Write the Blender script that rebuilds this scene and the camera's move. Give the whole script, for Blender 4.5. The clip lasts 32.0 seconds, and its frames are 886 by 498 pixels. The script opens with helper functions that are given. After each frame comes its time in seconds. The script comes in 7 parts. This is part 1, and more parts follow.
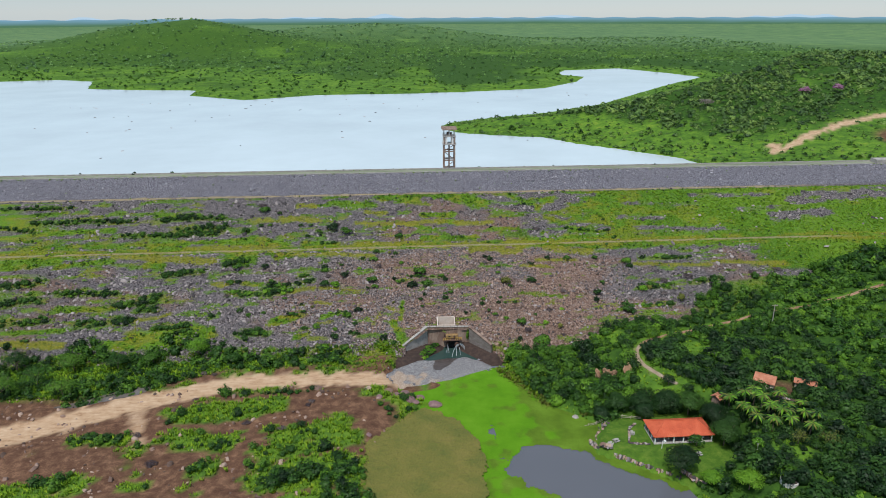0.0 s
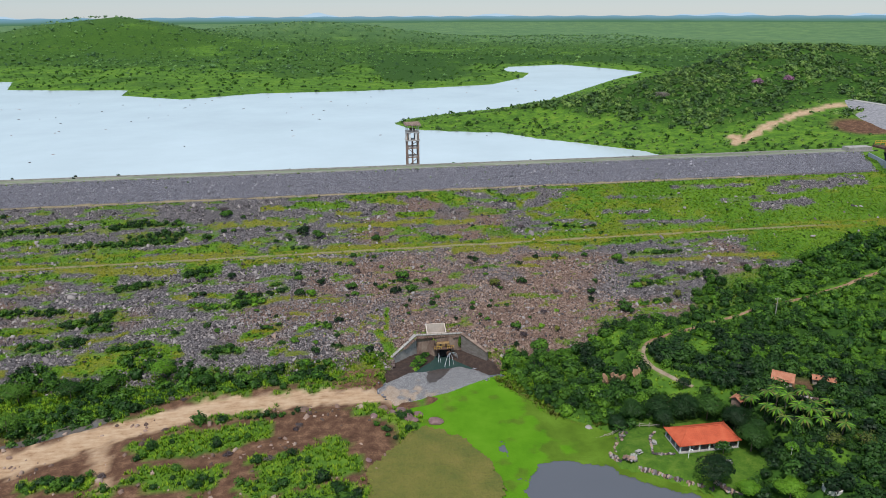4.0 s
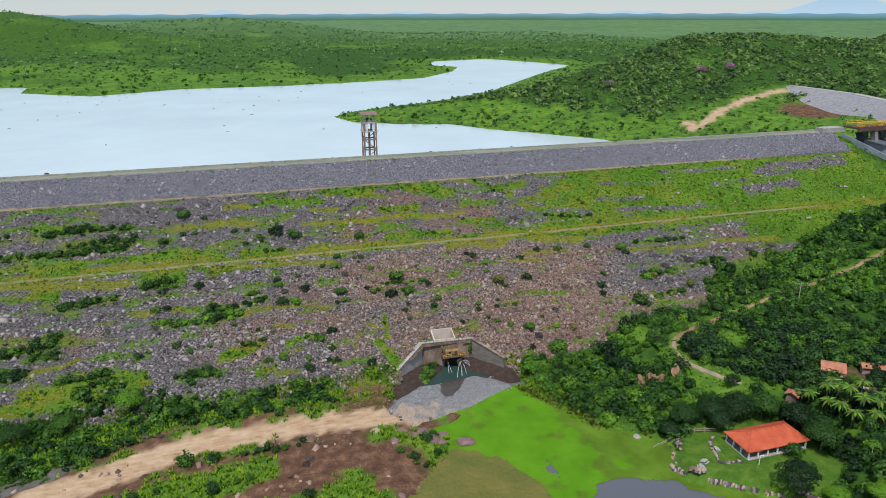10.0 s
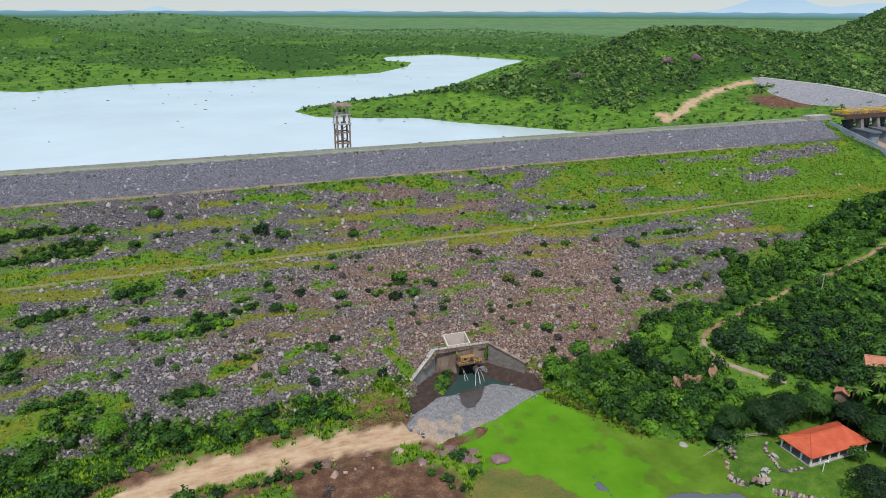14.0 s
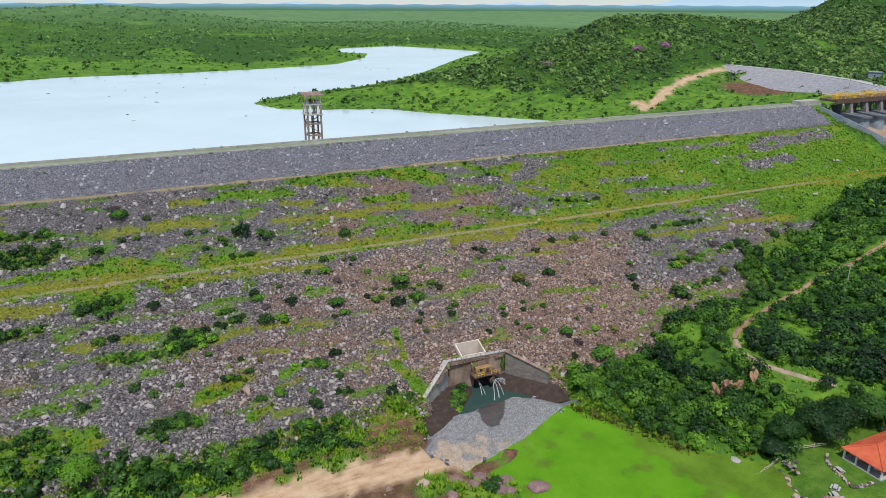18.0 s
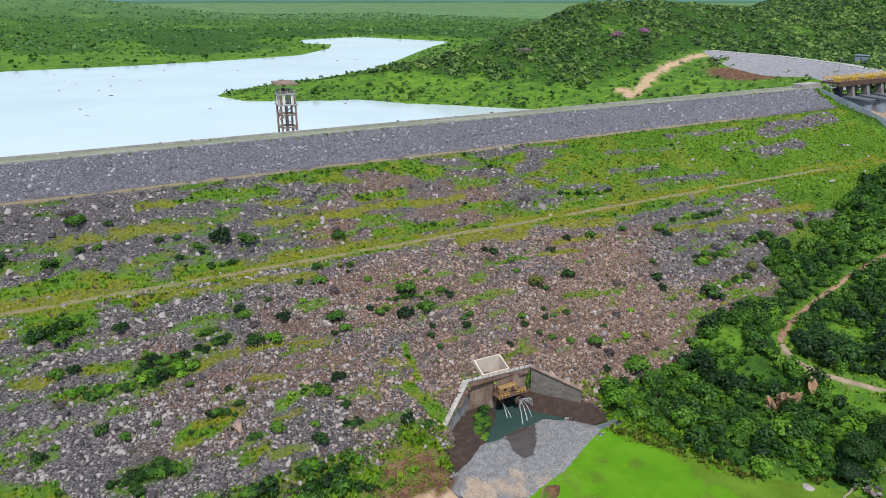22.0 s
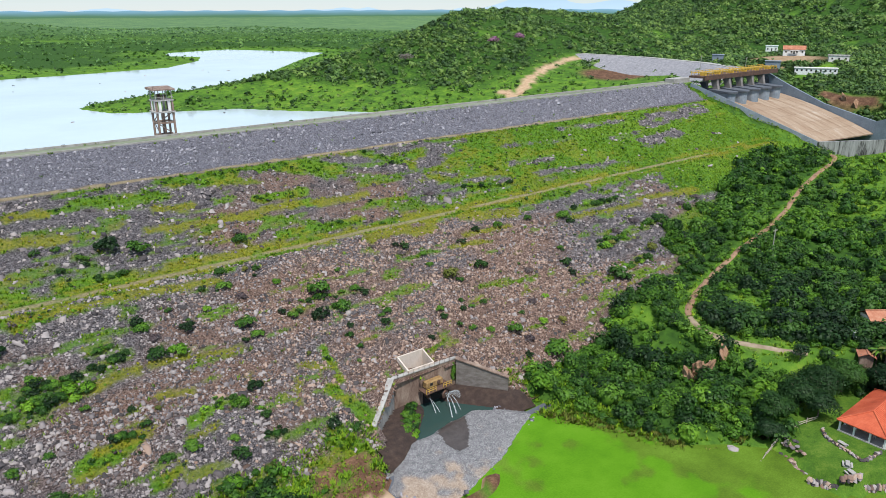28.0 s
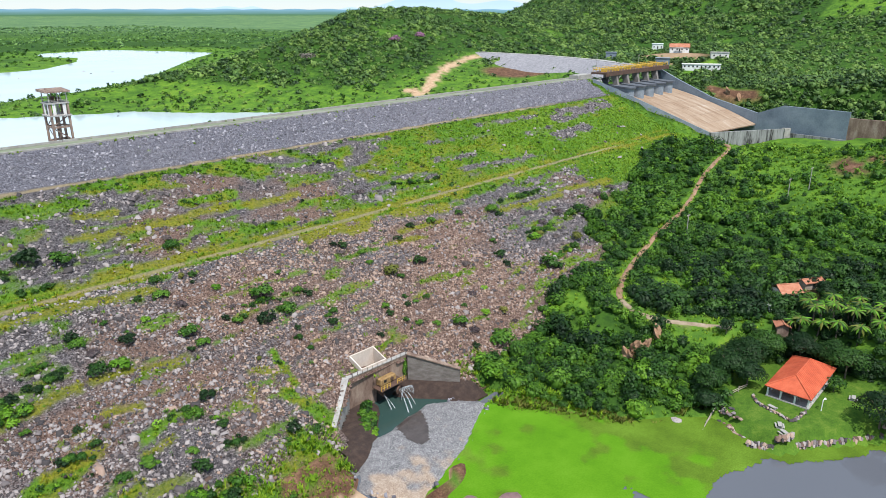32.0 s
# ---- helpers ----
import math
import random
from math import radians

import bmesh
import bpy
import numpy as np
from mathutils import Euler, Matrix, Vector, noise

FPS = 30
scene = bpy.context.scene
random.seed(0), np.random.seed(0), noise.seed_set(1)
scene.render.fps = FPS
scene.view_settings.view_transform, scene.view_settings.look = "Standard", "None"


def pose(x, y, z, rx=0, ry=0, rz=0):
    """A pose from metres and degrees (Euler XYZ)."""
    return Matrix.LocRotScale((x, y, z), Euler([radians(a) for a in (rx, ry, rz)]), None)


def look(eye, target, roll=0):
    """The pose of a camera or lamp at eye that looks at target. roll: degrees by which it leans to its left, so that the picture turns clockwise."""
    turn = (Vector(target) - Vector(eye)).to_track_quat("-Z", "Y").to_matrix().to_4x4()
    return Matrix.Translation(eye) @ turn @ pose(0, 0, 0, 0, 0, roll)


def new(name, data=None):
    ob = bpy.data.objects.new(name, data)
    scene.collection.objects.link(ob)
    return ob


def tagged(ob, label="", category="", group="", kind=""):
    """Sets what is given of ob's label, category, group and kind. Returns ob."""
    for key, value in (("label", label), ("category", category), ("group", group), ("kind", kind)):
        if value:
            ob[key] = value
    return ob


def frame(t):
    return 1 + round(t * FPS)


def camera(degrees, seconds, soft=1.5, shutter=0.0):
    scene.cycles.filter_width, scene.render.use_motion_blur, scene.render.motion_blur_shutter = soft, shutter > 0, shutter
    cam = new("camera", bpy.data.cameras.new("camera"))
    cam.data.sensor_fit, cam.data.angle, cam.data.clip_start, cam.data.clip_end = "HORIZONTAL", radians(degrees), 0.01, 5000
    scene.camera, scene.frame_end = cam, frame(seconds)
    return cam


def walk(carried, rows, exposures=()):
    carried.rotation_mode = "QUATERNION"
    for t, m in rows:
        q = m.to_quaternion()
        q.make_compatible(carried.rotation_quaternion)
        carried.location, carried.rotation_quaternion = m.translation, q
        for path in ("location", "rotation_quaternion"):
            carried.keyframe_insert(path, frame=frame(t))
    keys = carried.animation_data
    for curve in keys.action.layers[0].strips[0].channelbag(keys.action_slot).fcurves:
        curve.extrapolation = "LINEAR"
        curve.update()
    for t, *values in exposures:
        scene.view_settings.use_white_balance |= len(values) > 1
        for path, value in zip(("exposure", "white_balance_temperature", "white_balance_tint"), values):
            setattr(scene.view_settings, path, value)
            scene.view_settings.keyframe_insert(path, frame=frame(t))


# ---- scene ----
from collections import defaultdict

# ---- camera: a drone that sinks and closes in on the dam, then turns to the spillway
cam = camera(64.88, 32.0, soft=0.75)
PATH = [
    (0, pose(-28.08, -253.60, 120.15, 71.16, 0.22, -3.94)),
    (0.5, pose(-29.67, -250.77, 119.45, 71.15, 0.20, -4.05)),
    (1, pose(-31.40, -247.95, 118.79, 71.16, 0.33, -4.25)),
    (1.5, pose(-33.46, -245.22, 118.12, 71.13, 0.37, -4.80)),
    (2, pose(-35.65, -242.55, 117.43, 71.12, 0.34, -5.74)),
    (2.5, pose(-37.89, -239.93, 116.69, 71.11, 0.28, -6.72)),
    (3, pose(-40.14, -237.28, 115.92, 71.13, 0.27, -7.63)),
    (3.5, pose(-42.40, -234.56, 115.09, 71.12, 0.27, -8.46)),
    (6, pose(-53.64, -220.92, 110.67, 71.15, 0.05, -12.03)),
    (9, pose(-65.29, -204.35, 105.56, 71.08, 0.11, -15.38)),
    (13, pose(-79.83, -180.16, 98.18, 70.99, -0.07, -19.96)),
    (17, pose(-88.41, -154.00, 91.84, 70.73, -0.33, -24.33)),
    (19, pose(-90.16, -140.83, 89.02, 70.13, -0.09, -26.20)),
    (19.5, pose(-90.45, -137.37, 88.29, 69.65, -0.05, -26.65)),
    (20, pose(-90.65, -133.85, 87.55, 68.64, -0.10, -27.08)),
    (20.5, pose(-90.76, -130.29, 86.79, 67.87, -0.03, -27.52)),
    (21, pose(-90.76, -126.80, 86.03, 68.39, 0.03, -27.94)),
    (21.5, pose(-90.50, -123.40, 85.29, 69.26, 0.01, -28.29)),
    (22, pose(-90.14, -120.44, 84.50, 70.00, 0.01, -28.55)),
    (22.5, pose(-89.80, -118.18, 83.67, 70.53, 0.13, -28.81)),
    (23, pose(-89.58, -116.69, 82.79, 70.88, 0.19, -29.34)),
    (23.5, pose(-89.72, -115.98, 81.85, 71.06, 0.17, -30.14)),
    (24, pose(-90.11, -115.63, 80.96, 71.12, 0.20, -30.76)),
    (24.5, pose(-90.65, -115.37, 80.23, 71.09, 0.19, -30.99)),
    (26.5, pose(-92.93, -114.30, 78.53, 71.08, 0.15, -34.94)),
    (27, pose(-93.44, -114.03, 78.22, 71.05, 0.06, -36.23)),
    (28, pose(-94.52, -113.09, 77.88, 71.06, 0.21, -38.74)),
    (29, pose(-96.42, -111.80, 77.49, 71.02, 0.03, -40.87)),
    (30, pose(-98.75, -110.11, 77.27, 71.07, 0.00, -43.14)),
    (31, pose(-101.21, -108.05, 77.21, 71.05, -0.11, -45.37)),
    (32, pose(-103.72, -106.13, 77.19, 71.03, -0.04, -47.55)),
]
walk(cam, PATH, exposures=[(0, 0.08), (14, 0.16), (24, 0.37), (29, 0.5), (32, 0.65)])

# ---- world, sun
world = bpy.data.worlds.new("world")
scene.world = world
world.use_nodes = True
wn = world.node_tree
wn.nodes.clear()
sky = wn.nodes.new("ShaderNodeTexSky")
sky.sky_type = "NISHITA"
sky.sun_disc = False
SUN_EL, SUN_ROT = radians(62), radians(205)
sky.sun_elevation, sky.sun_rotation = SUN_EL, SUN_ROT
sky.altitude, sky.air_density, sky.dust_density, sky.ozone_density = 100, 1.0, 0.0, 2.0
bg = wn.nodes.new("ShaderNodeBackground")
bg.inputs["Strength"].default_value = 0.078
wo = wn.nodes.new("ShaderNodeOutputWorld")
veil = wn.nodes.new("ShaderNodeMix")
veil.data_type = "RGBA"
veil.inputs[0].default_value = 0.6
veil.inputs[7].default_value = (5.5, 7.2, 9.0, 1)
wn.links.new(sky.outputs[0], veil.inputs[6])
wn.links.new(veil.outputs[2], bg.inputs["Color"])
wn.links.new(bg.outputs[0], wo.inputs["Surface"])
sun = new("sun", bpy.data.lights.new("sun", "SUN"))
sun.data.energy, sun.data.angle, sun.data.color = 3.3, radians(3), (1.0, 0.97, 0.92)
sun.matrix_world = look((0, 0, 300), (-math.sin(SUN_ROT) * 100, -math.cos(SUN_ROT) * 100, 300 - 100 * math.tan(SUN_EL)))

# ---- numbers of the plan
LAKE_Z, POND_Z, CREST_Z = 12.4, -8.7, 41.3
LAKE = [(-1500, 140), (-1500, 900), (-676, 973), (-595, 995), (-525, 957), (-486, 838), (-404, 814), (-317, 800), (-309, 732),
        (-222, 673), (-134, 722), (-25, 725), (78, 742), (190, 776), (264, 872), (300, 960), (262, 1010), (299, 1094), (411, 1130),
        (466, 1010), (492, 930), (390, 813), (220, 589), (137, 522), (70, 489), (31, 463), (15, 437), (28, 396), (66, 376),
        (105, 362), (127, 328), (160, 296), (190, 262), (196, 240), (150, 140)]
POND = [(-29, -31), (-11, -26), (7, -20), (15, -33), (21, -46), (30, -53), (36, -60), (33, -68), (31, -75), (41, -81), (52, -91),
        (60, -125), (-40, -125), (-38, -66), (-23, -48), (-20, -40)]
OUTLET = [(-17.2, 0.6), (0, 0), (7.6, -9.6), (12, -16), (-28, -16), (-26.6, -5.8)]
SHAFT = [(-13.3, 1.3), (-6.0, 0.9), (-6.0, 5.4), (-13.3, 5.6)]
APRON = [(-25.9, -12.5), (-22.2, -9.8), (-19.1, -10.3), (-15.6, -10.5), (-9.7, -9.4), (-2.5, -8.6), (2.5, -12.6), (7.0, -18.6), (-11, -27), (-29, -32), (-34, -21)]
PY = [-60, -13, 0, 45.6, 51.0, 82.6, 87.2, 100, 107.4, 190]
PZ = [-12, -8.8, -0.9, 18.1, 18.7, 33.7, 34.3, CREST_Z, CREST_Z, 0]


def smooth(t):
    t = np.clip(t, 0, 1)
    return t * t * (3 - 2 * t)


TABLE = np.random.RandomState(5).rand(256, 256)


def vnoise(x, y, k=0):
    """Value noise between 0 and 1, one cell a metre."""
    x, y = np.asarray(x, float) + 17.3 * k, np.asarray(y, float) + 9.1 * k
    i, j = np.floor(x).astype(int), np.floor(y).astype(int)
    u, v = smooth(x - i), smooth(y - j)
    a, b, c, d = (TABLE[(i + p) % 256, (j + q) % 256] for p, q in ((0, 0), (1, 0), (0, 1), (1, 1)))
    return (a * (1 - u) + b * u) * (1 - v) + (c * (1 - u) + d * u) * v


def fbm(x, y, k=0, n=4):
    s, w, tot = 0, 1.0, 0
    for o in range(n):
        s, tot = s + w * vnoise(x * 2 ** o, y * 2 ** o, k + o), tot + w
        w *= 0.5
    return s / tot


def outside(x, y, poly):
    """Distance from a closed outline: positive outside, negative inside."""
    x, y = np.asarray(x, float), np.asarray(y, float)
    best, inside = np.full(x.shape, 1e18), np.zeros(x.shape, bool)
    for (ax, ay), (bx, by) in zip(poly, poly[1:] + poly[:1]):
        dx, dy = bx - ax, by - ay
        t = np.clip(((x - ax) * dx + (y - ay) * dy) / (dx * dx + dy * dy), 0, 1)
        best = np.minimum(best, (x - ax - t * dx) ** 2 + (y - ay - t * dy) ** 2)
        if ay != by:
            inside ^= ((ay > y) != (by > y)) & (x < dx * (y - ay) / dy + ax)
    return np.where(inside, -1, 1) * np.sqrt(best)


def along(x, y, line):
    """Distance from an open line of points, and how far along it (0 to 1)."""
    x, y = np.asarray(x, float), np.asarray(y, float)
    best, way, n = np.full(x.shape, 1e18), np.zeros(x.shape), len(line) - 1
    for k, ((ax, ay), (bx, by)) in enumerate(zip(line, line[1:])):
        dx, dy = bx - ax, by - ay
        t = np.clip(((x - ax) * dx + (y - ay) * dy) / (dx * dx + dy * dy), 0, 1)
        d = (x - ax - t * dx) ** 2 + (y - ay - t * dy) ** 2
        way, best = np.where(d < best, (k + t) / n, way), np.minimum(d, best)
    return np.sqrt(best), way


def bump(x, y, cx, cy, sx, sy, h):
    return h * np.exp(-0.5 * (((x - cx) / sx) ** 2 + ((y - cy) / sy) ** 2))


CHUTE = [(238, 100), (322, 100), (320, 35), (322, -12), (317, 17), (273, 42)]
TOE_ROAD = [(-190, -64), (-150, -53), (-124, -39), (-90, -26), (-62, -25), (-34, -26), (-20, -27)]
PUDDLE = [(-147, -38.8), (-139, -37.3), (-130.5, -33.9), (-121.4, -30.4), (-114.3, -24.6), (-117.5, -22.7), (-126.6, -25.5), (-134.3, -29.4), (-141.1, -33.4), (-149, -36.5)]
SIDE_ROAD = [(62.2, -21.8), (63.5, -20.5), (68, -18), (76.5, -14.4), (88.5, -10.8), (98.4, -8.6), (110, -7), (121, -5.8), (135.5, -4.1), (152, -1.3), (175.8, 5), (196.2, 7.7), (212, 9.4), (219, 11), (224, 15)]
YARD_PATH = [(61.9, -22.2), (59, -26.5), (58.2, -31), (58.3, -36), (60, -41.5), (62, -47), (65, -52)]


def natural(x, y):
    """The land without dam, lake and pond."""
    x, y = np.asarray(x, float), np.asarray(y, float)
    low = -6.5 + 7.3 * smooth((x - 38 - 0.35 * np.maximum(-45 - y, 0)) / 26) + 18 * smooth((x - 85 + 0.2 * (y + 20)) / 165) + (fbm(x / 40, y / 40, 3) - 0.5) * 5 * smooth((x - 60) / 60)
    low = low + (fbm(x / 9, y / 9, 4) - 0.5) * 2.2 * smooth((-30 - x) / 15) * smooth((-28 - y) / 12)
    low = low + bump(x, y, 235, -75, 50, 30, 9) + bump(x, y, 380, -60, 60, 70, 16)
    low = low - 15.5 * smooth((x - 222) / 38) + 24 * smooth((x - 326) / 25) * smooth((y + 75) / 30)
    r = np.hypot(x, y)
    high = 14.5 + 24 * smooth((r - 2600) / 2200) + (fbm(x / 260, y / 260, 6) - 0.5) * 10 * smooth((r - 900) / 500)
    high = high + bump(x, y, 440, 470, 185, 128, 60) + bump(x, y, 1030, 430, 165, 190, 135) + bump(x, y, 1000, 130, 220, 220, 130)
    high = high + bump(x, y, 860, -180, 220, 180, 95) + bump(x, y, 400, 125, 70, 62, 24) + bump(x, y, 492, 186, 28, 28, 6) 
    high = high + bump(x, y, -642, 1859, 190, 150, 62) + bump(x, y, -560, 1900, 420, 260, 28) + bump(x, y, -96, 2346, 300, 160, 62)
    w = smooth((y - 55 + 0.25 * np.maximum(x - 250, 0)) / 60)
    return low * (1 - w) + high * w


def ground_z(x, y):
    x, y = np.asarray(x, float), np.asarray(y, float)
    z = natural(x, y)
    d = outside(x, y, LAKE)
    rise = LAKE_Z + np.where(d > 0, 0.05 * d + 0.0012 * d * d, 0.2 * d)
    z = np.where((y > 120) | (d < 0), np.where(d < 0, np.maximum(rise, 4), np.minimum(z, np.maximum(rise, LAKE_Z + 0.1))), z)
    d = outside(x, y, POND)
    z = np.where(d < 12, np.minimum(z, POND_Z + np.where(d > 0, 0.25 * d, 0.3 * d)), z)
    d, _ = along(x, y, TOE_ROAD)
    z = z + (-7.2 - z) * smooth((9 - d) / 5)
    z = np.where((outside(x, y, APRON) < 0.6) | (outside(x, y, OUTLET) < 3), np.minimum(z, -9.7), z)
    pad = smooth((22 - np.hypot((x - 55) * 0.8, y + 73)) / 6)
    z = z + (-5.9 - z) * pad * (outside(x, y, POND) > 1)
    z = np.where(outside(x, y, PUDDLE) < 1, np.minimum(z, -7.75 + 0.5 * outside(x, y, PUDDLE)), z)
    d = outside(x, y, CHUTE)
    z = np.where(d < 14, np.minimum(z, np.where((y > 40) & (d < 0.5), 10 + (y - 40) * 0.36 - 3, np.where(y > 40, 99, 0) + 8 + np.maximum(d - 1, 0) * 0.9)), z)
    bank = np.interp(y, [36, 42, 68, 86, 97], [9, 13.2, 25.6, 34.8, 40]) - 0.34 * np.maximum(d - 1, 0)
    z = np.where((d > 0.5) & (d < 45) & (y > 30) & (y < 100) & (x < 280), np.maximum(z, bank), z)
    return z


def dam_z(x, y):
    x, y = np.asarray(x, float), np.asarray(y, float)
    z = np.interp(y, PY, PZ)
    rough = smooth((y + 10) / 8) * smooth((99 - y) / 3)
    z = z + rough * ((fbm(x / 14, y / 7, 8) - 0.5) * 1.3 + (fbm(x / 2.2, y / 2.2, 9, 2) - 0.5) * 0.35)
    track = smooth((3.5 - np.abs(y - 48.4)) / 1.5) + smooth((3 - np.abs(y - 85)) / 1.5)
    z = z - rough * track * ((fbm(x / 14, y / 7, 8) - 0.5) * 1.0)
    z = z + 3.2 * smooth((x - 40) / 30) * smooth((14 - y) / 14)
    near = smooth((np.hypot(x + 9, y + 2) - 14) / 14)
    z = np.interp(y, PY, PZ) * (1 - near) + z * near
    a, _ = along(x, y, [(0, 0), (7.6, -9.9)])
    b, _ = along(x, y, [(-17.2, 1.2), (-26.9, -6.0)])
    floor = -9.4 + 2.9 * smooth((6.5 - a) / 4.5) + 2.2 * smooth((8 - b) / 5)
    z = np.where(outside(x, y, OUTLET) < -1.6, floor, z)
    z = np.where(outside(x, y, SHAFT) < -0.1, -4.4, z)
    return z


def surface_z(x, y):
    """The top of whatever ground is there."""
    on = (np.asarray(x) < 238) & (np.asarray(y) < 190) & (np.asarray(y) > -14)
    return np.where(on, np.maximum(dam_z(x, y), ground_z(x, y)), ground_z(x, y))


# ---- materials
def material(name):
    m = bpy.data.materials.new(name)
    m.use_nodes = True
    return m, m.node_tree, m.node_tree.nodes["Principled BSDF"]


def node(t, kind, **inputs):
    n = t.nodes.new(kind)
    for k, v in inputs.items():
        s = n.inputs[k.replace("_", " ")] if not k.startswith("i") or not k[1:].isdigit() else n.inputs[int(k[1:])]
        if isinstance(v, bpy.types.NodeSocket):
            t.links.new(v, s)
        else:
            s.default_value = v
    return n


def ramp(t, fac, stops):
    n = t.nodes.new("ShaderNodeValToRGB")
    e = n.color_ramp.elements
    while len(e) < len(stops):
        e.new(0.5)
    for k, (p, c) in zip(e, stops):
        k.position, k.color = p, (*c, 1)
    t.links.new(fac, n.inputs[0])
    return n.outputs[0]


def blend(t, fac, a, b, how="MIX"):
    n = t.nodes.new("ShaderNodeMix")
    n.data_type, n.blend_type = "RGBA", how
    for s, v in ((n.inputs[0], fac), (n.inputs[6], a), (n.inputs[7], b)):
        if isinstance(v, bpy.types.NodeSocket):
            t.links.new(v, s)
        else:
            s.default_value = v if isinstance(v, float) else (*v, 1)
    return n.outputs[2]


def grain(t, scale, detail=4.0, stretch=None, rough=0.6):
    c = node(t, "ShaderNodeTexCoord").outputs["Object"]
    if stretch:
        c = node(t, "ShaderNodeMapping", Vector=c, Scale=stretch).outputs[0]
    return node(t, "ShaderNodeTexNoise", Vector=c, Scale=scale, Detail=detail, Roughness=rough).outputs["Fac"]


def attribute(t, name):
    n = t.nodes.new("ShaderNodeAttribute")
    n.attribute_name = name
    return n.outputs["Fac"]


def relief(t, p, height, strength=0.5, distance=0.1):
    b = node(t, "ShaderNodeBump", Height=height, Strength=strength, Distance=distance)
    t.links.new(b.outputs[0], p.inputs["Normal"])


def math_node(t, op, a, b):
    n = t.nodes.new("ShaderNodeMath")
    n.operation = op
    for s, v in zip(n.inputs, (a, b)):
        if isinstance(v, bpy.types.NodeSocket):
            t.links.new(v, s)
        else:
            s.default_value = v
    return n.outputs[0]


def plain(name, colors, scale=1.0, rough=0.8, bump_strength=0.3, bump_distance=0.05, fine=12.0, metal=0.0, stretch=None, island=0.0):
    """Colour that drifts between a few tones at two scales, with fine relief."""
    m, t, p = material(name)
    n1, n2 = grain(t, scale, 5.0, stretch), grain(t, scale * fine, 3.0, stretch)
    f = math_node(t, "ADD", math_node(t, "MULTIPLY", n1, 0.7), math_node(t, "MULTIPLY", n2, 0.3))
    if island:
        g = t.nodes.new("ShaderNodeNewGeometry").outputs["Random Per Island"]
        o = node(t, "ShaderNodeObjectInfo").outputs["Random"]
        g = math_node(t, "FRACT", math_node(t, "ADD", g, o), 0.0)
        f = math_node(t, "ADD", math_node(t, "MULTIPLY", f, 1 - island), math_node(t, "MULTIPLY", g, island))
    k = len(colors)
    t.links.new(ramp(t, f, [(0.28 + 0.44 * i / max(1, k - 1), c) for i, c in enumerate(colors)]), p.inputs["Base Color"])
    p.inputs["Roughness"].default_value, p.inputs["Metallic"].default_value = rough, metal
    if bump_strength:
        relief(t, p, n2, bump_strength, bump_distance)
    return m


def leafage(name, dark, mid, light, through_light=0.25, vary=0.4):
    """Leaves: each leaf clump with its own tone, each plant too; some light passes through."""
    m, t, p = material(name)
    isl = t.nodes.new("ShaderNodeNewGeometry").outputs["Random Per Island"]
    ob = node(t, "ShaderNodeObjectInfo").outputs["Random"]
    f = math_node(t, "MULTIPLY", isl, vary)
    f = math_node(t, "ADD", f, math_node(t, "MULTIPLY", math_node(t, "FRACT", math_node(t, "ADD", attribute(t, "tint"), ob), 0.0), 1 - vary))
    c = ramp(t, f, [(0.1, dark), (0.5, mid), (0.9, light)])
    t.links.new(c, p.inputs["Base Color"])
    p.inputs["Roughness"].default_value = 0.55
    p.inputs["Specular IOR Level"].default_value = 0.25
    tr = node(t, "ShaderNodeBsdfTranslucent", Color=c)
    mx = node(t, "ShaderNodeMixShader", Fac=through_light)
    t.links.new(p.outputs[0], mx.inputs[1])
    t.links.new(tr.outputs[0], mx.inputs[2])
    t.links.new(mx.outputs[0], t.nodes["Material Output"].inputs["Surface"])
    return m


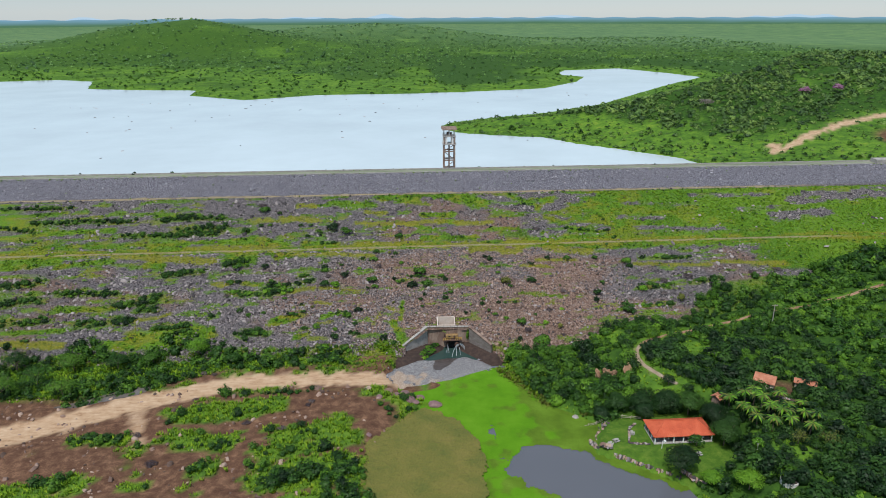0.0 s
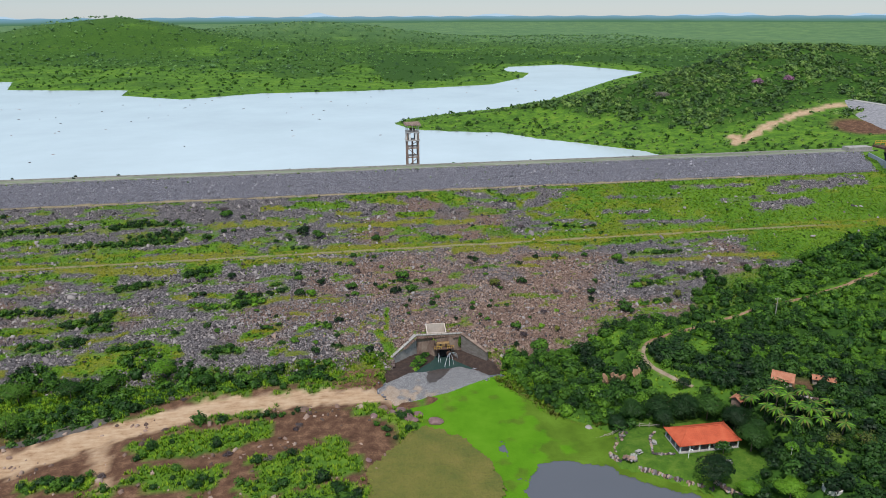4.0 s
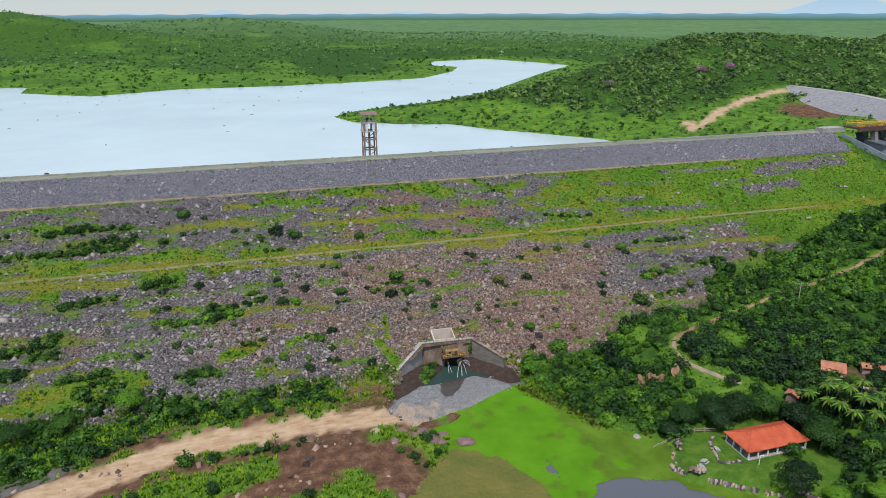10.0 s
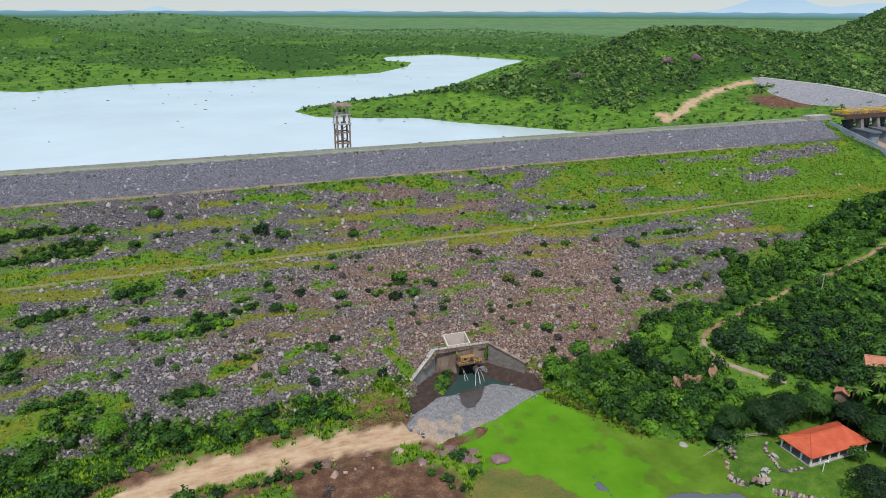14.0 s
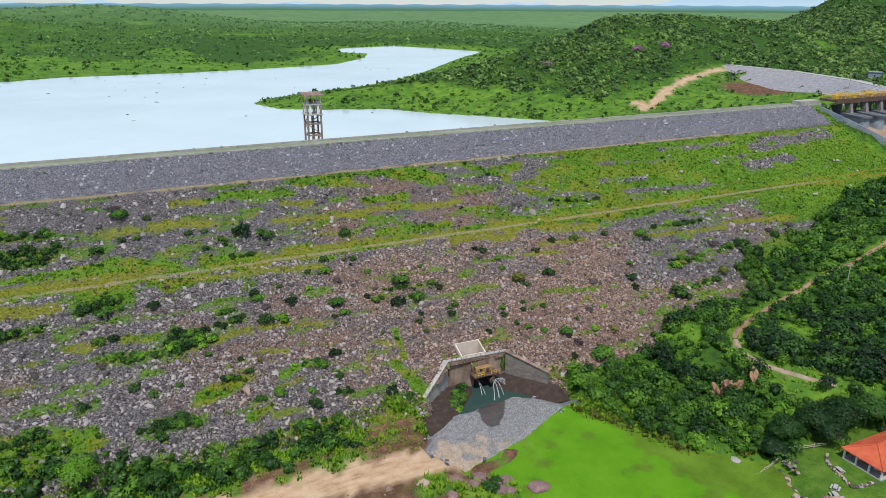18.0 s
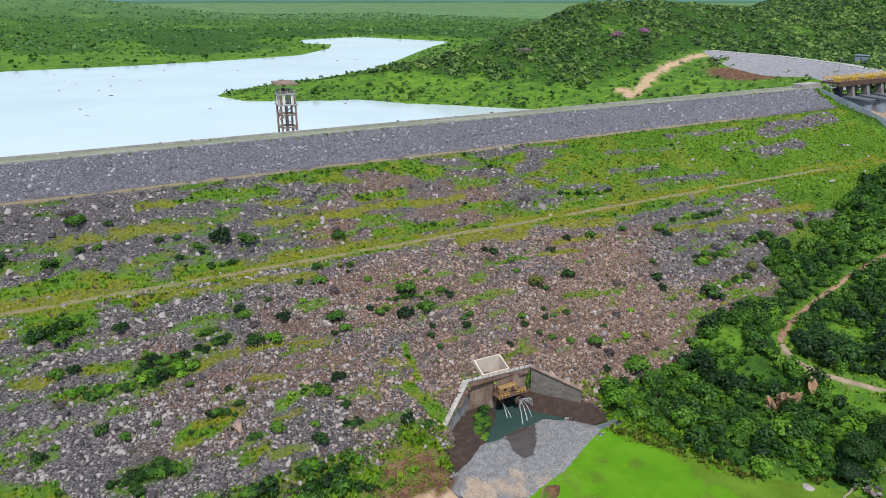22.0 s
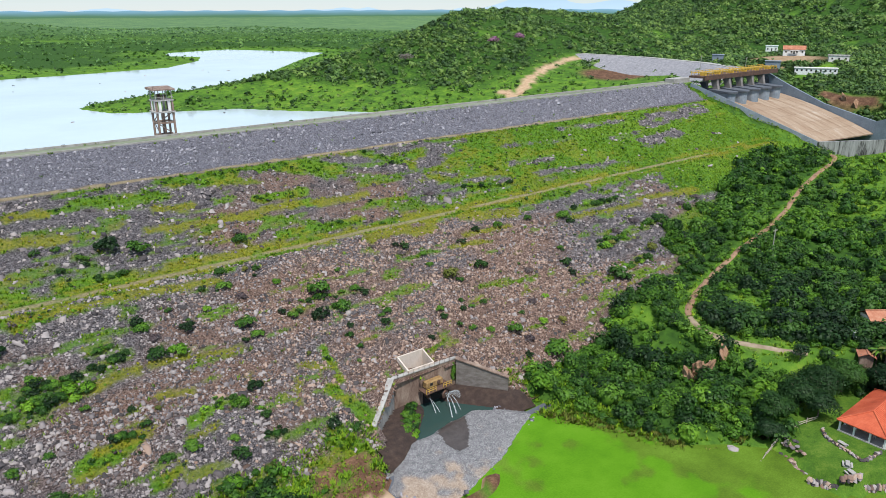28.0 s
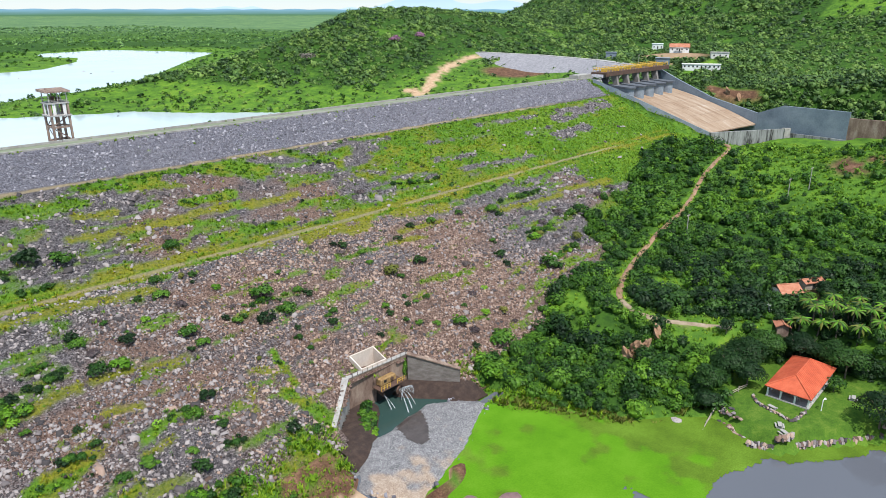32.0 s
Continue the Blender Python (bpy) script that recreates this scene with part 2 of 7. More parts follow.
def ground_material():
    m, t, p = material("meadow and earth")
    n1, n2, n3 = grain(t, 0.02, 6.0), grain(t, 0.35, 5.0), grain(t, 3.0, 3.0)
    f = math_node(t, "ADD", math_node(t, "ADD", math_node(t, "MULTIPLY", n1, 0.25), math_node(t, "MULTIPLY", grain(t, 0.11, 4.0), 0.35)), math_node(t, "ADD", math_node(t, "MULTIPLY", n2, 0.25), math_node(t, "MULTIPLY", n3, 0.15)))
    grass = ramp(t, f, [(0.36, (0.024, 0.06, 0.012)), (0.45, (0.058, 0.132, 0.018)), (0.54, (0.105, 0.21, 0.022)), (0.62, (0.18, 0.26, 0.033)), (0.7, (0.25, 0.285, 0.055))])
    earth = ramp(t, math_node(t, "ADD", math_node(t, "MULTIPLY", n2, 0.6), math_node(t, "MULTIPLY", n3, 0.4)),
                 [(0.3, (0.05, 0.026, 0.018)), (0.5, (0.12, 0.063, 0.04)), (0.68, (0.27, 0.155, 0.095))])
    sand = ramp(t, math_node(t, "ADD", math_node(t, "MULTIPLY", n2, 0.5), math_node(t, "MULTIPLY", grain(t, 0.8, 5.0, (0.25, 1, 1)), 0.5)), [(0.32, (0.26, 0.15, 0.085)), (0.46, (0.44, 0.29, 0.18)), (0.7, (0.58, 0.43, 0.3))])
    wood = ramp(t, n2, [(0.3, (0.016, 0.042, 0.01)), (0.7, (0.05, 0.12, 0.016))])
    # scrub tone holds the blue-green of distance haze, put into the ground colour
    scrub = ramp(t, math_node(t, "ADD", math_node(t, "MULTIPLY", n1, 0.5), math_node(t, "MULTIPLY", n2, 0.5)), [(0.35, (0.06, 0.125, 0.06)), (0.5, (0.105, 0.19, 0.085)), (0.65, (0.19, 0.28, 0.1))])
    lawn = ramp(t, math_node(t, "ADD", math_node(t, "MULTIPLY", n3, 0.4), math_node(t, "MULTIPLY", n2, 0.6)), [(0.3, (0.032, 0.075, 0.012)), (0.5, (0.068, 0.14, 0.016)), (0.7, (0.14, 0.2, 0.032))])
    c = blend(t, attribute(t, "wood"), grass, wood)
    c = blend(t, attribute(t, "scrub"), c, scrub)
    c = blend(t, attribute(t, "bare"), c, earth)
    c = blend(t, attribute(t, "sand"), c, sand)
    c = blend(t, attribute(t, "lawn"), c, lawn)
    t.links.new(c, p.inputs["Base Color"])
    p.inputs["Roughness"].default_value = 0.95
    p.inputs["Specular IOR Level"].default_value = 0.1
    relief(t, p, n3, 0.6, 0.3)
    return m


def dam_material():
    m, t, p = material("rockfill")
    n1, n2 = grain(t, 0.05, 5.0, (0.4, 1, 1)), grain(t, 1.6, 4.0)
    v = node(t, "ShaderNodeTexVoronoi", Vector=node(t, "ShaderNodeTexCoord").outputs["Object"], Scale=6.0)
    w = node(t, "ShaderNodeTexVoronoi", Vector=node(t, "ShaderNodeTexCoord").outputs["Object"], Scale=3.3)
    v.distance, w.distance = "MANHATTAN", "CHEBYCHEV"
    one, two = (node(t, "ShaderNodeSeparateColor", Color=k.outputs["Color"]).outputs[0] for k in (v, w))
    cells = math_node(t, "ADD", math_node(t, "MULTIPLY", one, 0.65), math_node(t, "MULTIPLY", two, 0.35))
    rock = ramp(t, math_node(t, "ADD", math_node(t, "MULTIPLY", n2, 0.3), math_node(t, "MULTIPLY", cells, 0.7)),
                [(0.2, (0.028, 0.026, 0.03)), (0.45, (0.142, 0.124, 0.132)), (0.62, (0.265, 0.236, 0.247)), (0.8, (0.48, 0.44, 0.44))])
    rust = ramp(t, math_node(t, "ADD", math_node(t, "MULTIPLY", n2, 0.3), math_node(t, "MULTIPLY", cells, 0.7)),
                [(0.2, (0.072, 0.041, 0.031)), (0.45, (0.25, 0.148, 0.112)), (0.62, (0.375, 0.235, 0.182)), (0.8, (0.54, 0.38, 0.3))])
    slab = ramp(t, math_node(t, "ADD", math_node(t, "MULTIPLY", n2, 0.4), math_node(t, "MULTIPLY", one, 0.6)),
                [(0.2, (0.07, 0.067, 0.086)), (0.42, (0.19, 0.182, 0.222)), (0.6, (0.3, 0.29, 0.34)), (0.82, (0.48, 0.465, 0.51))])
    green = ramp(t, math_node(t, "ADD", math_node(t, "MULTIPLY", n1, 0.5), math_node(t, "MULTIPLY", n2, 0.5)),
                 [(0.32, (0.06, 0.165, 0.016)), (0.5, (0.165, 0.35, 0.026)), (0.7, (0.3, 0.45, 0.042))])
    straw = ramp(t, n2, [(0.3, (0.14, 0.19, 0.018)), (0.5, (0.31, 0.33, 0.028)), (0.7, (0.47, 0.42, 0.055))])
    green = blend(t, attribute(t, "straw"), green, straw)
    sand = ramp(t, n2, [(0.3, (0.4, 0.3, 0.17)), (0.7, (0.6, 0.48, 0.31))])
    c = blend(t, attribute(t, "rust"), rock, rust)
    c = blend(t, attribute(t, "slab"), c, slab)
    patchy = math_node(t, "MULTIPLY", attribute(t, "green"), ramp(t, grain(t, 0.7, 4.0), [(0.3, (0.7, 0.7, 0.7)), (0.5, (1, 1, 1))]))
    c = blend(t, patchy, c, green)
    c = blend(t, attribute(t, "sand"), c, sand)
    t.links.new(c, p.inputs["Base Color"])
    p.inputs["Roughness"].default_value = 0.9
    p.inputs["Specular IOR Level"].default_value = 0.2
    relief(t, p, v.outputs["Distance"], 1.0, 0.35)
    return m


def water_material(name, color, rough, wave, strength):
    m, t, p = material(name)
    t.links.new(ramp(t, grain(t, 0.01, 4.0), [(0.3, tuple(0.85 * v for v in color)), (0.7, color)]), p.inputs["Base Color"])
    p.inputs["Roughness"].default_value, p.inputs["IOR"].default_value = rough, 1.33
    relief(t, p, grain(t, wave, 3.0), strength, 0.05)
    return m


GROUND, DAM = ground_material(), dam_material()
# lake and pond bases are lightened to stand in for sky reflection
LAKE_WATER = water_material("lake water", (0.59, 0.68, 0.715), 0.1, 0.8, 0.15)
POND_WATER = water_material("pond water", (0.115, 0.12, 0.14), 0.03, 1.5, 0.03)
POOL_WATER = water_material("pool water", (0.032, 0.062, 0.055), 0.08, 1.5, 0.3)
ROCK = plain("rock", [(0.046, 0.039, 0.041), (0.125, 0.105, 0.107), (0.205, 0.175, 0.176), (0.325, 0.285, 0.277)], 0.8, island=0.8)
RUSTY_ROCK = plain("brown rock", [(0.085, 0.052, 0.04), (0.195, 0.12, 0.092), (0.275, 0.18, 0.139), (0.37, 0.265, 0.21)], 0.8, island=0.8)
SLAB_ROCK = plain("grey riprap", [(0.1, 0.096, 0.115), (0.19, 0.182, 0.212), (0.31, 0.3, 0.335)], 0.8, island=0.75)
LEAF = leafage("bush leaves", (0.01, 0.034, 0.007), (0.037, 0.112, 0.012), (0.12, 0.25, 0.022), 0.2)
LEAF_DARK = leafage("dark leaves", (0.006, 0.02, 0.006), (0.017, 0.052, 0.01), (0.05, 0.125, 0.016), 0.15, 0.28)
LEAF_WOOD = leafage("thicket leaves", (0.008, 0.027, 0.006), (0.03, 0.09, 0.011), (0.105, 0.225, 0.02), 0.14, 0.36)
LEAF_BRIGHT = leafage("bright leaves", (0.06, 0.16, 0.012), (0.13, 0.3, 0.018), (0.24, 0.43, 0.034))
LEAF_SPRING = leafage("fresh leaves", (0.034, 0.095, 0.009), (0.085, 0.205, 0.014), (0.18, 0.34, 0.026), 0.2, 0.36)
LEAF_YELLOW = leafage("yellowing leaves", (0.07, 0.1, 0.02), (0.15, 0.17, 0.03), (0.26, 0.25, 0.06))
LEAF_GREY = leafage("dry twigs", (0.05, 0.035, 0.04), (0.1, 0.075, 0.08), (0.16, 0.13, 0.12), 0.1)
GRASS = leafage("grass", (0.065, 0.17, 0.01), (0.175, 0.34, 0.016), (0.34, 0.47, 0.03))
# the haze over the hill is tinted into this foliage colour
LEAF_HILL = leafage("hazed hill leaves", (0.042, 0.09, 0.026), (0.105, 0.2, 0.045), (0.2, 0.31, 0.068), 0.16, 0.2)
LEAF_SLOPE = leafage("slope leaves", (0.027, 0.062, 0.02), (0.072, 0.143, 0.035), (0.145, 0.235, 0.052), 0.16, 0.2)
# distance haze is mixed into these leaf colours, paler and bluer
LEAF_FAR_HAZE = leafage("far scrub leaves tinted with haze", (0.055, 0.125, 0.052), (0.13, 0.26, 0.084), (0.235, 0.4, 0.115), 0.2, 0.15)
DRY_GRASS = leafage("yellow grass", (0.2, 0.26, 0.012), (0.37, 0.38, 0.02), (0.52, 0.45, 0.045))
CONCRETE = plain("weathered concrete", [(0.2, 0.18, 0.17), (0.34, 0.32, 0.3), (0.48, 0.46, 0.43)], 0.5, 0.85)
STAINED = plain("stained concrete", [(0.055, 0.034, 0.028), (0.16, 0.1, 0.077), (0.28, 0.2, 0.155), (0.4, 0.34, 0.29)], 0.4, 0.85, stretch=(1, 1, 0.3))
PALE = plain("pale concrete", [(0.5, 0.48, 0.45), (0.66, 0.63, 0.6), (0.75, 0.73, 0.7)], 0.5, 0.8)


# ---- making meshes
def mesh_from(name, verts, faces, mat, smooth_shade=False, attrs=None, normals=None):
    me = bpy.data.meshes.new(name)
    verts, faces = np.asarray(verts, np.float32), np.asarray(faces, np.int32)
    k = faces.shape[1]
    me.vertices.add(len(verts))
    me.vertices.foreach_set("co", verts.ravel())
    me.loops.add(faces.size)
    me.loops.foreach_set("vertex_index", faces.ravel())
    me.polygons.add(len(faces))
    me.polygons.foreach_set("loop_start", np.arange(0, faces.size, k, dtype=np.int32))
    me.polygons.foreach_set("loop_total", np.full(len(faces), k, np.int32))
    if smooth_shade:
        me.polygons.foreach_set("use_smooth", np.ones(len(faces), bool))
    for key, v in (attrs or {}).items():
        me.attributes.new(key, "FLOAT", "POINT").data.foreach_set("value", np.asarray(v, np.float32).ravel())
    me.update(calc_edges=True)
    if normals is not None:
        me.polygons.foreach_set("use_smooth", np.ones(len(faces), bool))
        me.normals_split_custom_set_from_vertices(np.asarray(normals, np.float32))
    me.materials.append(mat)
    return me


def sheet(name, xs, ys, zf, mat, attrs=None, keep=None, ragged=0.0):
    """A height field over a grid."""
    X, Y = np.meshgrid(xs, ys)
    Z = zf(X, Y)
    nx = len(xs)
    i = (np.arange(len(ys) - 1)[:, None] * nx + np.arange(nx - 1)[None]).ravel()
    f = np.stack([i, i + 1, i + 1 + nx, i + nx], 1)
    if keep is not None:
        f = f[keep(X, Y, Z).ravel()[f].any(1)]
    if ragged:
        X, Y = X + (vnoise(X * 3.1, Y * 3.1, 7) - 0.5) * ragged, Y + (vnoise(X * 3.1, Y * 3.1, 11) - 0.5) * ragged
    at = {k: g(X, Y, Z) for k, g in (attrs or {}).items()}
    return mesh_from(name, np.stack([X, Y, Z], -1).reshape(-1, 3), f, mat, True, at)


def steps(*spans):
    """Grid lines: (from, to, spacing) after one another."""
    out = []
    for a, b, d in spans:
        out += list(np.linspace(a, b, max(1, round((b - a) / d)), endpoint=False))
    return np.array(out + [spans[-1][1]])


def put(name, me, parent=None, at=None, label="", category="", group="", kind=""):
    ob = new(name, me)
    if parent:
        ob.parent = parent
    if at is not None:
        ob.matrix_basis = at
    return tagged(ob, label, category, group, kind)


def part(name, bm, mat, parent=None, label="", bevel=0.0):
    if bevel:
        bmesh.ops.bevel(bm, geom=bm.edges[:], offset=bevel, segments=1, affect="EDGES", clamp_overlap=True)
    bmesh.ops.recalc_face_normals(bm, faces=bm.faces[:])
    me = bpy.data.meshes.new(name)
    bm.to_mesh(me)
    bm.free()
    me.materials.append(mat)
    ob = new(name, me)
    if parent:
        ob.parent = parent
    return tagged(ob, label)


def empty(name, at=None, label="", category="", group="", kind=""):
    ob = new(name)
    if at is not None:
        ob.matrix_basis = at
    return tagged(ob, label, category, group, kind)


def box(*specs, bm=None):
    """Boxes (x0, x1, y0, y1, z0, z1) in one bmesh."""
    bm = bm or bmesh.new()
    for x0, x1, y0, y1, z0, z1 in specs:
        v = [bm.verts.new((x, y, z)) for z in (z0, z1) for x, y in ((x0, y0), (x1, y0), (x1, y1), (x0, y1))]
        for f in ((3, 2, 1, 0), (4, 5, 6, 7), (0, 1, 5, 4), (1, 2, 6, 5), (2, 3, 7, 6), (3, 0, 4, 7)):
            bm.faces.new([v[i] for i in f])
    return bm


def prism(outline, z0, z1, bm=None):
    """A flat outline raised; z0 and z1 may be lists, a height for each corner."""
    bm = bm or bmesh.new()
    n = len(outline)
    lo = z0 if isinstance(z0, (list, tuple)) else [z0] * n
    hi = z1 if isinstance(z1, (list, tuple)) else [z1] * n
    a = [bm.verts.new((x, y, z)) for (x, y), z in zip(outline, lo)]
    b = [bm.verts.new((x, y, z)) for (x, y), z in zip(outline, hi)]
    bm.faces.new(a[::-1]), bm.faces.new(b)
    for i in range(n):
        j = (i + 1) % n
        bm.faces.new((a[i], a[j], b[j], b[i]))
    return bm


def bar(p, q, r=0.1, sides=6, r2=None, bm=None):
    """A round bar or a tapering limb from p to q."""
    bm = bm or bmesh.new()
    p, q = Vector(p), Vector(q)
    turn = (q - p).to_track_quat("Z", "Y").to_matrix()
    rings = []
    for c, rad in ((p, r), (q, r if r2 is None else r2)):
        rings.append([bm.verts.new(c + turn @ Vector((rad * math.cos(k * 2 * math.pi / sides), rad * math.sin(k * 2 * math.pi / sides), 0))) for k in range(sides)])
    for k in range(sides):
        j = (k + 1) % sides
        bm.faces.new((rings[0][k], rings[0][j], rings[1][j], rings[1][k]))
    bm.faces.new(rings[0][::-1]), bm.faces.new(rings[1])
    return bm


def wall_between(p, q, thick, z0, zp, zq, bm=None):
    """A wall in plan from p to q, its top falling from zp to zq."""
    (ax, ay), (bx, by) = p, q
    d = math.hypot(bx - ax, by - ay)
    nx, ny = -(by - ay) / d * thick, (bx - ax) / d * thick
    return prism([(ax, ay), (bx, by), (bx + nx, by + ny), (ax + nx, ay + ny)], z0, [zp, zq, zq, zp], bm)


# ---- plants and stones
def leaf_cloud(rng, n, rx, ry, rz, leaf, lumps=9, base=0.0, spare=False):
    """Leaf blades in lumps over a rounded crown that stands on z = base; their normals follow the crown. spare: three corners a blade."""
    c = rng.normal(size=(lumps, 3))
    c /= np.linalg.norm(c, axis=1)[:, None]
    c[:, 2] = np.abs(c[:, 2]) * 1.1 - 0.25
    c *= rng.uniform(0.45, 0.8, (lumps, 1))
    w = rng.integers(0, lumps, n)
    d = rng.normal(size=(n, 3))
    d /= np.linalg.norm(d, axis=1)[:, None]
    d[:, 2] = np.where(d[:, 2] < -0.3, -d[:, 2], d[:, 2])
    size = rng.uniform(0.3, 0.55, lumps)[w][:, None]
    p = (c[w] + d * size * rng.uniform(0.75, 1.05, (n, 1))) * (rx, ry, rz)
    p[:, 2] += base + rz * 0.75
    nrm = d + rng.normal(size=(n, 3)) * 0.3 + (0, 0, 0.5)
    nrm /= np.linalg.norm(nrm, axis=1)[:, None]
    u = np.cross(nrm, rng.normal(size=(n, 3)))
    u /= np.linalg.norm(u, axis=1)[:, None]
    v = np.cross(nrm, u)
    s = leaf * rng.uniform(0.6, 1.3, (n, 1))
    if spare:
        q = np.stack([p - u * s * 0.55, p + u * s * 0.55 + nrm * s * 0.1, p + v * s * 0.85], 1)
    else:
        q = np.stack([p - u * s * 0.5, p - v * s * 0.38, p + u * s * 0.5 + nrm * s * 0.1, p + v * s * 0.38 + u * s * 0.05], 1)
    k = q.shape[1]
    soft = d * 0.75 + c[w] * 0.55 + (0, 0, 0.2) + rng.normal(size=(n, 3)) * 0.22
    soft /= np.linalg.norm(soft, axis=1)[:, None]
    return q.reshape(-1, 3), np.arange(k * n).reshape(-1, k), np.repeat(soft, k, 0)


def filled(rng, shape, rz, fine):
    """A leaf cloud with a lumpy mass of foliage inside it."""
    bm = bmesh.new()
    bmesh.ops.create_icosphere(bm, subdivisions=fine, radius=1.0)
    d = np.array([v.co[:] for v in bm.verts])
    f = np.array([[v.index for v in q.verts] for q in bm.faces])
    bm.free()
    p = d * rng.uniform(0.45, 0.8, (len(d), 1)) * (1, 0.95, rz)
    p[:, 2] += rz * 0.68
    v, g, n = shape
    soft = d + (0, 0, 0.15)
    return np.concatenate([v, p]), np.concatenate([g, f + len(v)]), np.concatenate([n, soft / np.linalg.norm(soft, axis=1)[:, None]])


def tuft(rng, n, r, h):
    """Grass blades that fan out from a spot."""
    a = rng.uniform(0, 2 * np.pi, n)
    o = np.stack([np.cos(a), np.sin(a), 0 * a], 1)
    side = np.stack([-np.sin(a), np.cos(a), 0 * a], 1) * h * 0.19
    root = o * rng.uniform(0, r, (n, 1))
    tip = root + o * h * rng.uniform(0.2, 0.7, (n, 1)) + np.array([0, 0, 1]) * h * rng.uniform(0.6, 1.1, (n, 1))
    q = np.stack([root + side * 1.2, root - side * 1.2, tip], 1)
    soft = np.repeat(o * 0.45 + (0, 0, 1.0), 3, 0)
    return q.reshape(-1, 3), np.arange(3 * n).reshape(-1, 3), soft / np.linalg.norm(soft, axis=1)[:, None]


def stone_shape(rng):
    v = np.array([(x, y, z) for z in (-1, 1) for x, y in ((-1, -1), (1, -1), (1, 1), (-1, 1))], float)
    v += rng.uniform(-0.45, 0.45, v.shape)
    v[4:, :2] *= rng.uniform(0.5, 0.85)
    f = np.array([(4, 5, 6, 7), (0, 1, 5, 4), (1, 2, 6, 5), (2, 3, 7, 6), (3, 0, 4, 7)])
    return v * 0.5 * (rng.uniform(0.9, 1.6), rng.uniform(0.6, 1.0), rng.uniform(0.7, 1.1)), f


def spread(name, shapes, places, sizes, rng, mat, tilt=0.0, flat=(1.0, 1.0)):
    """One mesh of many copies of a few shapes. sizes: a number each."""
    V, Fc, T, N, at = [], [], [], [], 0
    pick = rng.integers(0, len(shapes), len(places))
    for k, (v, f, *soft) in enumerate(shapes):
        idx = np.where(pick == k)[0]
        if not len(idx):
            continue
        a = rng.uniform(0, 2 * np.pi, len(idx))
        c, s = np.cos(a)[:, None], np.sin(a)[:, None]
        sz = sizes[idx][:, None]
        x, y, z = v[:, 0][None] * sz, v[:, 1][None] * sz, v[:, 2][None] * sz * rng.uniform(*flat, (len(idx), 1))
        if tilt:
            b = rng.normal(0, tilt, (len(idx), 1))
            y, z = y * np.cos(b) - z * np.sin(b), y * np.sin(b) + z * np.cos(b)
        P = np.stack([x * c - y * s, x * s + y * c, z], -1) + places[idx][:, None]
        V.append(P.reshape(-1, 3))
        if soft:
            n = soft[0]
            N.append(np.stack([n[:, 0] * c - n[:, 1] * s, n[:, 0] * s + n[:, 1] * c, np.broadcast_to(n[:, 2], (len(idx), len(n)))], -1).reshape(-1, 3))
        Fc.append((f[None] + (np.arange(len(idx)) * len(v))[:, None, None]).reshape(-1, f.shape[1]) + at)
        T.append(np.repeat(rng.random(len(idx)), len(v)))
        at += len(idx) * len(v)
    return mesh_from(name, np.concatenate(V), np.concatenate(Fc), mat, False, {"tint": np.concatenate(T)}, np.concatenate(N) if N else None)


def on_ground(x, y, sink=0.0):
    return np.stack([x, y, surface_z(x, y) - sink], 1)


# ---- the land
# patches of lush weeds and of shrubs on the broken ground below the road
LOW_LUSH = [(-99, -48, -73, -43, 5.5), (-101, -60, -83, -64, 4.5), (-66, -63, -49, -56, 4.5), (-70, -71, -45, -63, 4), (-66, -82, -39, -79, 8), (-128, -82, -123, -81, 5), (-140, -87, -130, -89, 6), (-106, -83, -102, -83, 2.5), (-130, -59, -116, -60, 3), (-88, -78, -86, -76, 4), (-34, -38, -28, -44, 3), (-60, -98, -40, -96, 7), (-120, -98, -100, -100, 7)]
LOW_SHRUBS = [(-66, -82, -39, -79, 4.5), (-105, -52, -102, -51, 2), (-72, -34, -64, -37, 1.8), (-130, -59, -116, -60, 2), (-88, -78, -87, -77, 2.5), (-50, -88, -38, -92, 4), (-36, -45, -30, -52, 1.6)]
MEADOW = [(214, 8), (174, -6), (160, -18), (172, -30), (160, -50), (158, -70), (190, -95), (300, -70), (300, 0), (240, 8)]


def strips_at(x, y, strips, wide=1.0):
    """1 inside any of the strips, with ragged edges."""
    x, y = np.asarray(x, float), np.asarray(y, float)
    n = 0.55 + 1.1 * fbm(x / 2.4, y / 1.5, 53, 3)
    best = np.zeros(x.shape)
    for ax, ay, bx, by, w in strips:
        d, _ = along(x, y, [(ax, ay), (bx + 0.01, by)])
        best = np.maximum(best, smooth((w * wide * n - d) / 0.7))
    return best


HILL_ROAD = [(262, 262), (255, 244), (266, 248), (296, 268), (330, 284), (365, 293), (388, 290)]


def lawn_at(x, y):
    d = np.hypot((x - 51.5) * 0.88, y + 75)
    return smooth((19.5 + 3 * (fbm(x / 5, y / 5, 41) - 0.5) - d) / 3) * (outside(x, y, POND) > 0.5) * smooth((y + 118) / 6)


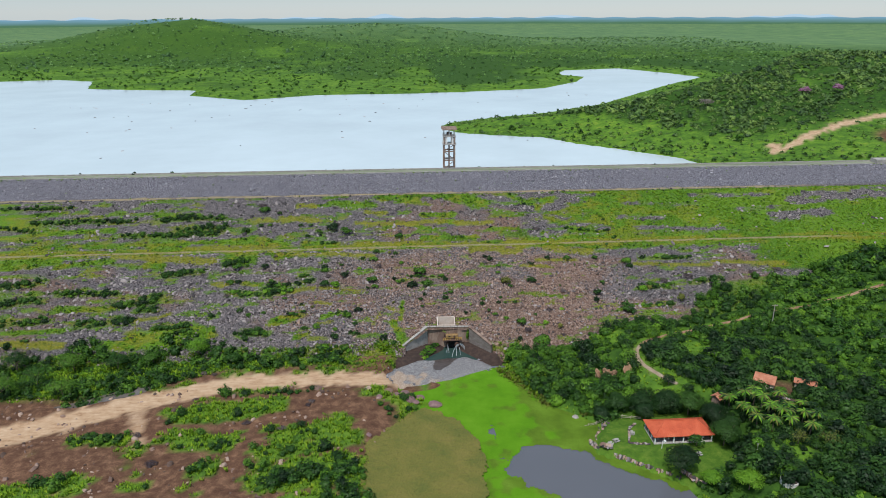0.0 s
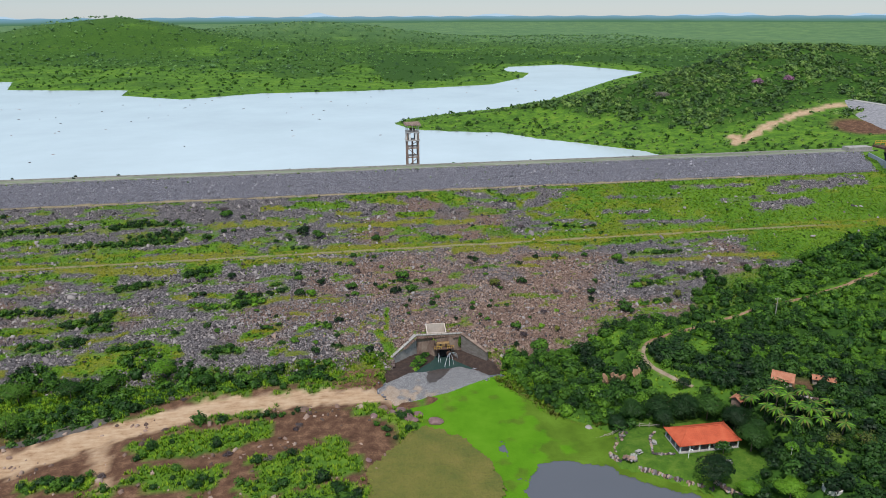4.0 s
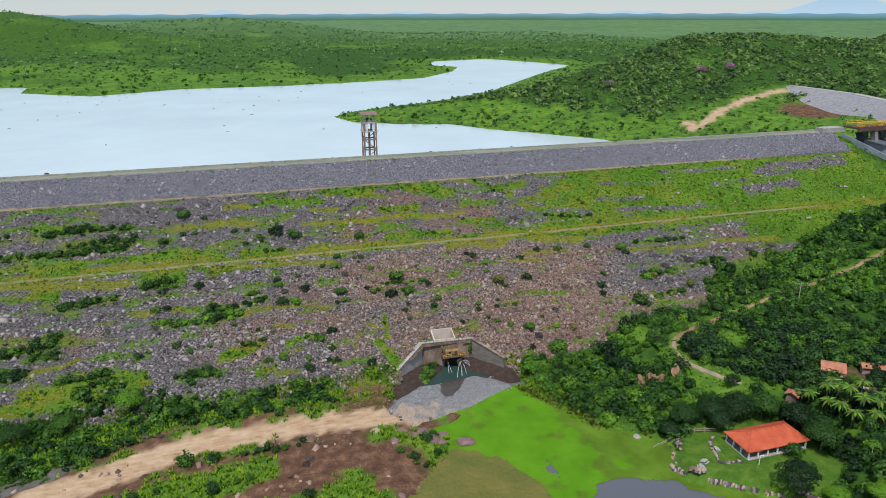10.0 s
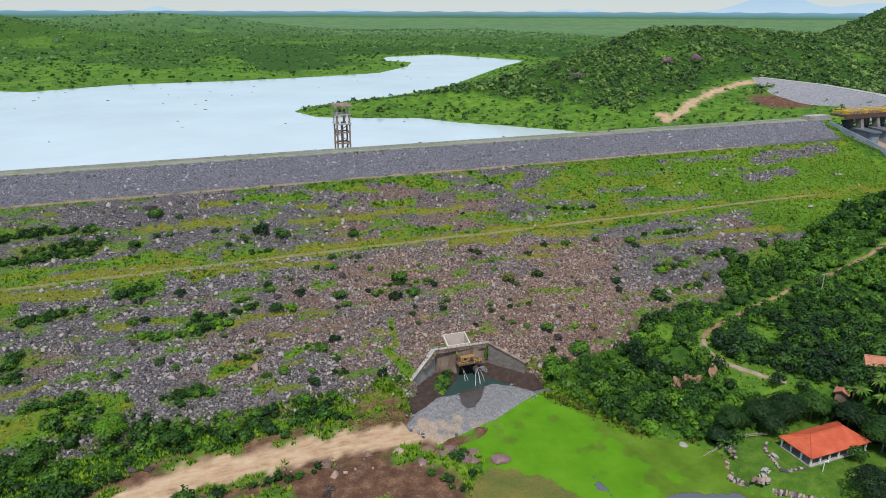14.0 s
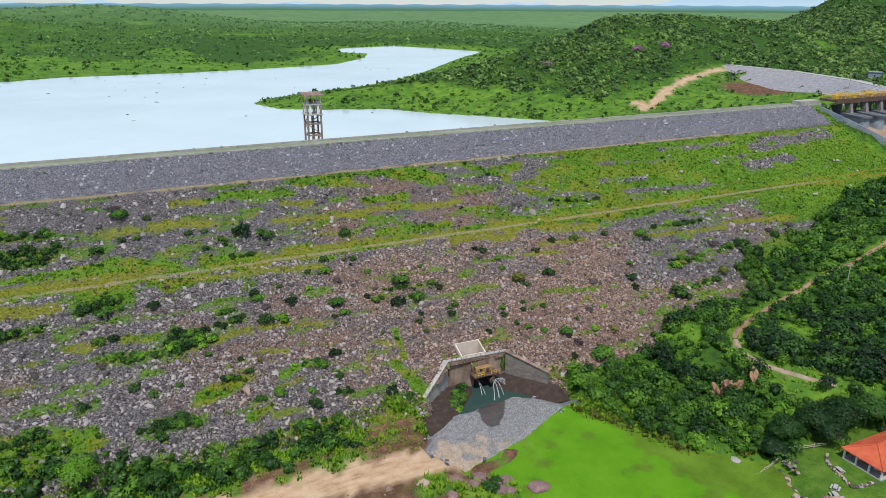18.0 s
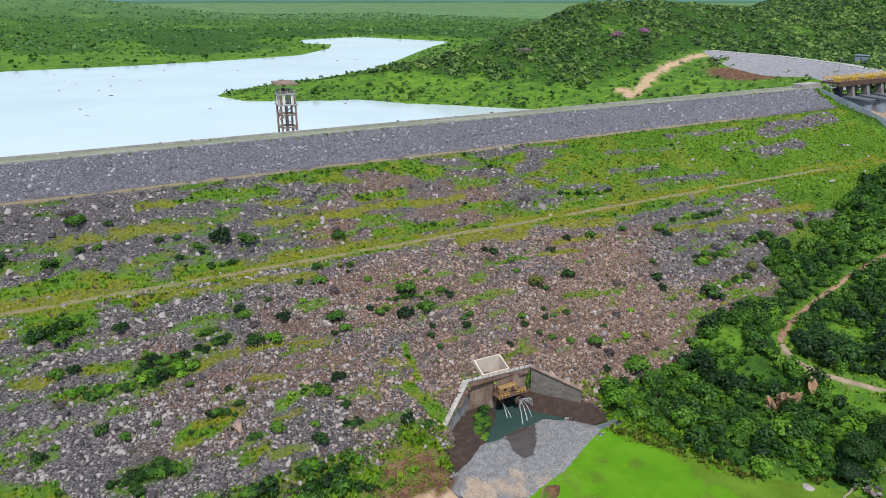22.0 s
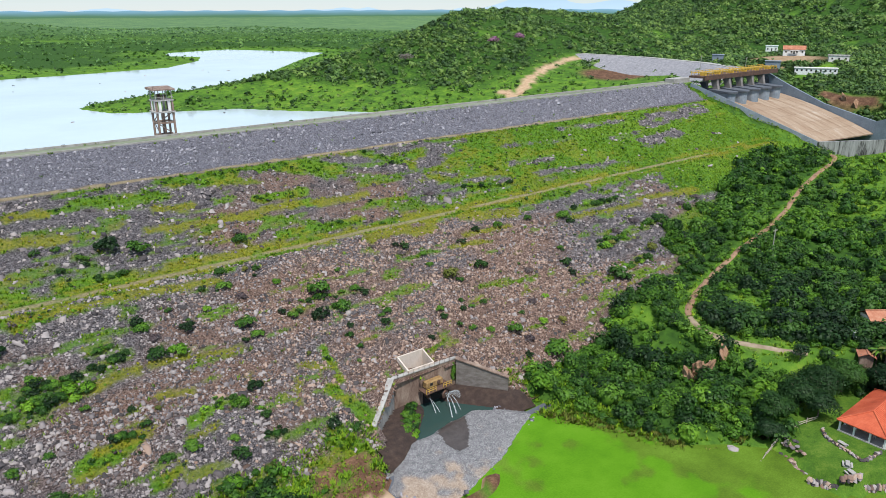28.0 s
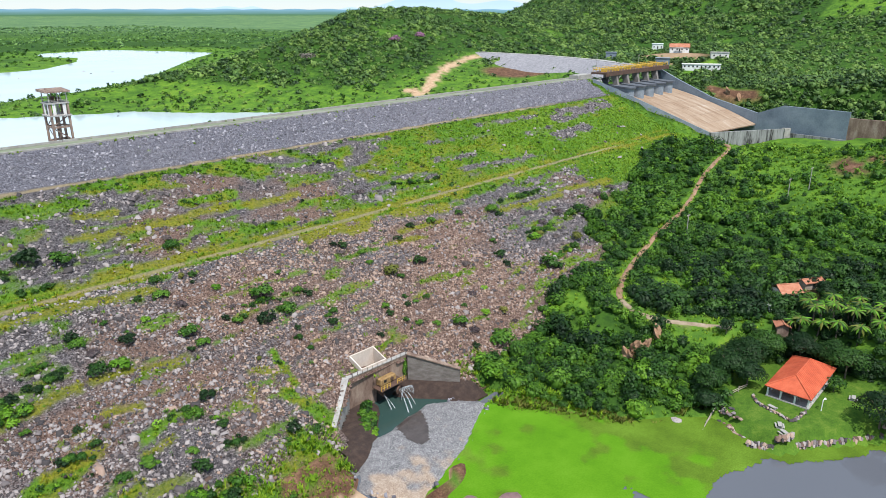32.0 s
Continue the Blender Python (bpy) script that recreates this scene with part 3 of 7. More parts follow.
def sand_at(x, y):
    n = fbm(x / 3, y / 3, 21)
    a, w = along(x, y, TOE_ROAD)
    s = smooth((4.6 + 3 * (1 - w) + (n - 0.5) * 7 - a) / 1.5)
    b, _ = along(x, y, YARD_PATH)
    s = np.maximum(s, 0.35 * smooth((1.2 + (n - 0.5) * 3 - b) / 1.2))
    g, w = along(x, y, [(-118, -42), (-114, -52), (-109, -64)])
    s = np.maximum(s, 0.75 * smooth((4 - 2.5 * w + (n - 0.5) * 6 - g) / 1.5))
    c, _ = along(x, y, HILL_ROAD)
    s = np.maximum(s, smooth((5.5 + (n - 0.5) * 8 - c) / 3))
    s = np.maximum(s, 0.6 * smooth((24 - np.hypot((x - 392) * 0.55, y - 128) + 14 * (n - 0.5)) / 8))
    return s * (outside(x, y, POND) > -2)


def bare_at(x, y):
    n = fbm(x / 10, y / 7, 23)
    s = smooth((-26 - x) / 6) * smooth((-30 - y) / 6) * smooth((y + 160) / 25) * (1 - 0.95 * strips_at(x, y, LOW_LUSH)) * smooth((0.78 - n) / 0.07)
    a, w = along(x, y, TOE_ROAD)
    s = np.maximum(s, smooth((12 - a) / 4) * smooth((fbm(x / 6, y / 6, 24) - 0.36) / 0.1))
    s = np.maximum(s, smooth((13 - np.hypot(x - 95, (y + 60) * 1.3)) / 6) * 0.9)
    s = np.maximum(s, smooth((26 - np.hypot(x - 352, (y - 232) * 0.7)) / 10))
    s = np.maximum(s, smooth((14 - np.hypot(x - 203, y + 45)) / 8) * smooth((n - 0.4) / 0.1))
    s = np.maximum(s, smooth((34 - np.hypot((x - 410) * 0.6, y - 130)) / 16) * 0.7)
    s = np.maximum(s, smooth((11 - np.hypot(x + 38, (y + 15) * 1.2)) / 4) * smooth((fbm(x / 4, y / 4, 26) - 0.42) / 0.08))
    s = np.maximum(s, smooth((1.25 - np.hypot((x - 344) / 5, (y - 59) / 16) + 0.8 * (fbm(x / 5, y / 5, 25) - 0.5)) / 0.3))
    return s


def wood_at(x, y):
    """Where trees and shrubs stand close."""
    n = fbm(x / 22, y / 22, 31)
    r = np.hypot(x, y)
    low = smooth((x - 9) / 7) * smooth((n - 0.24) / 0.12) * (y < 60)
    low = low * (1 - 0.6 * smooth((x - 140) / 40) * smooth((-4 - y) / 20)) * (1 - smooth((x - 212) / 15) * smooth((y + 30) / 20))
    low = low * (1 - 0.9 * smooth((x - 235) / 15) * smooth((y + 45) / 15)) * (1 - 0.88 * smooth(-outside(x, y, MEADOW) / 8 + 0.4))
    d = outside(x, y, LAKE)
    hill = smooth((d - 35 - 60 * n) / 30) * smooth((np.hypot((x - 300) / 1.3, y - 215) - 62) / 25) * (x > 40) * (r < 1500)
    hill = hill * smooth((n - 0.2) / 0.15) * (y > 100)
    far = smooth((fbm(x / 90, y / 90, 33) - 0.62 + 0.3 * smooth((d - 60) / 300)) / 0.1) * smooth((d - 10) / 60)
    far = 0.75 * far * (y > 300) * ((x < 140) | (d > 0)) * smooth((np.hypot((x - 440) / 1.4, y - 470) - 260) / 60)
    # forest streaks past 1500 m, their deeper tone standing in partly for haze
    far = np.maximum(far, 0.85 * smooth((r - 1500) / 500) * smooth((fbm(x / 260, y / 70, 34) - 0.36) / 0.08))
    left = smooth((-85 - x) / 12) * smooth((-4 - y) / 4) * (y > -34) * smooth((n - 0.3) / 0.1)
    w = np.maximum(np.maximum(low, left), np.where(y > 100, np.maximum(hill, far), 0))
    w = np.maximum(w, 0.75 * smooth((1.1 - np.hypot((x - 108) / 24, (y + 95) / 26)) / 0.25) * smooth((n - 0.3) / 0.1))
    right = smooth((x - 323) / 4) * (y > -70) * smooth((135 - y) / 10) * (x < 650) * smooth((np.hypot((x - 380) * 0.7, y - 104) - 17) / 6)
    w = np.maximum(w, 0.9 * right * smooth((np.hypot((x - 344) / 5, (y - 59) / 16) - 1) / 0.4))
    a = np.minimum(along(x, y, SIDE_ROAD)[0], along(x, y, YARD_PATH)[0] - 0.3)
    b, _ = along(x, y, TOE_ROAD)
    c, _ = along(x, y, HILL_ROAD)
    w = w * smooth((a - 1.9) / 1.0) * smooth((b - 6) / 3) * smooth((c - 9) / 5)
    w = w * (1 - lawn_at(x, y)) * smooth((outside(x, y, POND) - 1.0) / 3) * smooth((outside(x, y, CHUTE) - 4) / 4)
    return w * smooth((14 - np.hypot(x - 203, y + 45)) / -8 + 1.0)


gx = steps((-5000, -600, 200), (-600, -220, 20), (-220, 130, 2.2), (130, 364, 3.5), (364, 700, 10), (700, 1500, 35), (1500, 5000, 175))
gy = steps((-5000, -600, 300), (-600, -140, 25), (-140, 20, 2.0), (20, 300, 4.5), (300, 1000, 10), (1000, 2600, 40), (2600, 4900, 150))
# "scrub" grows with distance: haze painted into the far ground
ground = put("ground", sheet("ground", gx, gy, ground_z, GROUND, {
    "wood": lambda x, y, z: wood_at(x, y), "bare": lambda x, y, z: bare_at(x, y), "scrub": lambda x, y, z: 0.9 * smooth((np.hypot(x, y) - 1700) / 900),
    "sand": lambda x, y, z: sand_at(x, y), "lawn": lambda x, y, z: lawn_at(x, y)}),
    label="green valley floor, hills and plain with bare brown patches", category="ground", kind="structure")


def path_strip(name, line, half, mat, label):
    """A trodden path: a low strip of earth laid along a line, its edges uneven and sunk into the ground."""
    c = np.array([Vector(q).lerp(Vector(r), f)[:] for q, r in zip(line, line[1:]) for f in np.arange(0, 1, 0.9 / math.hypot(r[0] - q[0], r[1] - q[1]))])
    for _ in range(6):
        c[1:-1] = (c[:-2] + 2 * c[1:-1] + c[2:]) / 4
    d = np.gradient(c, axis=0)
    d /= np.linalg.norm(d, axis=1)[:, None]
    out = np.stack([-d[:, 1], d[:, 0]], 1)
    rows = []
    for k, (a, lift) in enumerate(((-1.25, -0.4), (-1, 0.12), (-0.35, 0.2), (0.35, 0.22), (1, 0.12), (1.25, -0.4))):
        w = half * a * (0.75 + 0.5 * vnoise(np.arange(len(c)) / 3.0, np.full(len(c), 3.0 * k), 5))
        p = c + out * w[:, None]
        rows.append(np.column_stack([p, ground_z(p[:, 0], p[:, 1]) + lift]))
    v = np.stack(rows, 1)
    i = (np.arange(len(c) - 1)[:, None] * 6 + np.arange(5)[None]).ravel()
    put(name, mesh_from(name, v.reshape(-1, 3), np.stack([i, i + 6, i + 7, i + 1], 1), mat, True), label=label, category="dirt path", kind="structure")


path_strip("path_1", SIDE_ROAD, 0.85, plain("red earth", [(0.16, 0.085, 0.05), (0.28, 0.165, 0.1), (0.4, 0.27, 0.18)], 0.5, 0.95), "narrow reddish-brown dirt path through the scrub beside the dam")
path_strip("path_2", YARD_PATH, 0.7, plain("pale earth", [(0.17, 0.12, 0.075), (0.29, 0.22, 0.15), (0.42, 0.34, 0.25)], 0.5, 0.95), "pale trodden path towards the farm yard")

# ---- strips of growth on the dam face: from x, y to x, y, half the width
LUSH = [(-37, 82, -19, 79, 2.2), (-20, 84, 5, 82, 2.2), (-9, 85, 14, 76, 2.5), (-61, 83, -53, 84, 1.3), (-68, 77, -61, 77, 1), (-60, 79, -40, 77, 1.6), (-16, 69, -1, 69, 1.4), (-9, 65, 0, 64, 1.5), (-17, 54, 8, 54, 1.5), (-71, 53, -56, 52, 1.6), (-90, 55, -79, 53, 1.6), (-102, 55, -91, 54, 1.8), (-87, 45, -69, 44, 1), (-102, 45, -94, 42, 3.2), (-82, 43, -76, 44, 1.8), (-68, 49, -60, 44, 1), (60, 44, 86, 44, 1.5), (27, 82, 41, 73, 1.4), (43, 66, 52, 62, 1.4)]
LUSH += [(29, 59, 15, 59, 1), (-94, 28, -87, 27, 1.3), (-79, 7, -71, 9, 1.7), (-60, 8, -53, 10, 1), (-70, -1, -65, 0, 1), (-27, 15, -28, 6, 0.9), (-31, 5, -27, -5, 1.4), (-36, -5, -31, -15, 2.2), (-40, -11, -34, -18, 2.5), (-140, 54, -126, 54, 1.8), (-124, 55, -82, 53, 1.2), (-142, 72, -122, 72, 1.2), (-133, 1, -103, 2, 2.2), (-114, 6, -103, 4, 1.2), (-138, 40, -132, 40, 1.8), (-24, 63, -11, 60, 1), (-191, 54, -124, 55, 1.2), (-200, 42, -177, 44, 2.6), (-176, 40, -153, 43, 1.4)]
LUSH += [(-167, 17, -145, 16, 1.4), (-184, 5, -161, 6, 1.2), (-146, -2, -111, -2, 1.5), (-208, 60, -190, 58, 1.2), (-194, 62, -159, 64, 1.4), (-112, 55, -92, 57, 1.2), (-214, 73, -184, 76, 1)]
STRAW = [(-43, 72, -34, 71, 1.1), (-76, 77, -68, 77, 1.2), (-25, 64, -7, 65, 1.1), (0, 64, 16, 63, 1.1), (-48, 65, -19, 63, 1), (-83, 69, -66, 67, 1.3), (-94, 68, -88, 68, 0.9), (-47, 52, -17, 52, 0.9), (-58, 44, -40, 42, 1), (5, 44, 18, 45, 1.6), (18, 43, 27, 43, 1.4), (40, 44, 58, 41, 1.5), (23, 52, 74, 45, 0.9), (77, 33, 111, 31, 0.9), (113, 33, 146, 31, 1), (34, 37, 51, 36, 0.9), (26, 34, 39, 32, 0.9), (-74, 22, -64, 24, 0.9), (-103, 27, -99, 29, 1)]
STRAW += [(-52, 23, -43, 22, 0.8), (-62, 24, -54, 24, 0.8), (-61, 5, -55, 6, 0.7), (-36, 10, -39, 4, 0.6), (-34, 13, -30, 11, 0.7), (-63, 16, -57, 15, 0.8), (-82, 44, -74, 44, 0.8), (-124, 51, -84, 52, 1), (-138, 45, -110, 41, 1.5), (-134, 9, -121, 12, 0.8), (-103, 26, -107, 28, 0.8), (-74, 44, -44, 43, 0.8), (-154, 46, -109, 41, 1.1), (-182, 0, -159, -1, 1.3), (-104, 29, -102, 27, 0.8), (-76, 9, -67, 9, 0.8)]
BUSHY = [(-100, 22, -92, 22, 1.6), (-94, 21, -86, 22, 1.6), (-87, 25, -80, 26, 1.8), (-85, 21, -73, 24, 2), (-79, 25, -65, 28, 1.3), (-71, 31, -66, 30, 1.2), (-73, 10, -66, 10, 1), (-53, 11, -49, 9, 1.1), (-69, 2, -65, 3, 1.1), (-60, -6, -51, -8, 2.2), (-88, 2, -81, 1, 1.6), (80, 36, 103, 36, 1.1), (51, 58, 71, 56, 0.9), (-66, 61, -63, 58, 1), (-64, 53, -58, 53, 0.8), (-48, 0, -44, -1, 0.8), (-24, 29, -9, 28, 0.8), (75, 19, 89, 20, 1.6), (73, 7, 86, 8, 1.5)]
BUSHY += [(98, 21, 113, 23, 1.5), (-105, 10, -102, 11, 1.4), (-141, 68, -125, 71, 2), (-131, 62, -108, 64, 2), (-125, 70, -110, 70, 1.5), (-128, 34, -113, 35, 1.6), (-104, 39, -94, 41, 1.8), (-93, 1, -80, 1, 1.5), (-135, 20, -126, 23, 1.8), (-75, -8, -65, -7, 1.9), (-61, -10, -50, -8, 2.1), (-86, -9, -79, -6, 1.8), (-100, -5, -89, -6, 1.5), (-118, 2, -110, 4, 1.2), (-135, 15, -127, 15, 1.8), (-199, 69, -151, 69, 1.3), (-140, 69, -124, 71, 1.4), (-158, 60, -110, 60, 1.4), (-131, 33, -115, 35, 1.3)]
BUSHY += [(-195, 29, -177, 31, 1.9), (-191, 20, -174, 22, 1.9), (-170, 25, -145, 24, 1.7), (-145, 17, -125, 20, 2), (-186, 9, -168, 11, 1.6), (-158, 8, -134, 9, 2), (-126, 4, -111, 6, 1.8), (-163, -8, -138, -7, 1.8), (-137, -9, -119, -7, 2), (-216, 78, -182, 79, 1.2), (-104, 40, -94, 38, 1.6), (-32, -4, -30, -5, 0.8), (-90, 0, -86, 2, 1.5), (-211, 67, -195, 64, 1.2)]
BARE = [(53, 81, 60, 77, 3), (79, 65, 100, 64, 1.3), (86, 58, 128, 56, 1.5), (54, 62, 71, 58, 2), (171, 75, 222, 78, 4), (156, 63, 184, 65, 3), (18, 67, 49, 58, 3), (140, 68, 165, 69, 1.5), (84, 74, 120, 72, 1.2), (120, 79, 160, 78, 1.5), (130, 25, 146, 26, 1.6)]
WOODY = [(12, -16), (15, -9), (28, -10), (41, -9), (51, -7), (70, -6), (94, 1), (98, 12), (115, 21), (135, 23), (148, 24), (170, 26), (190, 26), (212, 22), (232, 30), (238, 10), (214, -14), (90, -20)]


# ---- the dam
def green_at(x, y):
    """Weeds lie in long strips along the lifts of the fill, and cover the abutment."""
    x, y = np.asarray(x, float), np.asarray(y, float)
    n = fbm(x / 6, y / 3, 51)
    s = np.maximum(strips_at(x, y, LUSH, 1.3), 0.9 * strips_at(x, y, STRAW, 1.4))
    s = np.maximum(s, 0.7 * strips_at(x, y, BUSHY, 1.05))
    berm = smooth((3.6 + 2.4 * smooth((x - 10) / 40) + 5 * (n - 0.5) - np.abs(y - 49.0)) / 1.2)
    east = smooth((x - 46 - 70 * (n - 0.5)) / 10) * smooth((y - 53) / 3)
    east = np.maximum(east, smooth((x - 130 - 30 * (n - 0.5)) / 10) * smooth((y - 26) / 3)) * (1 - strips_at(x, y, BARE))
    s = np.maximum(s, 0.8 * smooth((fbm(x / 9, y / 2.2, 56) - 0.635 + 0.06 * smooth((y - 52) / 4) + 0.05 * smooth((-90 - x) / 20)) / 0.06))
    west = smooth((-175 - x) / 25) * smooth((fbm(x / 30, y / 2.6, 54) - 0.45) / 0.08)
    s = np.maximum(np.maximum(s, berm), np.maximum(east, west))
    s = np.maximum(s, 0.8 * smooth((-outside(x, y, WOODY)) / 2 + 0.3))
    return s * smooth((84.2 - y) / 1.2) * (outside(x, y, OUTLET) > 0)


def straw_at(x, y):
    s = np.maximum(strips_at(x, y, STRAW, 1.8), smooth((fbm(x / 9, y / 2, 58) - 0.46) / 0.12) * smooth((4.5 - np.abs(y - 48.4)) / 2))
    s = np.maximum(s, 0.7 * smooth((fbm(x / 6, y / 2.5, 53) - 0.52) / 0.08) * smooth((100 - x) / 30))
    return np.maximum(s, 0.5 * smooth((fbm(x / 14, y / 5, 59) - 0.6) / 0.1) * smooth((x - 40) / 20))


def track_at(x, y):
    n = fbm(x / 4, y / 4, 55)
    two = smooth((1.25 - np.abs(y - 48.4)) / 0.7)
    top = smooth((1.3 + (n - 0.5) * 2.4 - np.abs(y - 85.0)) / 0.7)
    return np.maximum(0.8 * two * smooth((n - 0.2) / 0.2), top) * smooth((200 - x) / 40)


dx = steps((-460, -190, 6), (-190, -36, 1.5), (-36, 14, 0.8), (14, 238, 1.5))
dy = steps((-14, 2, 0.6), (2, 108, 0.9), (108, 190, 8))
dam = put("dam_embankment", sheet("dam_embankment", dx, dy, dam_z, DAM, {
    "rust": lambda x, y, z: smooth((fbm(x / 25, y / 14, 57) - 0.5 + 0.3 * smooth((75 - np.abs(x - 8)) / 50) - 0.24 * smooth((y - 34) / 12)) / 0.25) * 0.9,
    "slab": lambda x, y, z: smooth((y - 85.5) / 1.5), "green": lambda x, y, z: green_at(x, y), "straw": lambda x, y, z: straw_at(x, y), "sand": lambda x, y, z: track_at(x, y)},
    keep=lambda X, Y, Z: (Z > ground_z(X, Y) - 1.5) & (outside(X, Y, OUTLET) > 0.1)),
    label="rockfill dam with grassy berms and grey riprap below the crest", category="dam", kind="structure")

# ---- waters
def flat_water(name, outline, z, mat, label, category):
    bm = bmesh.new()
    f = bm.faces.new([bm.verts.new((x, y, z)) for x, y in outline])
    bmesh.ops.triangulate(bm, faces=[f])
    return tagged(part(name, bm, mat), label, category, kind="structure")


def grown(poly, d):
    cx, cy = sum(p[0] for p in poly) / len(poly), sum(p[1] for p in poly) / len(poly)
    out = []
    for i, (x, y) in enumerate(poly):
        (ax, ay), (bx, by) = poly[i - 1], poly[(i + 1) % len(poly)]
        tx, ty = bx - ax, by - ay
        l = math.hypot(tx, ty)
        n = (-ty / l * d, tx / l * d)
        out.append((x + n[0], y + n[1]))
    return out


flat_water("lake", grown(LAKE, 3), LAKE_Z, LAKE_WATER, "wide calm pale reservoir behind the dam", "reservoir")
flat_water("pond", [(-60, -130), (75, -130), (75, -95), (50, -60), (30, -40), (12, -17), (-36, -17), (-60, -40)], POND_Z, POND_WATER,
           "dark still pond below the dam", "pond")

# ---- more materials
ROAD = plain("pale worn asphalt", [(0.24, 0.23, 0.21), (0.36, 0.35, 0.32), (0.44, 0.42, 0.38)], 0.4, 0.9)
VERGE = plain("grassy gravel road", [(0.1, 0.13, 0.07), (0.19, 0.21, 0.14), (0.3, 0.31, 0.24)], 0.25, 0.95, 0.5, 0.1, 9.0, stretch=(0.15, 1, 1))
GRAVEL, _t, _p = material("grey gravel")
_v = node(_t, "ShaderNodeTexVoronoi", Vector=node(_t, "ShaderNodeTexCoord").outputs["Object"], Scale=6.5)
_n = math_node(_t, "ADD", math_node(_t, "MULTIPLY", grain(_t, 0.6, 5.0), 0.45), math_node(_t, "MULTIPLY", _v.outputs["Color"], 0.55))
_c = blend(_t, attribute(_t, "sand"), ramp(_t, _n, [(0.2, (0.06, 0.057, 0.064)), (0.5, (0.19, 0.183, 0.19)), (0.8, (0.42, 0.405, 0.4))]), ramp(_t, _n, [(0.3, (0.36, 0.23, 0.14)), (0.7, (0.58, 0.43, 0.3))]))
_t.links.new(_c, _p.inputs["Base Color"])
_p.inputs["Roughness"].default_value = 0.9
relief(_t, _p, _v.outputs["Distance"], 0.8, 0.15)
WET = plain("wet gravel", [(0.035, 0.028, 0.024), (0.07, 0.055, 0.05), (0.1, 0.085, 0.08)], 0.8, 0.35)
WEED, _t, _p = material("duckweed")
_n = math_node(_t, "ADD", math_node(_t, "MULTIPLY", grain(_t, 0.12, 5.0), 0.6), math_node(_t, "MULTIPLY", grain(_t, 3.0, 3.0), 0.4))
_c = blend(_t, attribute(_t, "olive"), ramp(_t, _n, [(0.3, (0.06, 0.165, 0.006)), (0.5, (0.09, 0.225, 0.008)), (0.7, (0.125, 0.27, 0.016))]),
           ramp(_t, _n, [(0.3, (0.05, 0.08, 0.01)), (0.5, (0.09, 0.15, 0.014)), (0.7, (0.14, 0.24, 0.026))]))
_t.links.new(_c, _p.inputs["Base Color"])
_p.inputs["Roughness"].default_value = 0.9
_p.inputs["Specular IOR Level"].default_value = 0.1
relief(_t, _p, grain(_t, 6.0, 3.0), 0.5, 0.08)
REED = plain("brown reeds", [(0.075, 0.1, 0.014), (0.135, 0.13, 0.022), (0.19, 0.155, 0.035)], 0.12, 0.9, 0.9, 0.5, 14.0)
TILE = plain("red clay tiles", [(0.33, 0.05, 0.02), (0.5, 0.09, 0.035), (0.58, 0.15, 0.07)], 0.35, 0.8, 0.7, 0.08, 9.0)
OLD_TILE = plain("old clay tiles", [(0.26, 0.09, 0.05), (0.42, 0.16, 0.09), (0.5, 0.26, 0.17)], 0.6, 0.85, 0.7, 0.1, 8.0)
PLASTER = plain("cream plaster", [(0.5, 0.44, 0.36), (0.66, 0.6, 0.5), (0.72, 0.67, 0.58)], 0.8, 0.85)
WHITE = plain("white paint", [(0.6, 0.6, 0.58), (0.74, 0.74, 0.73), (0.8, 0.8, 0.8)], 0.9, 0.6)
# near-black paints the shade inside openings; black parts use it too
DARK = plain("dark opening", [(0.01, 0.01, 0.01), (0.02, 0.02, 0.02)], 1.0, 0.9, 0)
YELLOW = plain("yellow painted steel", [(0.42, 0.24, 0.03), (0.62, 0.38, 0.05), (0.7, 0.46, 0.1)], 0.9, 0.5)
DRIPPED = plain("streaked grey concrete", [(0.015, 0.013, 0.013), (0.03, 0.028, 0.027), (0.25, 0.25, 0.25), (0.33, 0.33, 0.33), (0.4, 0.4, 0.4)], 0.5, 0.85, 0.2, 0.05, 6.0, stretch=(1, 1, 0.12))
BLUE_WALL = plain("blue-grey concrete", [(0.1, 0.13, 0.17), (0.17, 0.21, 0.26), (0.26, 0.3, 0.35)], 0.12, 0.8, 0.2, 0.05, 10.0)
PIER = plain("grey pier concrete", [(0.13, 0.155, 0.19), (0.22, 0.255, 0.3), (0.33, 0.365, 0.4)], 0.25, 0.8, 0.2, 0.05, 10.0)
CHUTE_FLOOR = plain("tan stained concrete", [(0.16, 0.095, 0.055), (0.27, 0.178, 0.115), (0.36, 0.262, 0.185), (0.5, 0.43, 0.37)], 0.12, 0.85, 0.2, 0.05, 9.0, stretch=(2.4, 0.3, 1), island=0.05)
RUST = plain("rusty steel", [(0.04, 0.025, 0.02), (0.1, 0.055, 0.04), (0.17, 0.09, 0.06)], 0.6, 0.8)
TIMBER = plain("grey timber", [(0.16, 0.13, 0.1), (0.32, 0.27, 0.22), (0.45, 0.4, 0.34)], 1.5, 0.85)
BARK = plain("bark", [(0.06, 0.045, 0.03), (0.13, 0.1, 0.075), (0.22, 0.18, 0.14)], 2.5, 0.95, 0.8)
CLAY = plain("bare clay rock", [(0.2, 0.1, 0.055), (0.34, 0.2, 0.12), (0.46, 0.32, 0.21)], 0.4, 0.9, 0.8, 0.3)
FOAM, _t, _p = material("falling water")
_p.inputs["Base Color"].default_value = (0.75, 0.82, 0.86, 1)
_p.inputs["Roughness"].default_value = 0.35
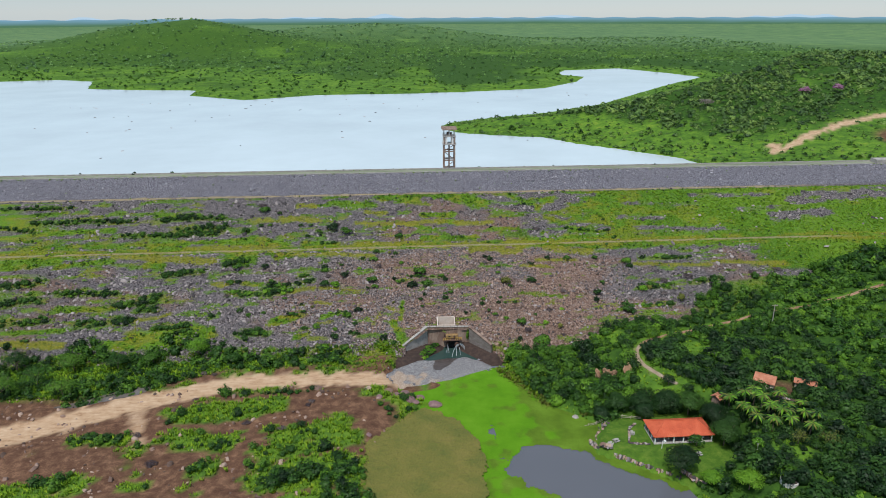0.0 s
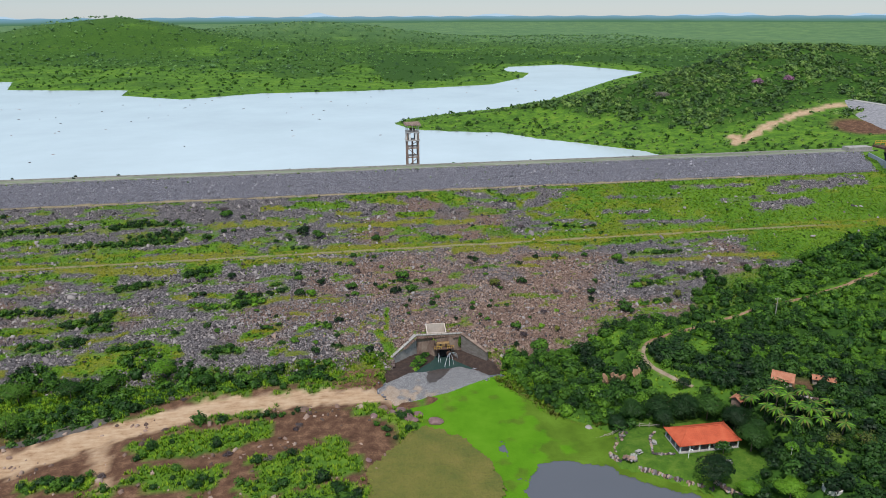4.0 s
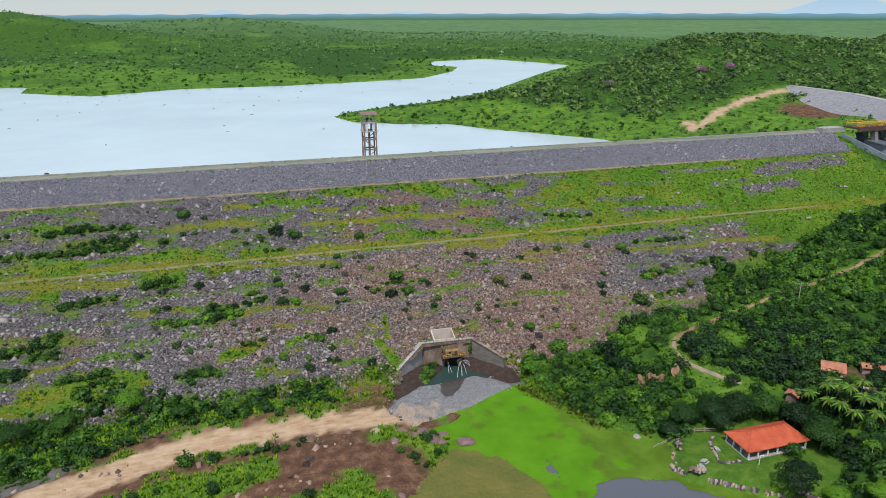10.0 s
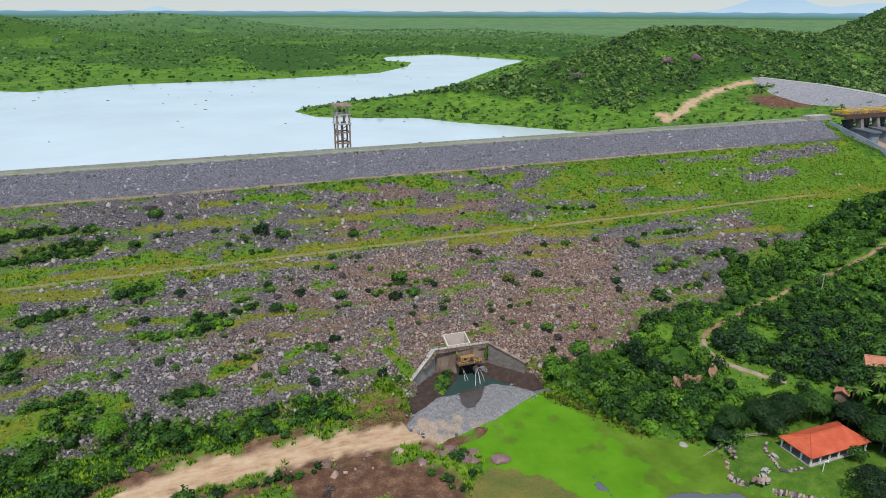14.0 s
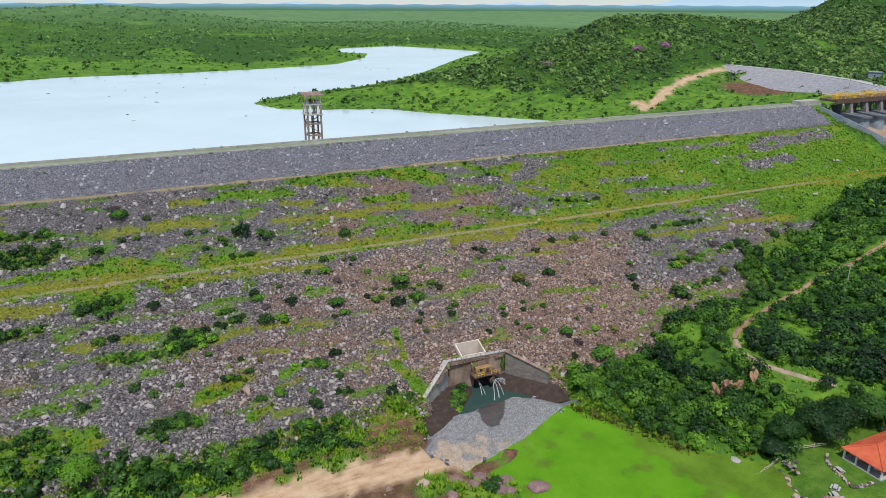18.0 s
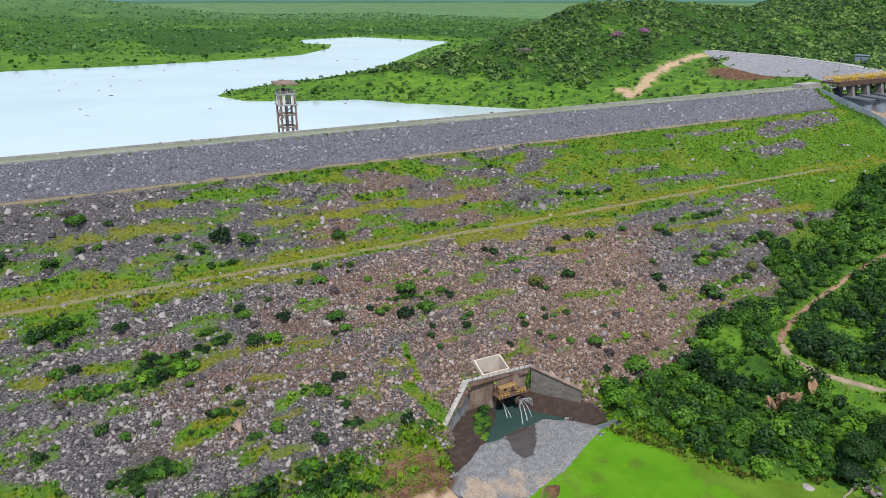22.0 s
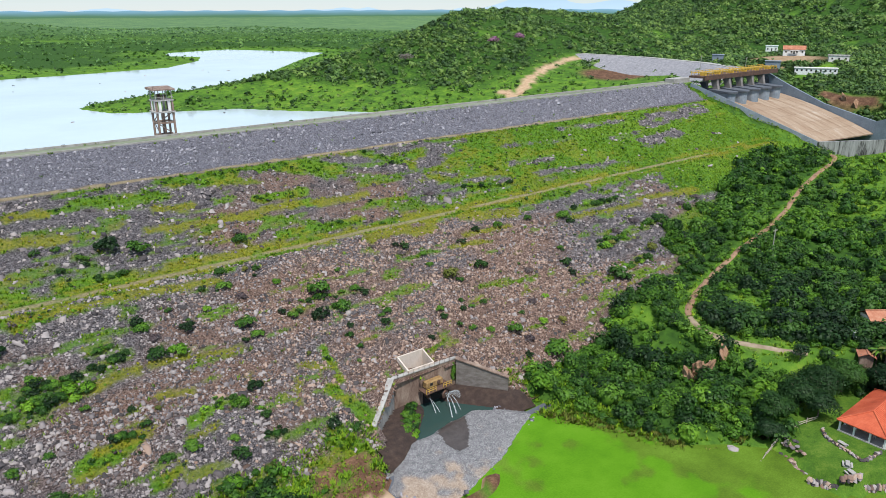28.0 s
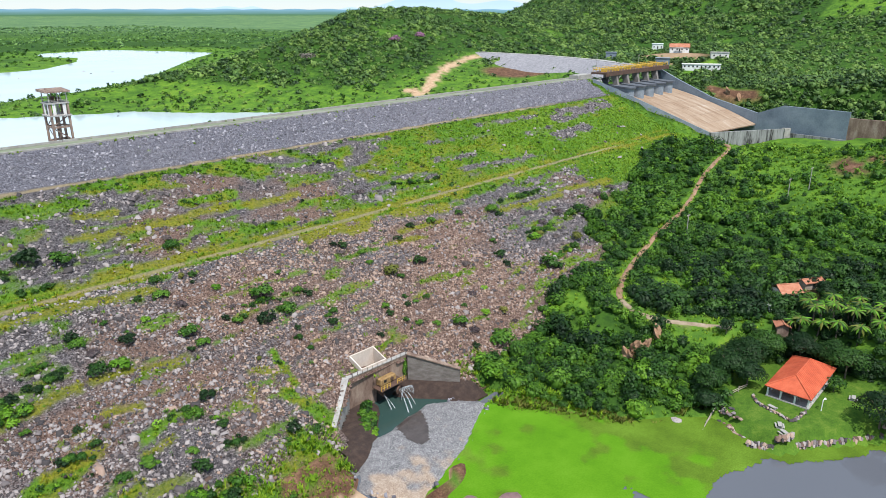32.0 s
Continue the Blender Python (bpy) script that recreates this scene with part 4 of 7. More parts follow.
_mx = node(_t, "ShaderNodeMixShader", Fac=ramp(_t, grain(_t, 3.0, 3.0, (2, 2, 0.4)), [(0.4, (0.05, 0.05, 0.05)), (0.75, (0.75, 0.75, 0.75))]))
_t.links.new(node(_t, "ShaderNodeBsdfTransparent").outputs[0], _mx.inputs[1])
_t.links.new(_p.outputs[0], _mx.inputs[2])
_t.links.new(_mx.outputs[0], _t.nodes["Material Output"].inputs["Surface"])

# ---- crest road
crest = empty("crest_road", label="pale narrow road along the dam crest", category="road", kind="structure")
part("road_surface", box((-460, 238, 100.7, 106.9, 41.2, 41.38)), VERGE, crest)
for k in range(-30, 16):
    x = k * 15.5
    part("kerb", box((x, x + 15.4, 100.2, 100.6, 41.1, 41.72)), CONCRETE, crest)
    part("parapet", box((x, x + 15.4, 107.0, 107.35, 41.1, 42.0)), CONCRETE, crest)

MASONRY = plain("old wet masonry", [(0.08, 0.065, 0.055), (0.17, 0.145, 0.13), (0.28, 0.25, 0.23)], 0.6, 0.85, 0.7, 0.1, 7.0, stretch=(1, 1, 2.2))

# ---- outlet works at the toe
outlet = empty("outlet_works", pose(-9, 0, -8.5), "stained concrete outlet headwall with flared wing walls at the dam toe", "outlet")
shift = Matrix.Translation((9, 0, 8.5))


def opart(name, bm, mat, parent=outlet, label="", bevel=0.0):
    if parent is outlet:
        bmesh.ops.transform(bm, matrix=shift, verts=bm.verts[:])
    else:
        bmesh.ops.transform(bm, matrix=shift, verts=bm.verts[:])
    return part(name, bm, mat, parent, label, bevel)


hw = opart("headwall", wall_between((-17.2, 1.2), (0, 0), 0.9, -10, 0, 0), STAINED, label="rust-streaked concrete headwall", bevel=0.05)
opart("coping", wall_between((-17.4, 1.1), (0.1, -0.1), 1.1, 0.004, 0.2, 0.2), CONCRETE, hw)
for k in range(12):
    x = -16.4 + k * 1.4
    y = 0.9 - (x + 17.2) * 0.07
    opart("rail_post", bar((x, y, 0.2), (x, y, 1.0), 0.05), RUST, hw)
rw = opart("wing_wall", wall_between((0.02, 0), (7.6, -9.9), -0.95, -10, 0.35, -3.1), MASONRY, label="masonry wing wall with a white tide mark", bevel=0.05)
opart("coping", wall_between((-0.1, 0.1), (7.7, -10.0), -1.2, [0.354, -3.096, -3.096, 0.354], 0.6, -2.85), STAINED, rw)
lw = opart("wing_wall", wall_between((-26.9, -6.0), (-17.25, 1.2), 1.1, -10, -4.5, 0.0), CONCRETE, label="pale concrete wing wall, end broken", bevel=0.06)
opart("coping", wall_between((-27.1, -6.3), (-17.2, 1.1), 1.5, [-4.49, 0.01, 0.01, -4.49], -4.2, 0.3), CONCRETE, lw)
TAN_WASH = plain("tan washed concrete", [(0.42, 0.34, 0.285), (0.57, 0.48, 0.415), (0.68, 0.61, 0.55)], 0.5, 0.85, stretch=(1, 1, 0.4))
sh = [(-13.3, 1.3), (-6.0, 0.9), (-6.0, 5.4), (-13.3, 5.6)]
for (a, b, za, zb) in ((0, 1, 0.7, 0.7), (1, 2, 0.7, 2.5), (2, 3, 2.5, 2.5), (3, 0, 2.5, 0.7)):
    opart("shaft_wall", wall_between(sh[a], sh[b], 0.35, -4, za, zb), TAN_WASH, label="white-washed open shaft wall")
opart("shaft_floor", prism(sh, -4.2, -3.6), PALE)
valve = opart("valve_house", box((-10.0, -5.2, -1.3, 0.25, -4.1, -2.7)), plain("faded yellow steel", [(0.1, 0.055, 0.03), (0.3, 0.18, 0.07), (0.46, 0.33, 0.15)], 1.4, 0.7), label="yellow-tan rusting valve housing", bevel=0.08)
opart("hatch", box((-9.0, -8.2, -1.36, -1.304, -3.6, -2.9)), DARK, valve)
opart("wheel", bar((-6.6, -1.55, -3.3), (-6.6, -1.3, -3.3), 0.45, 10), RUST, valve)
opart("platform", box((-11.2, -3.8, -2.9, 0.2, -4.5, -4.28)), RUST)
for x0, x1, z in ((-11.2, -8.4, -4.25), (-6.2, -3.8, -4.25)):
    for k in range(4):
        x = x0 + (x1 - x0) * k / 3
        opart("rail_post", bar((x, -2.8, z), (x, -2.8, z + 1.1), 0.06), YELLOW)
    for h in (0.55, 1.1):
        opart("rail", bar((x0, -2.8, z + h), (x1, -2.8, z + h), 0.05), YELLOW)
# solid near-black block in place of the shaded opening
opart("culvert_mouth", box((-9.6, -4.4, 0.1, 0.75, -9.2, -4.9)), DARK, label="near-black block painted for the shade in the square culvert mouth")
pipe = opart("outlet_pipe", bar((-6.4, 0.3, -5.9), (-5.6, -2.6, -6.3), 0.85, 14), DARK, label="black discharge pipe")
opart("flange", bar((-5.66, -2.4, -6.27), (-5.58, -2.65, -6.31), 1.05, 14), RUST, pipe)
opart("outlet_pipe", bar((-9.2, 0.3, -6.2), (-9.4, -1.6, -6.4), 0.45, 12), RUST)


def jet(p, q, lift, r0, r1, n=7):
    bm = bmesh.new()
    p, q = Vector(p), Vector(q)
    pts = [p.lerp(q, k / n) + Vector((0, 0, 4 * lift * (k / n) * (1 - k / n))) for k in range(n + 1)]
    for k in range(n):
        bar(pts[k], pts[k + 1], r0 + (r1 - r0) * k / n, 7, r0 + (r1 - r0) * (k + 1) / n, bm)
    return bm


for p, q, lift, a, b in (((-5.6, -2.6, -6.2), (-8.2, -8.4, -8.8), 0.9, 0.06, 0.2), ((-5.6, -2.6, -6.1), (-6.3, -7.6, -8.8), 1.2, 0.07, 0.24),
                         ((-5.5, -2.6, -6.1), (-4.6, -7.0, -8.8), 1.3, 0.06, 0.15), ((-9.4, -1.6, -6.4), (-9.9, -4.6, -8.8), 0.3, 0.07, 0.18),
                         ((-9.4, -1.6, -6.4), (-9.0, -4.9, -8.8), 0.35, 0.06, 0.14)):
    j = opart("water_jet", jet(p, q, lift, 0.6 * a, 0.75 * b), FOAM, label="white falling jet of water")
rng = np.random.default_rng(3)
bm = bmesh.new()
for k in range(26):
    a = math.pi * (k / 25 * 1.1 - 0.05)
    bar((-4.7, -2.7, -6.0), (-4.7 + 2.0 * math.cos(a), -4.6 - 0.4 * math.sin(a), -7.2 + 2.6 * math.sin(a)), 0.02, 4, 0.05, bm)
opart("spray", bm, FOAM, label="fan of fine spray")
flat_water("stilling_pool", [(-24, -4.5), (-17.4, 0.9), (0, -0.1), (5, -8.5), (4, -11.5), (-8, -12), (-16, -12), (-22, -9)], -8.7, POOL_WATER,
           "green stilling pool under the outlet", "pool")

# wet soil, its colour lowered further for the shadows on the banks
SOIL = plain("wet brown soil with painted shade", [(0.018, 0.011, 0.009), (0.045, 0.026, 0.02), (0.085, 0.055, 0.04)], 0.7, 0.9, 0.8, 0.2)
put("soil_bank", sheet("soil_bank", steps((-31, 13, 0.7)), steps((-18, 1, 0.7)), lambda x, y: -9.4 + 3.0 * smooth((6.8 - along(x, y, [(0, 0), (7.6, -9.9)])[0]) / 4.6) + 2.4 * smooth((8.4 - along(x, y, [(-17.2, 1.2), (-28, -9)])[0]) / 5) + 0.4 * (fbm(x, y, 59) - 0.5), SOIL,
    keep=lambda X, Y, Z: (outside(X, Y, OUTLET) < -0.5) | ((outside(X, Y, OUTLET) < 2) & (Y < -7) & (X < 0))), label="dark brown soil banks beside the stilling pool", category="bank", kind="structure")

# ---- gravel apron
def apron_z(x, y):
    d = outside(x, y, APRON)
    return -8.2 - 0.1 * smooth((y + 14) / 4) + (fbm(x / 3, y / 3, 61) - 0.5) * 0.35 - np.maximum(d + 1.5, 0) * 0.35


put("apron", sheet("apron", steps((-38, 13, 0.6)), steps((-36, -5, 0.6)), apron_z, GRAVEL, {"sand": lambda x, y, z: 0.6 * smooth((fbm(x / 3, y / 3, 62) - 0.72 + 0.5 * smooth((-17 - y) / 8) * smooth((-12 - x) / 10)) / 0.2)}, ragged=0.5, keep=lambda X, Y, Z: outside(X, Y, APRON) < 1.5),
    label="grey crushed gravel apron between pool and pond", category="gravel", kind="structure")
wetp = [(-13.7, -10.0), (-6.1, -9.8), (-9.0, -14.5), (-13.4, -19.6), (-15.6, -18.8), (-15.6, -14.1)]
put("wet_patch", sheet("wet_patch", steps((-18, -4, 0.4)), steps((-20, -8, 0.4)), lambda x, y: apron_z(x, y) + 0.07, WET,
                       keep=lambda X, Y, Z: outside(X, Y, wetp) < (fbm(X, Y, 63) - 0.5) * 1.2), label="dark wet streak on the gravel", category="wet gravel", kind="structure")

# ---- duckweed, reeds
OPEN = [(1, -80), (5, -75), (9, -68.5), (16.5, -69.6), (23, -72), (29.5, -74.6), (33.5, -81), (42, -86.5), (49, -92), (70, -100), (70, -130), (4, -130), (14, -94), (6, -88)]
BROWN = [(-22, -47), (-16, -49), (-11, -53), (-6, -62), (-3.5, -72), (-5, -90), (-10, -110), (-40, -110), (-40, -66), (-30, -54)]


def weed_keep(X, Y, Z):
    n = (fbm(X / 4, Y / 4, 65) - 0.5) * 5
    holes = np.minimum(np.hypot(X - 0.5, (Y + 61) * 0.45), np.hypot((X - 2.5), Y + 76) * 0.9) + (fbm(X / 1.2, Y / 1.2, 66) - 0.5) * 5
    return (outside(X, Y, OPEN) > n) & (outside(X, Y, POND) < 1.5) & (holes > 1.1)


put("duckweed", sheet("duckweed", steps((-40, 66, 0.5)), steps((-125, -18, 0.5)), lambda x, y: POND_Z + 0.05 + 0.03 * fbm(x, y, 67), WEED, {"olive": lambda x, y, z: smooth((fbm(x / 5, y / 5, 64) - 0.62 + 0.36 * smooth((x - 8) / 12) + 0.12 * smooth((-60 - y) / 10)) / 0.16) * 0.9}, keep=weed_keep, ragged=0.7),
    label="bright green duckweed covering the pond", category="duckweed", kind="stuff")
put("reed_bed", sheet("reed_bed", steps((-42, 4, 0.45)), steps((-112, -44, 0.45)), lambda x, y: POND_Z + 0.35 + 0.5 * fbm(x / 0.7, y / 0.7, 68, 2), REED, ragged=0.5,
                      keep=lambda X, Y, Z: outside(X, Y, BROWN) < (fbm(X / 3, Y / 3, 69) - 0.5) * 5), label="flat bed of yellow-brown reeds", category="reeds", kind="stuff")

# ---- intake tower
tower = empty("intake_tower", pose(8.7, 224.4, 5) @ Matrix.Diagonal((0.7, 0.7, 0.98, 1)), "weathered concrete intake tower on four legs in the lake", "tower")
legs = [(-5.2, -5.2), (5.2, -5.2), (5.2, 5.2), (-5.2, 5.2)]
for x, y in legs:
    part("leg", box((x - 0.6, x + 0.6, y - 0.6, y + 0.6, -6, 34.2)), STAINED, tower)
for z in (3, 11.2, 17.6, 23.8):
    for (ax, ay), (bx, by) in zip(legs, legs[1:] + legs[:1]):
        if ay == by:
            part("beam", box((min(ax, bx) + 0.6, max(ax, bx) - 0.6, ay - 0.35, ay + 0.35, z, z + 0.9)), STAINED, tower)
        else:
            part("beam", box((ax - 0.35, ax + 0.35, min(ay, by) + 0.6, max(ay, by) - 0.6, z, z + 0.9)), STAINED, tower)
for z0, z1, s in ((12.1, 17.6, 1), (18.5, 23.8, -1), (24.7, 29.0, 1)):
    part("brace", bar((-4.8 * s, -4.6, z0), (4.8 * s, -4.6, z1), 0.28, 6), STAINED, tower)
    part("brace", bar((-4.6, 4.8 * s, z0), (-4.6, -4.8 * s, z1), 0.28, 6), STAINED, tower)
part("gate_guide", box((-0.6, 0.6, -1.6, -0.4, -6, 29)), STAINED, tower)
part("gate_guide", box((-0.6, 0.6, 1.4, 2.6, -6, 29)), STAINED, tower)
part("lower_deck", box((-6.6, 6.6, -6.6, 6.6, 29.0, 29.6)), CONCRETE, tower)
part("upper_deck", box((-6.2, 6.2, -6.2, 6.2, 34.4, 35.0)), CONCRETE, tower)
for x, y in legs:
    sx = 1 if x > 0 else -1
    sy = 1 if y > 0 else -1
    part("panel", box((x - sx * 2.2 - 0.9, x - sx * 2.2 + 0.9, y + sy * 0.1, y + sy * 0.5, 29.6, 34.4)), PALE, tower, "white plastered panel")
    part("panel", box((x + sx * 0.1, x + sx * 0.5, y - sy * 2.2 - 0.9, y - sy * 2.2 + 0.9, 29.6, 34.4)), PALE, tower, "white plastered panel")
    part("post", box((x - 0.25, x + 0.25, y - 0.25, y + 0.25, 35.0, 39.4)), CONCRETE, tower)
part("post", box((-0.25, 0.25, -5.4, -4.9, 35.0, 39.4)), CONCRETE, tower)
part("post", box((-0.25, 0.25, 4.9, 5.4, 35.0, 39.4)), CONCRETE, tower)
part("hoist", box((-2.4, -0.4, -1.2, 1.2, 35, 37.4)), RUST, tower)
part("hoist", box((0.8, 2.6, -1.2, 1.2, 35, 37.0)), RUST, tower)
part("roof", prism([(-7.4, -7.2), (7.4, -7.2), (7.4, 7.2), (-7.4, 7.2)], [39.3, 39.3, 39.5, 39.5], [39.9, 39.9, 40.6, 40.6]), STAINED, tower, "weathered flat sheet roof")
for zr in (35.6, 36.2):
    for (ax, ay), (bx, by) in zip(legs, legs[1:] + legs[:1]):
        part("railing", bar((ax * 1.15, ay * 1.15, zr), (bx * 1.15, by * 1.15, zr), 0.07, 5), CONCRETE, tower)
part("mast", bar((-6.6, -6.6, 39.9), (-6.6, -6.6, 41.6), 0.1, 5), RUST, tower)

# ---- spillway
spill = empty("spillway", pose(285, 90, 30), "concrete gated spillway with piers and a tan stained chute", "spillway")
sshift = Matrix.Translation((-285, -90, -30))


def spart(name, bm, mat, parent=spill, label="", bevel=0.0):
    bmesh.ops.transform(bm, matrix=sshift, verts=bm.verts[:])
    return part(name, bm, mat, parent, label, bevel)


def chute_point(u, v):
    """u across, v down the chute."""
    ax, ay = 247 + (271.6 - 247) * v, 88 + (42 - 88) * v
    bx, by = 321 + (321.3 - 321) * v, 88 + (35 - 88) * v
    z = 31 - 17 * (0.35 * v * v + 0.65 * v)
    return (ax + (bx - ax) * u, ay + (by - ay) * u, z)


NU, NV = 7, 6
for i in range(NU):
    for j in range(NV):
        bm = bmesh.new()
        e = 0.0012
        c = [chute_point(u, v) for u, v in ((i / NU + e, (j + 1) / NV - e), ((i + 1) / NU - e, (j + 1) / NV - e), ((i + 1) / NU - e, j / NV + e), (i / NU + e, j / NV + e))]
        hi = [bm.verts.new(p) for p in c]
        lo = [bm.verts.new((p[0], p[1], p[2] - 0.6)) for p in c]
        bm.faces.new(hi), bm.faces.new(lo[::-1])
        for k in range(4):
            bm.faces.new((lo[k], lo[(k + 1) % 4], hi[(k + 1) % 4], hi[k]))
        spart("chute_slab", bm, CHUTE_FLOOR)
bm = bmesh.new()
vs = [bm.verts.new((p[0], p[1], p[2] - 0.25)) for p in (chute_point(0, 1), chute_point(1, 1), chute_point(1, 0), chute_point(0, 0))]
bm.faces.new(vs)
spart("chute_bed", bm, RUST)
part("approach_slab", box((-54, -40, 11, 16.5, 11.2, 13.4)), CONCRETE, spill)
part("sill", box((-38, 36.5, -2.2, 12, -8, 1.0)), PIER, spill)
spart("side_wall", wall_between((240.2, 97), (247.2, 86), -1.2, 24, 41.3, 36.1), BLUE_WALL, label="pale blue-grey side wall")
spart("side_wall", wall_between((247.2, 86), (258.2, 68), -1.1, 18, 36.1, 27.0), PIER)
spart("side_wall", wall_between((258.2, 68), (271.6, 41.9), -1.0, 8, 27.0, 14.6), PIER)
spart("side_wall", wall_between((321.6, 35), (321.6, 63), -1.4, 8, 20.4, 27.2), BLUE_WALL)
spart("side_wall", wall_between((321.6, 63), (321.6, 86), -1.4, 15, 27.2, 36.6), BLUE_WALL)
spart("side_wall", wall_between((321.6, 86), (321.6, 101), -1.4, 22, 36.6, 43.5), BLUE_WALL)
spart("basin_wall", wall_between((321.7, -13), (321.7, 21.7), -1.6, 3, 25.2, 25.6), BLUE_WALL, label="tall blue-grey basin wall")
spart("basin_wall", wall_between((321.7, 21.7), (321.7, 34.98), -1.6, 3, 25.6, 20.4), BLUE_WALL)
spart("basin_wall", wall_between((323, -60), (321.8, -13.02), -1.6, 3, 22, 22), STAINED, label="brown stained basin wall")
spart("basin_wall", wall_between((271.8, 41.8), (316, 17.4), -1.2, -2, 14.4, 14.0), DRIPPED, label="grey streaked near basin wall")
spart("buttress", wall_between((315, 18.2), (318.4, 16.2), -2.2, -2, 14.3, 14.2), CONCRETE)
spart("basin_wall", wall_between((318.4, 16.2), (320.5, -40), -1.0, -2, 11.5, 10), DRIPPED)
CAP = plain("dark weathered concrete", [(0.05, 0.055, 0.07), (0.09, 0.1, 0.12), (0.15, 0.16, 0.19)], 0.3, 0.85)
WEB = plain("brown-grey concrete", [(0.12, 0.1, 0.09), (0.2, 0.18, 0.17), (0.3, 0.28, 0.27)], 0.3, 0.85)


def profile_x(yz, x0, x1):
    """A plate with an outline in y and z, thick along x."""
    bm = bmesh.new()
    a = [bm.verts.new((x0, y, z)) for y, z in yz]
    b = [bm.verts.new((x1, y, z)) for y, z in yz]
    bm.faces.new(a), bm.faces.new(b[::-1])
    for k in range(len(yz)):
        bm.faces.new((a[k - 1], a[k], b[k], b[k - 1]))
    bmesh.ops.recalc_face_normals(bm, faces=bm.faces[:])
    return bm


for px in (258, 270, 282, 294, 306):
    arc = [radians(180 * k / 10) for k in range(11)]
    nose = lambda r: [(px + r * math.cos(a), 84.5 - r * math.sin(a)) for a in arc]
    pier = spart("pier", prism([(px + 3.0, 102)] + nose(3.0) + [(px - 3.0, 102)], 21, 35.8), PIER)
    cap_line = [(px + 3.9, 97)] + nose(3.9) + [(px - 3.9, 97)]
    spart("cap", prism(cap_line, [35.804] * len(cap_line), [36.6 if y < 90 else 37.4 for _, y in cap_line]), CAP, pier, "dark sloping pier cap")
    spart("column", profile_x([(91.0, 37.0), (94.0, 37.2), (96.5, 43.4), (92.6, 43.4), (92.0, 40.5)], px - 1.0, px + 1.0), WEB, pier, "brown-grey slanted bridge column")
    spart("column", box((px - 1.2, px + 1.2, 98.2, 100.5, 33.6, 43.4)), WEB, pier)
for gx0 in (249, 261.9, 273.9, 285.9, 297.9, 309.9):
    gx1 = 320.4 if gx0 > 308 else gx0 + (5.1 if gx0 < 250 else 4.2)
    bm = bmesh.new()
    rows = []
    for k in range(7):
        a = radians(-25 + 70 * k / 6)
        rows.append([bm.verts.new((x, 102.5 - 7 * math.cos(a), 36 + 7 * math.sin(a))) for x in (gx0, gx1)])
    for r0, r1 in zip(rows, rows[1:]):
        bm.faces.new((r0[0], r0[1], r1[1], r1[0]))
    bmesh.ops.solidify(bm, geom=bm.faces[:], thickness=0.3)
    spart("radial_gate", bm, CAP, label="dark blue-grey radial gate")
deck = spart("deck", box((245, 321.4, 92.5, 101.5, 43.4, 44.4)), RUST, label="dark service bridge deck")
spart("girder", box((245, 321.4, 91.9, 92.49, 42.4, 44.7)), RUST, deck, "dark brown bridge girder")
spart("gantry_beam", box((245.5, 320.8, 93.1, 93.7, 45.6, 46.1)), YELLOW, label="yellow gantry rail")
spart("gantry_beam", box((245.5, 320.8, 99.6, 100.2, 45.6, 46.1)), YELLOW)
for k in range(23):
    x = 246 + k * 3.39
    spart("rail_post", box((x - 0.12, x + 0.12, 92.7, 92.94, 44.4, 46.6)), YELLOW)
    spart("rail_post", box((x - 0.12, x + 0.12, 100.8, 101.04, 44.4, 46.6)), YELLOW)
    if k % 4 == 1:
        spart("hoist_box", box((x, x + 1.8, 95, 98, 44.4, 46.2)), YELLOW, label="yellow hoist housing")
spart("rail", bar((245.5, 92.8, 46.6), (320.8, 92.8, 46.6), 0.12), YELLOW)
spart("rail", bar((245.5, 100.9, 46.6), (320.8, 100.9, 46.6), 0.12), YELLOW)
spart("outrigger", bar((320.6, 96, 46.4), (326, 96, 43.4), 0.3), RUST)

# ---- side dyke and bank
DYKE = [(391, 305), (391, 236), (372, 172), (352, 138)]
dyke = put("side_dyke", sheet("side_dyke", steps((315, 430, 1.5)), steps((130, 320, 2)),
           lambda x, y: 41.5 - np.maximum(along(x, y, DYKE)[0] - 6, 0) * 0.45 + (fbm(x / 3, y / 3, 71) - 0.5) * 0.5,
           plain("dyke riprap", [(0.16, 0.15, 0.17), (0.27, 0.26, 0.28), (0.38, 0.37, 0.38)], 0.5, 0.9, 0.8, 0.3),
           keep=lambda X, Y, Z: Z > ground_z(X, Y) - 1), label="grey riprap side dyke beside the spillway", category="dyke", kind="structure")
for (ax, ay), (bx, by) in zip(DYKE, DYKE[1:]):
    part("bank_road", wall_between((ax + 3, ay), (bx + 3, by), -6, 41.2, 41.8, 41.8), ROAD, dyke)


# ---- house by the pond
def hip_roof(x0, x1, y0, y1, z, rise, hip0, hip1, thick=0.18):
    """Four slopes over a rectangle; hip0 and hip1: how far the ridge stops short of the ends."""
    bm = bmesh.new()
    ym = (y0 + y1) / 2
    lo = [(x0, y0, z), (x1, y0, z), (x1, y1, z), (x0, y1, z)]
    a, b = (x0 + hip0, ym, z + rise), (x1 - hip1, ym, z + rise)
    for d in (0, -thick):
        v = [bm.verts.new((x, y, h + d)) for x, y, h in lo + [a, b]]
        for f in ((0, 1, 5, 4), (1, 2, 5), (2, 3, 4, 5), (3, 0, 4)):
            bm.faces.new([v[i] for i in (f if d == 0 else f[::-1])])
        if d == 0:
            top = v
        else:
            for i in range(4):
                bm.faces.new((top[i], v[i], v[(i + 1) % 4], top[(i + 1) % 4]))
    return bm


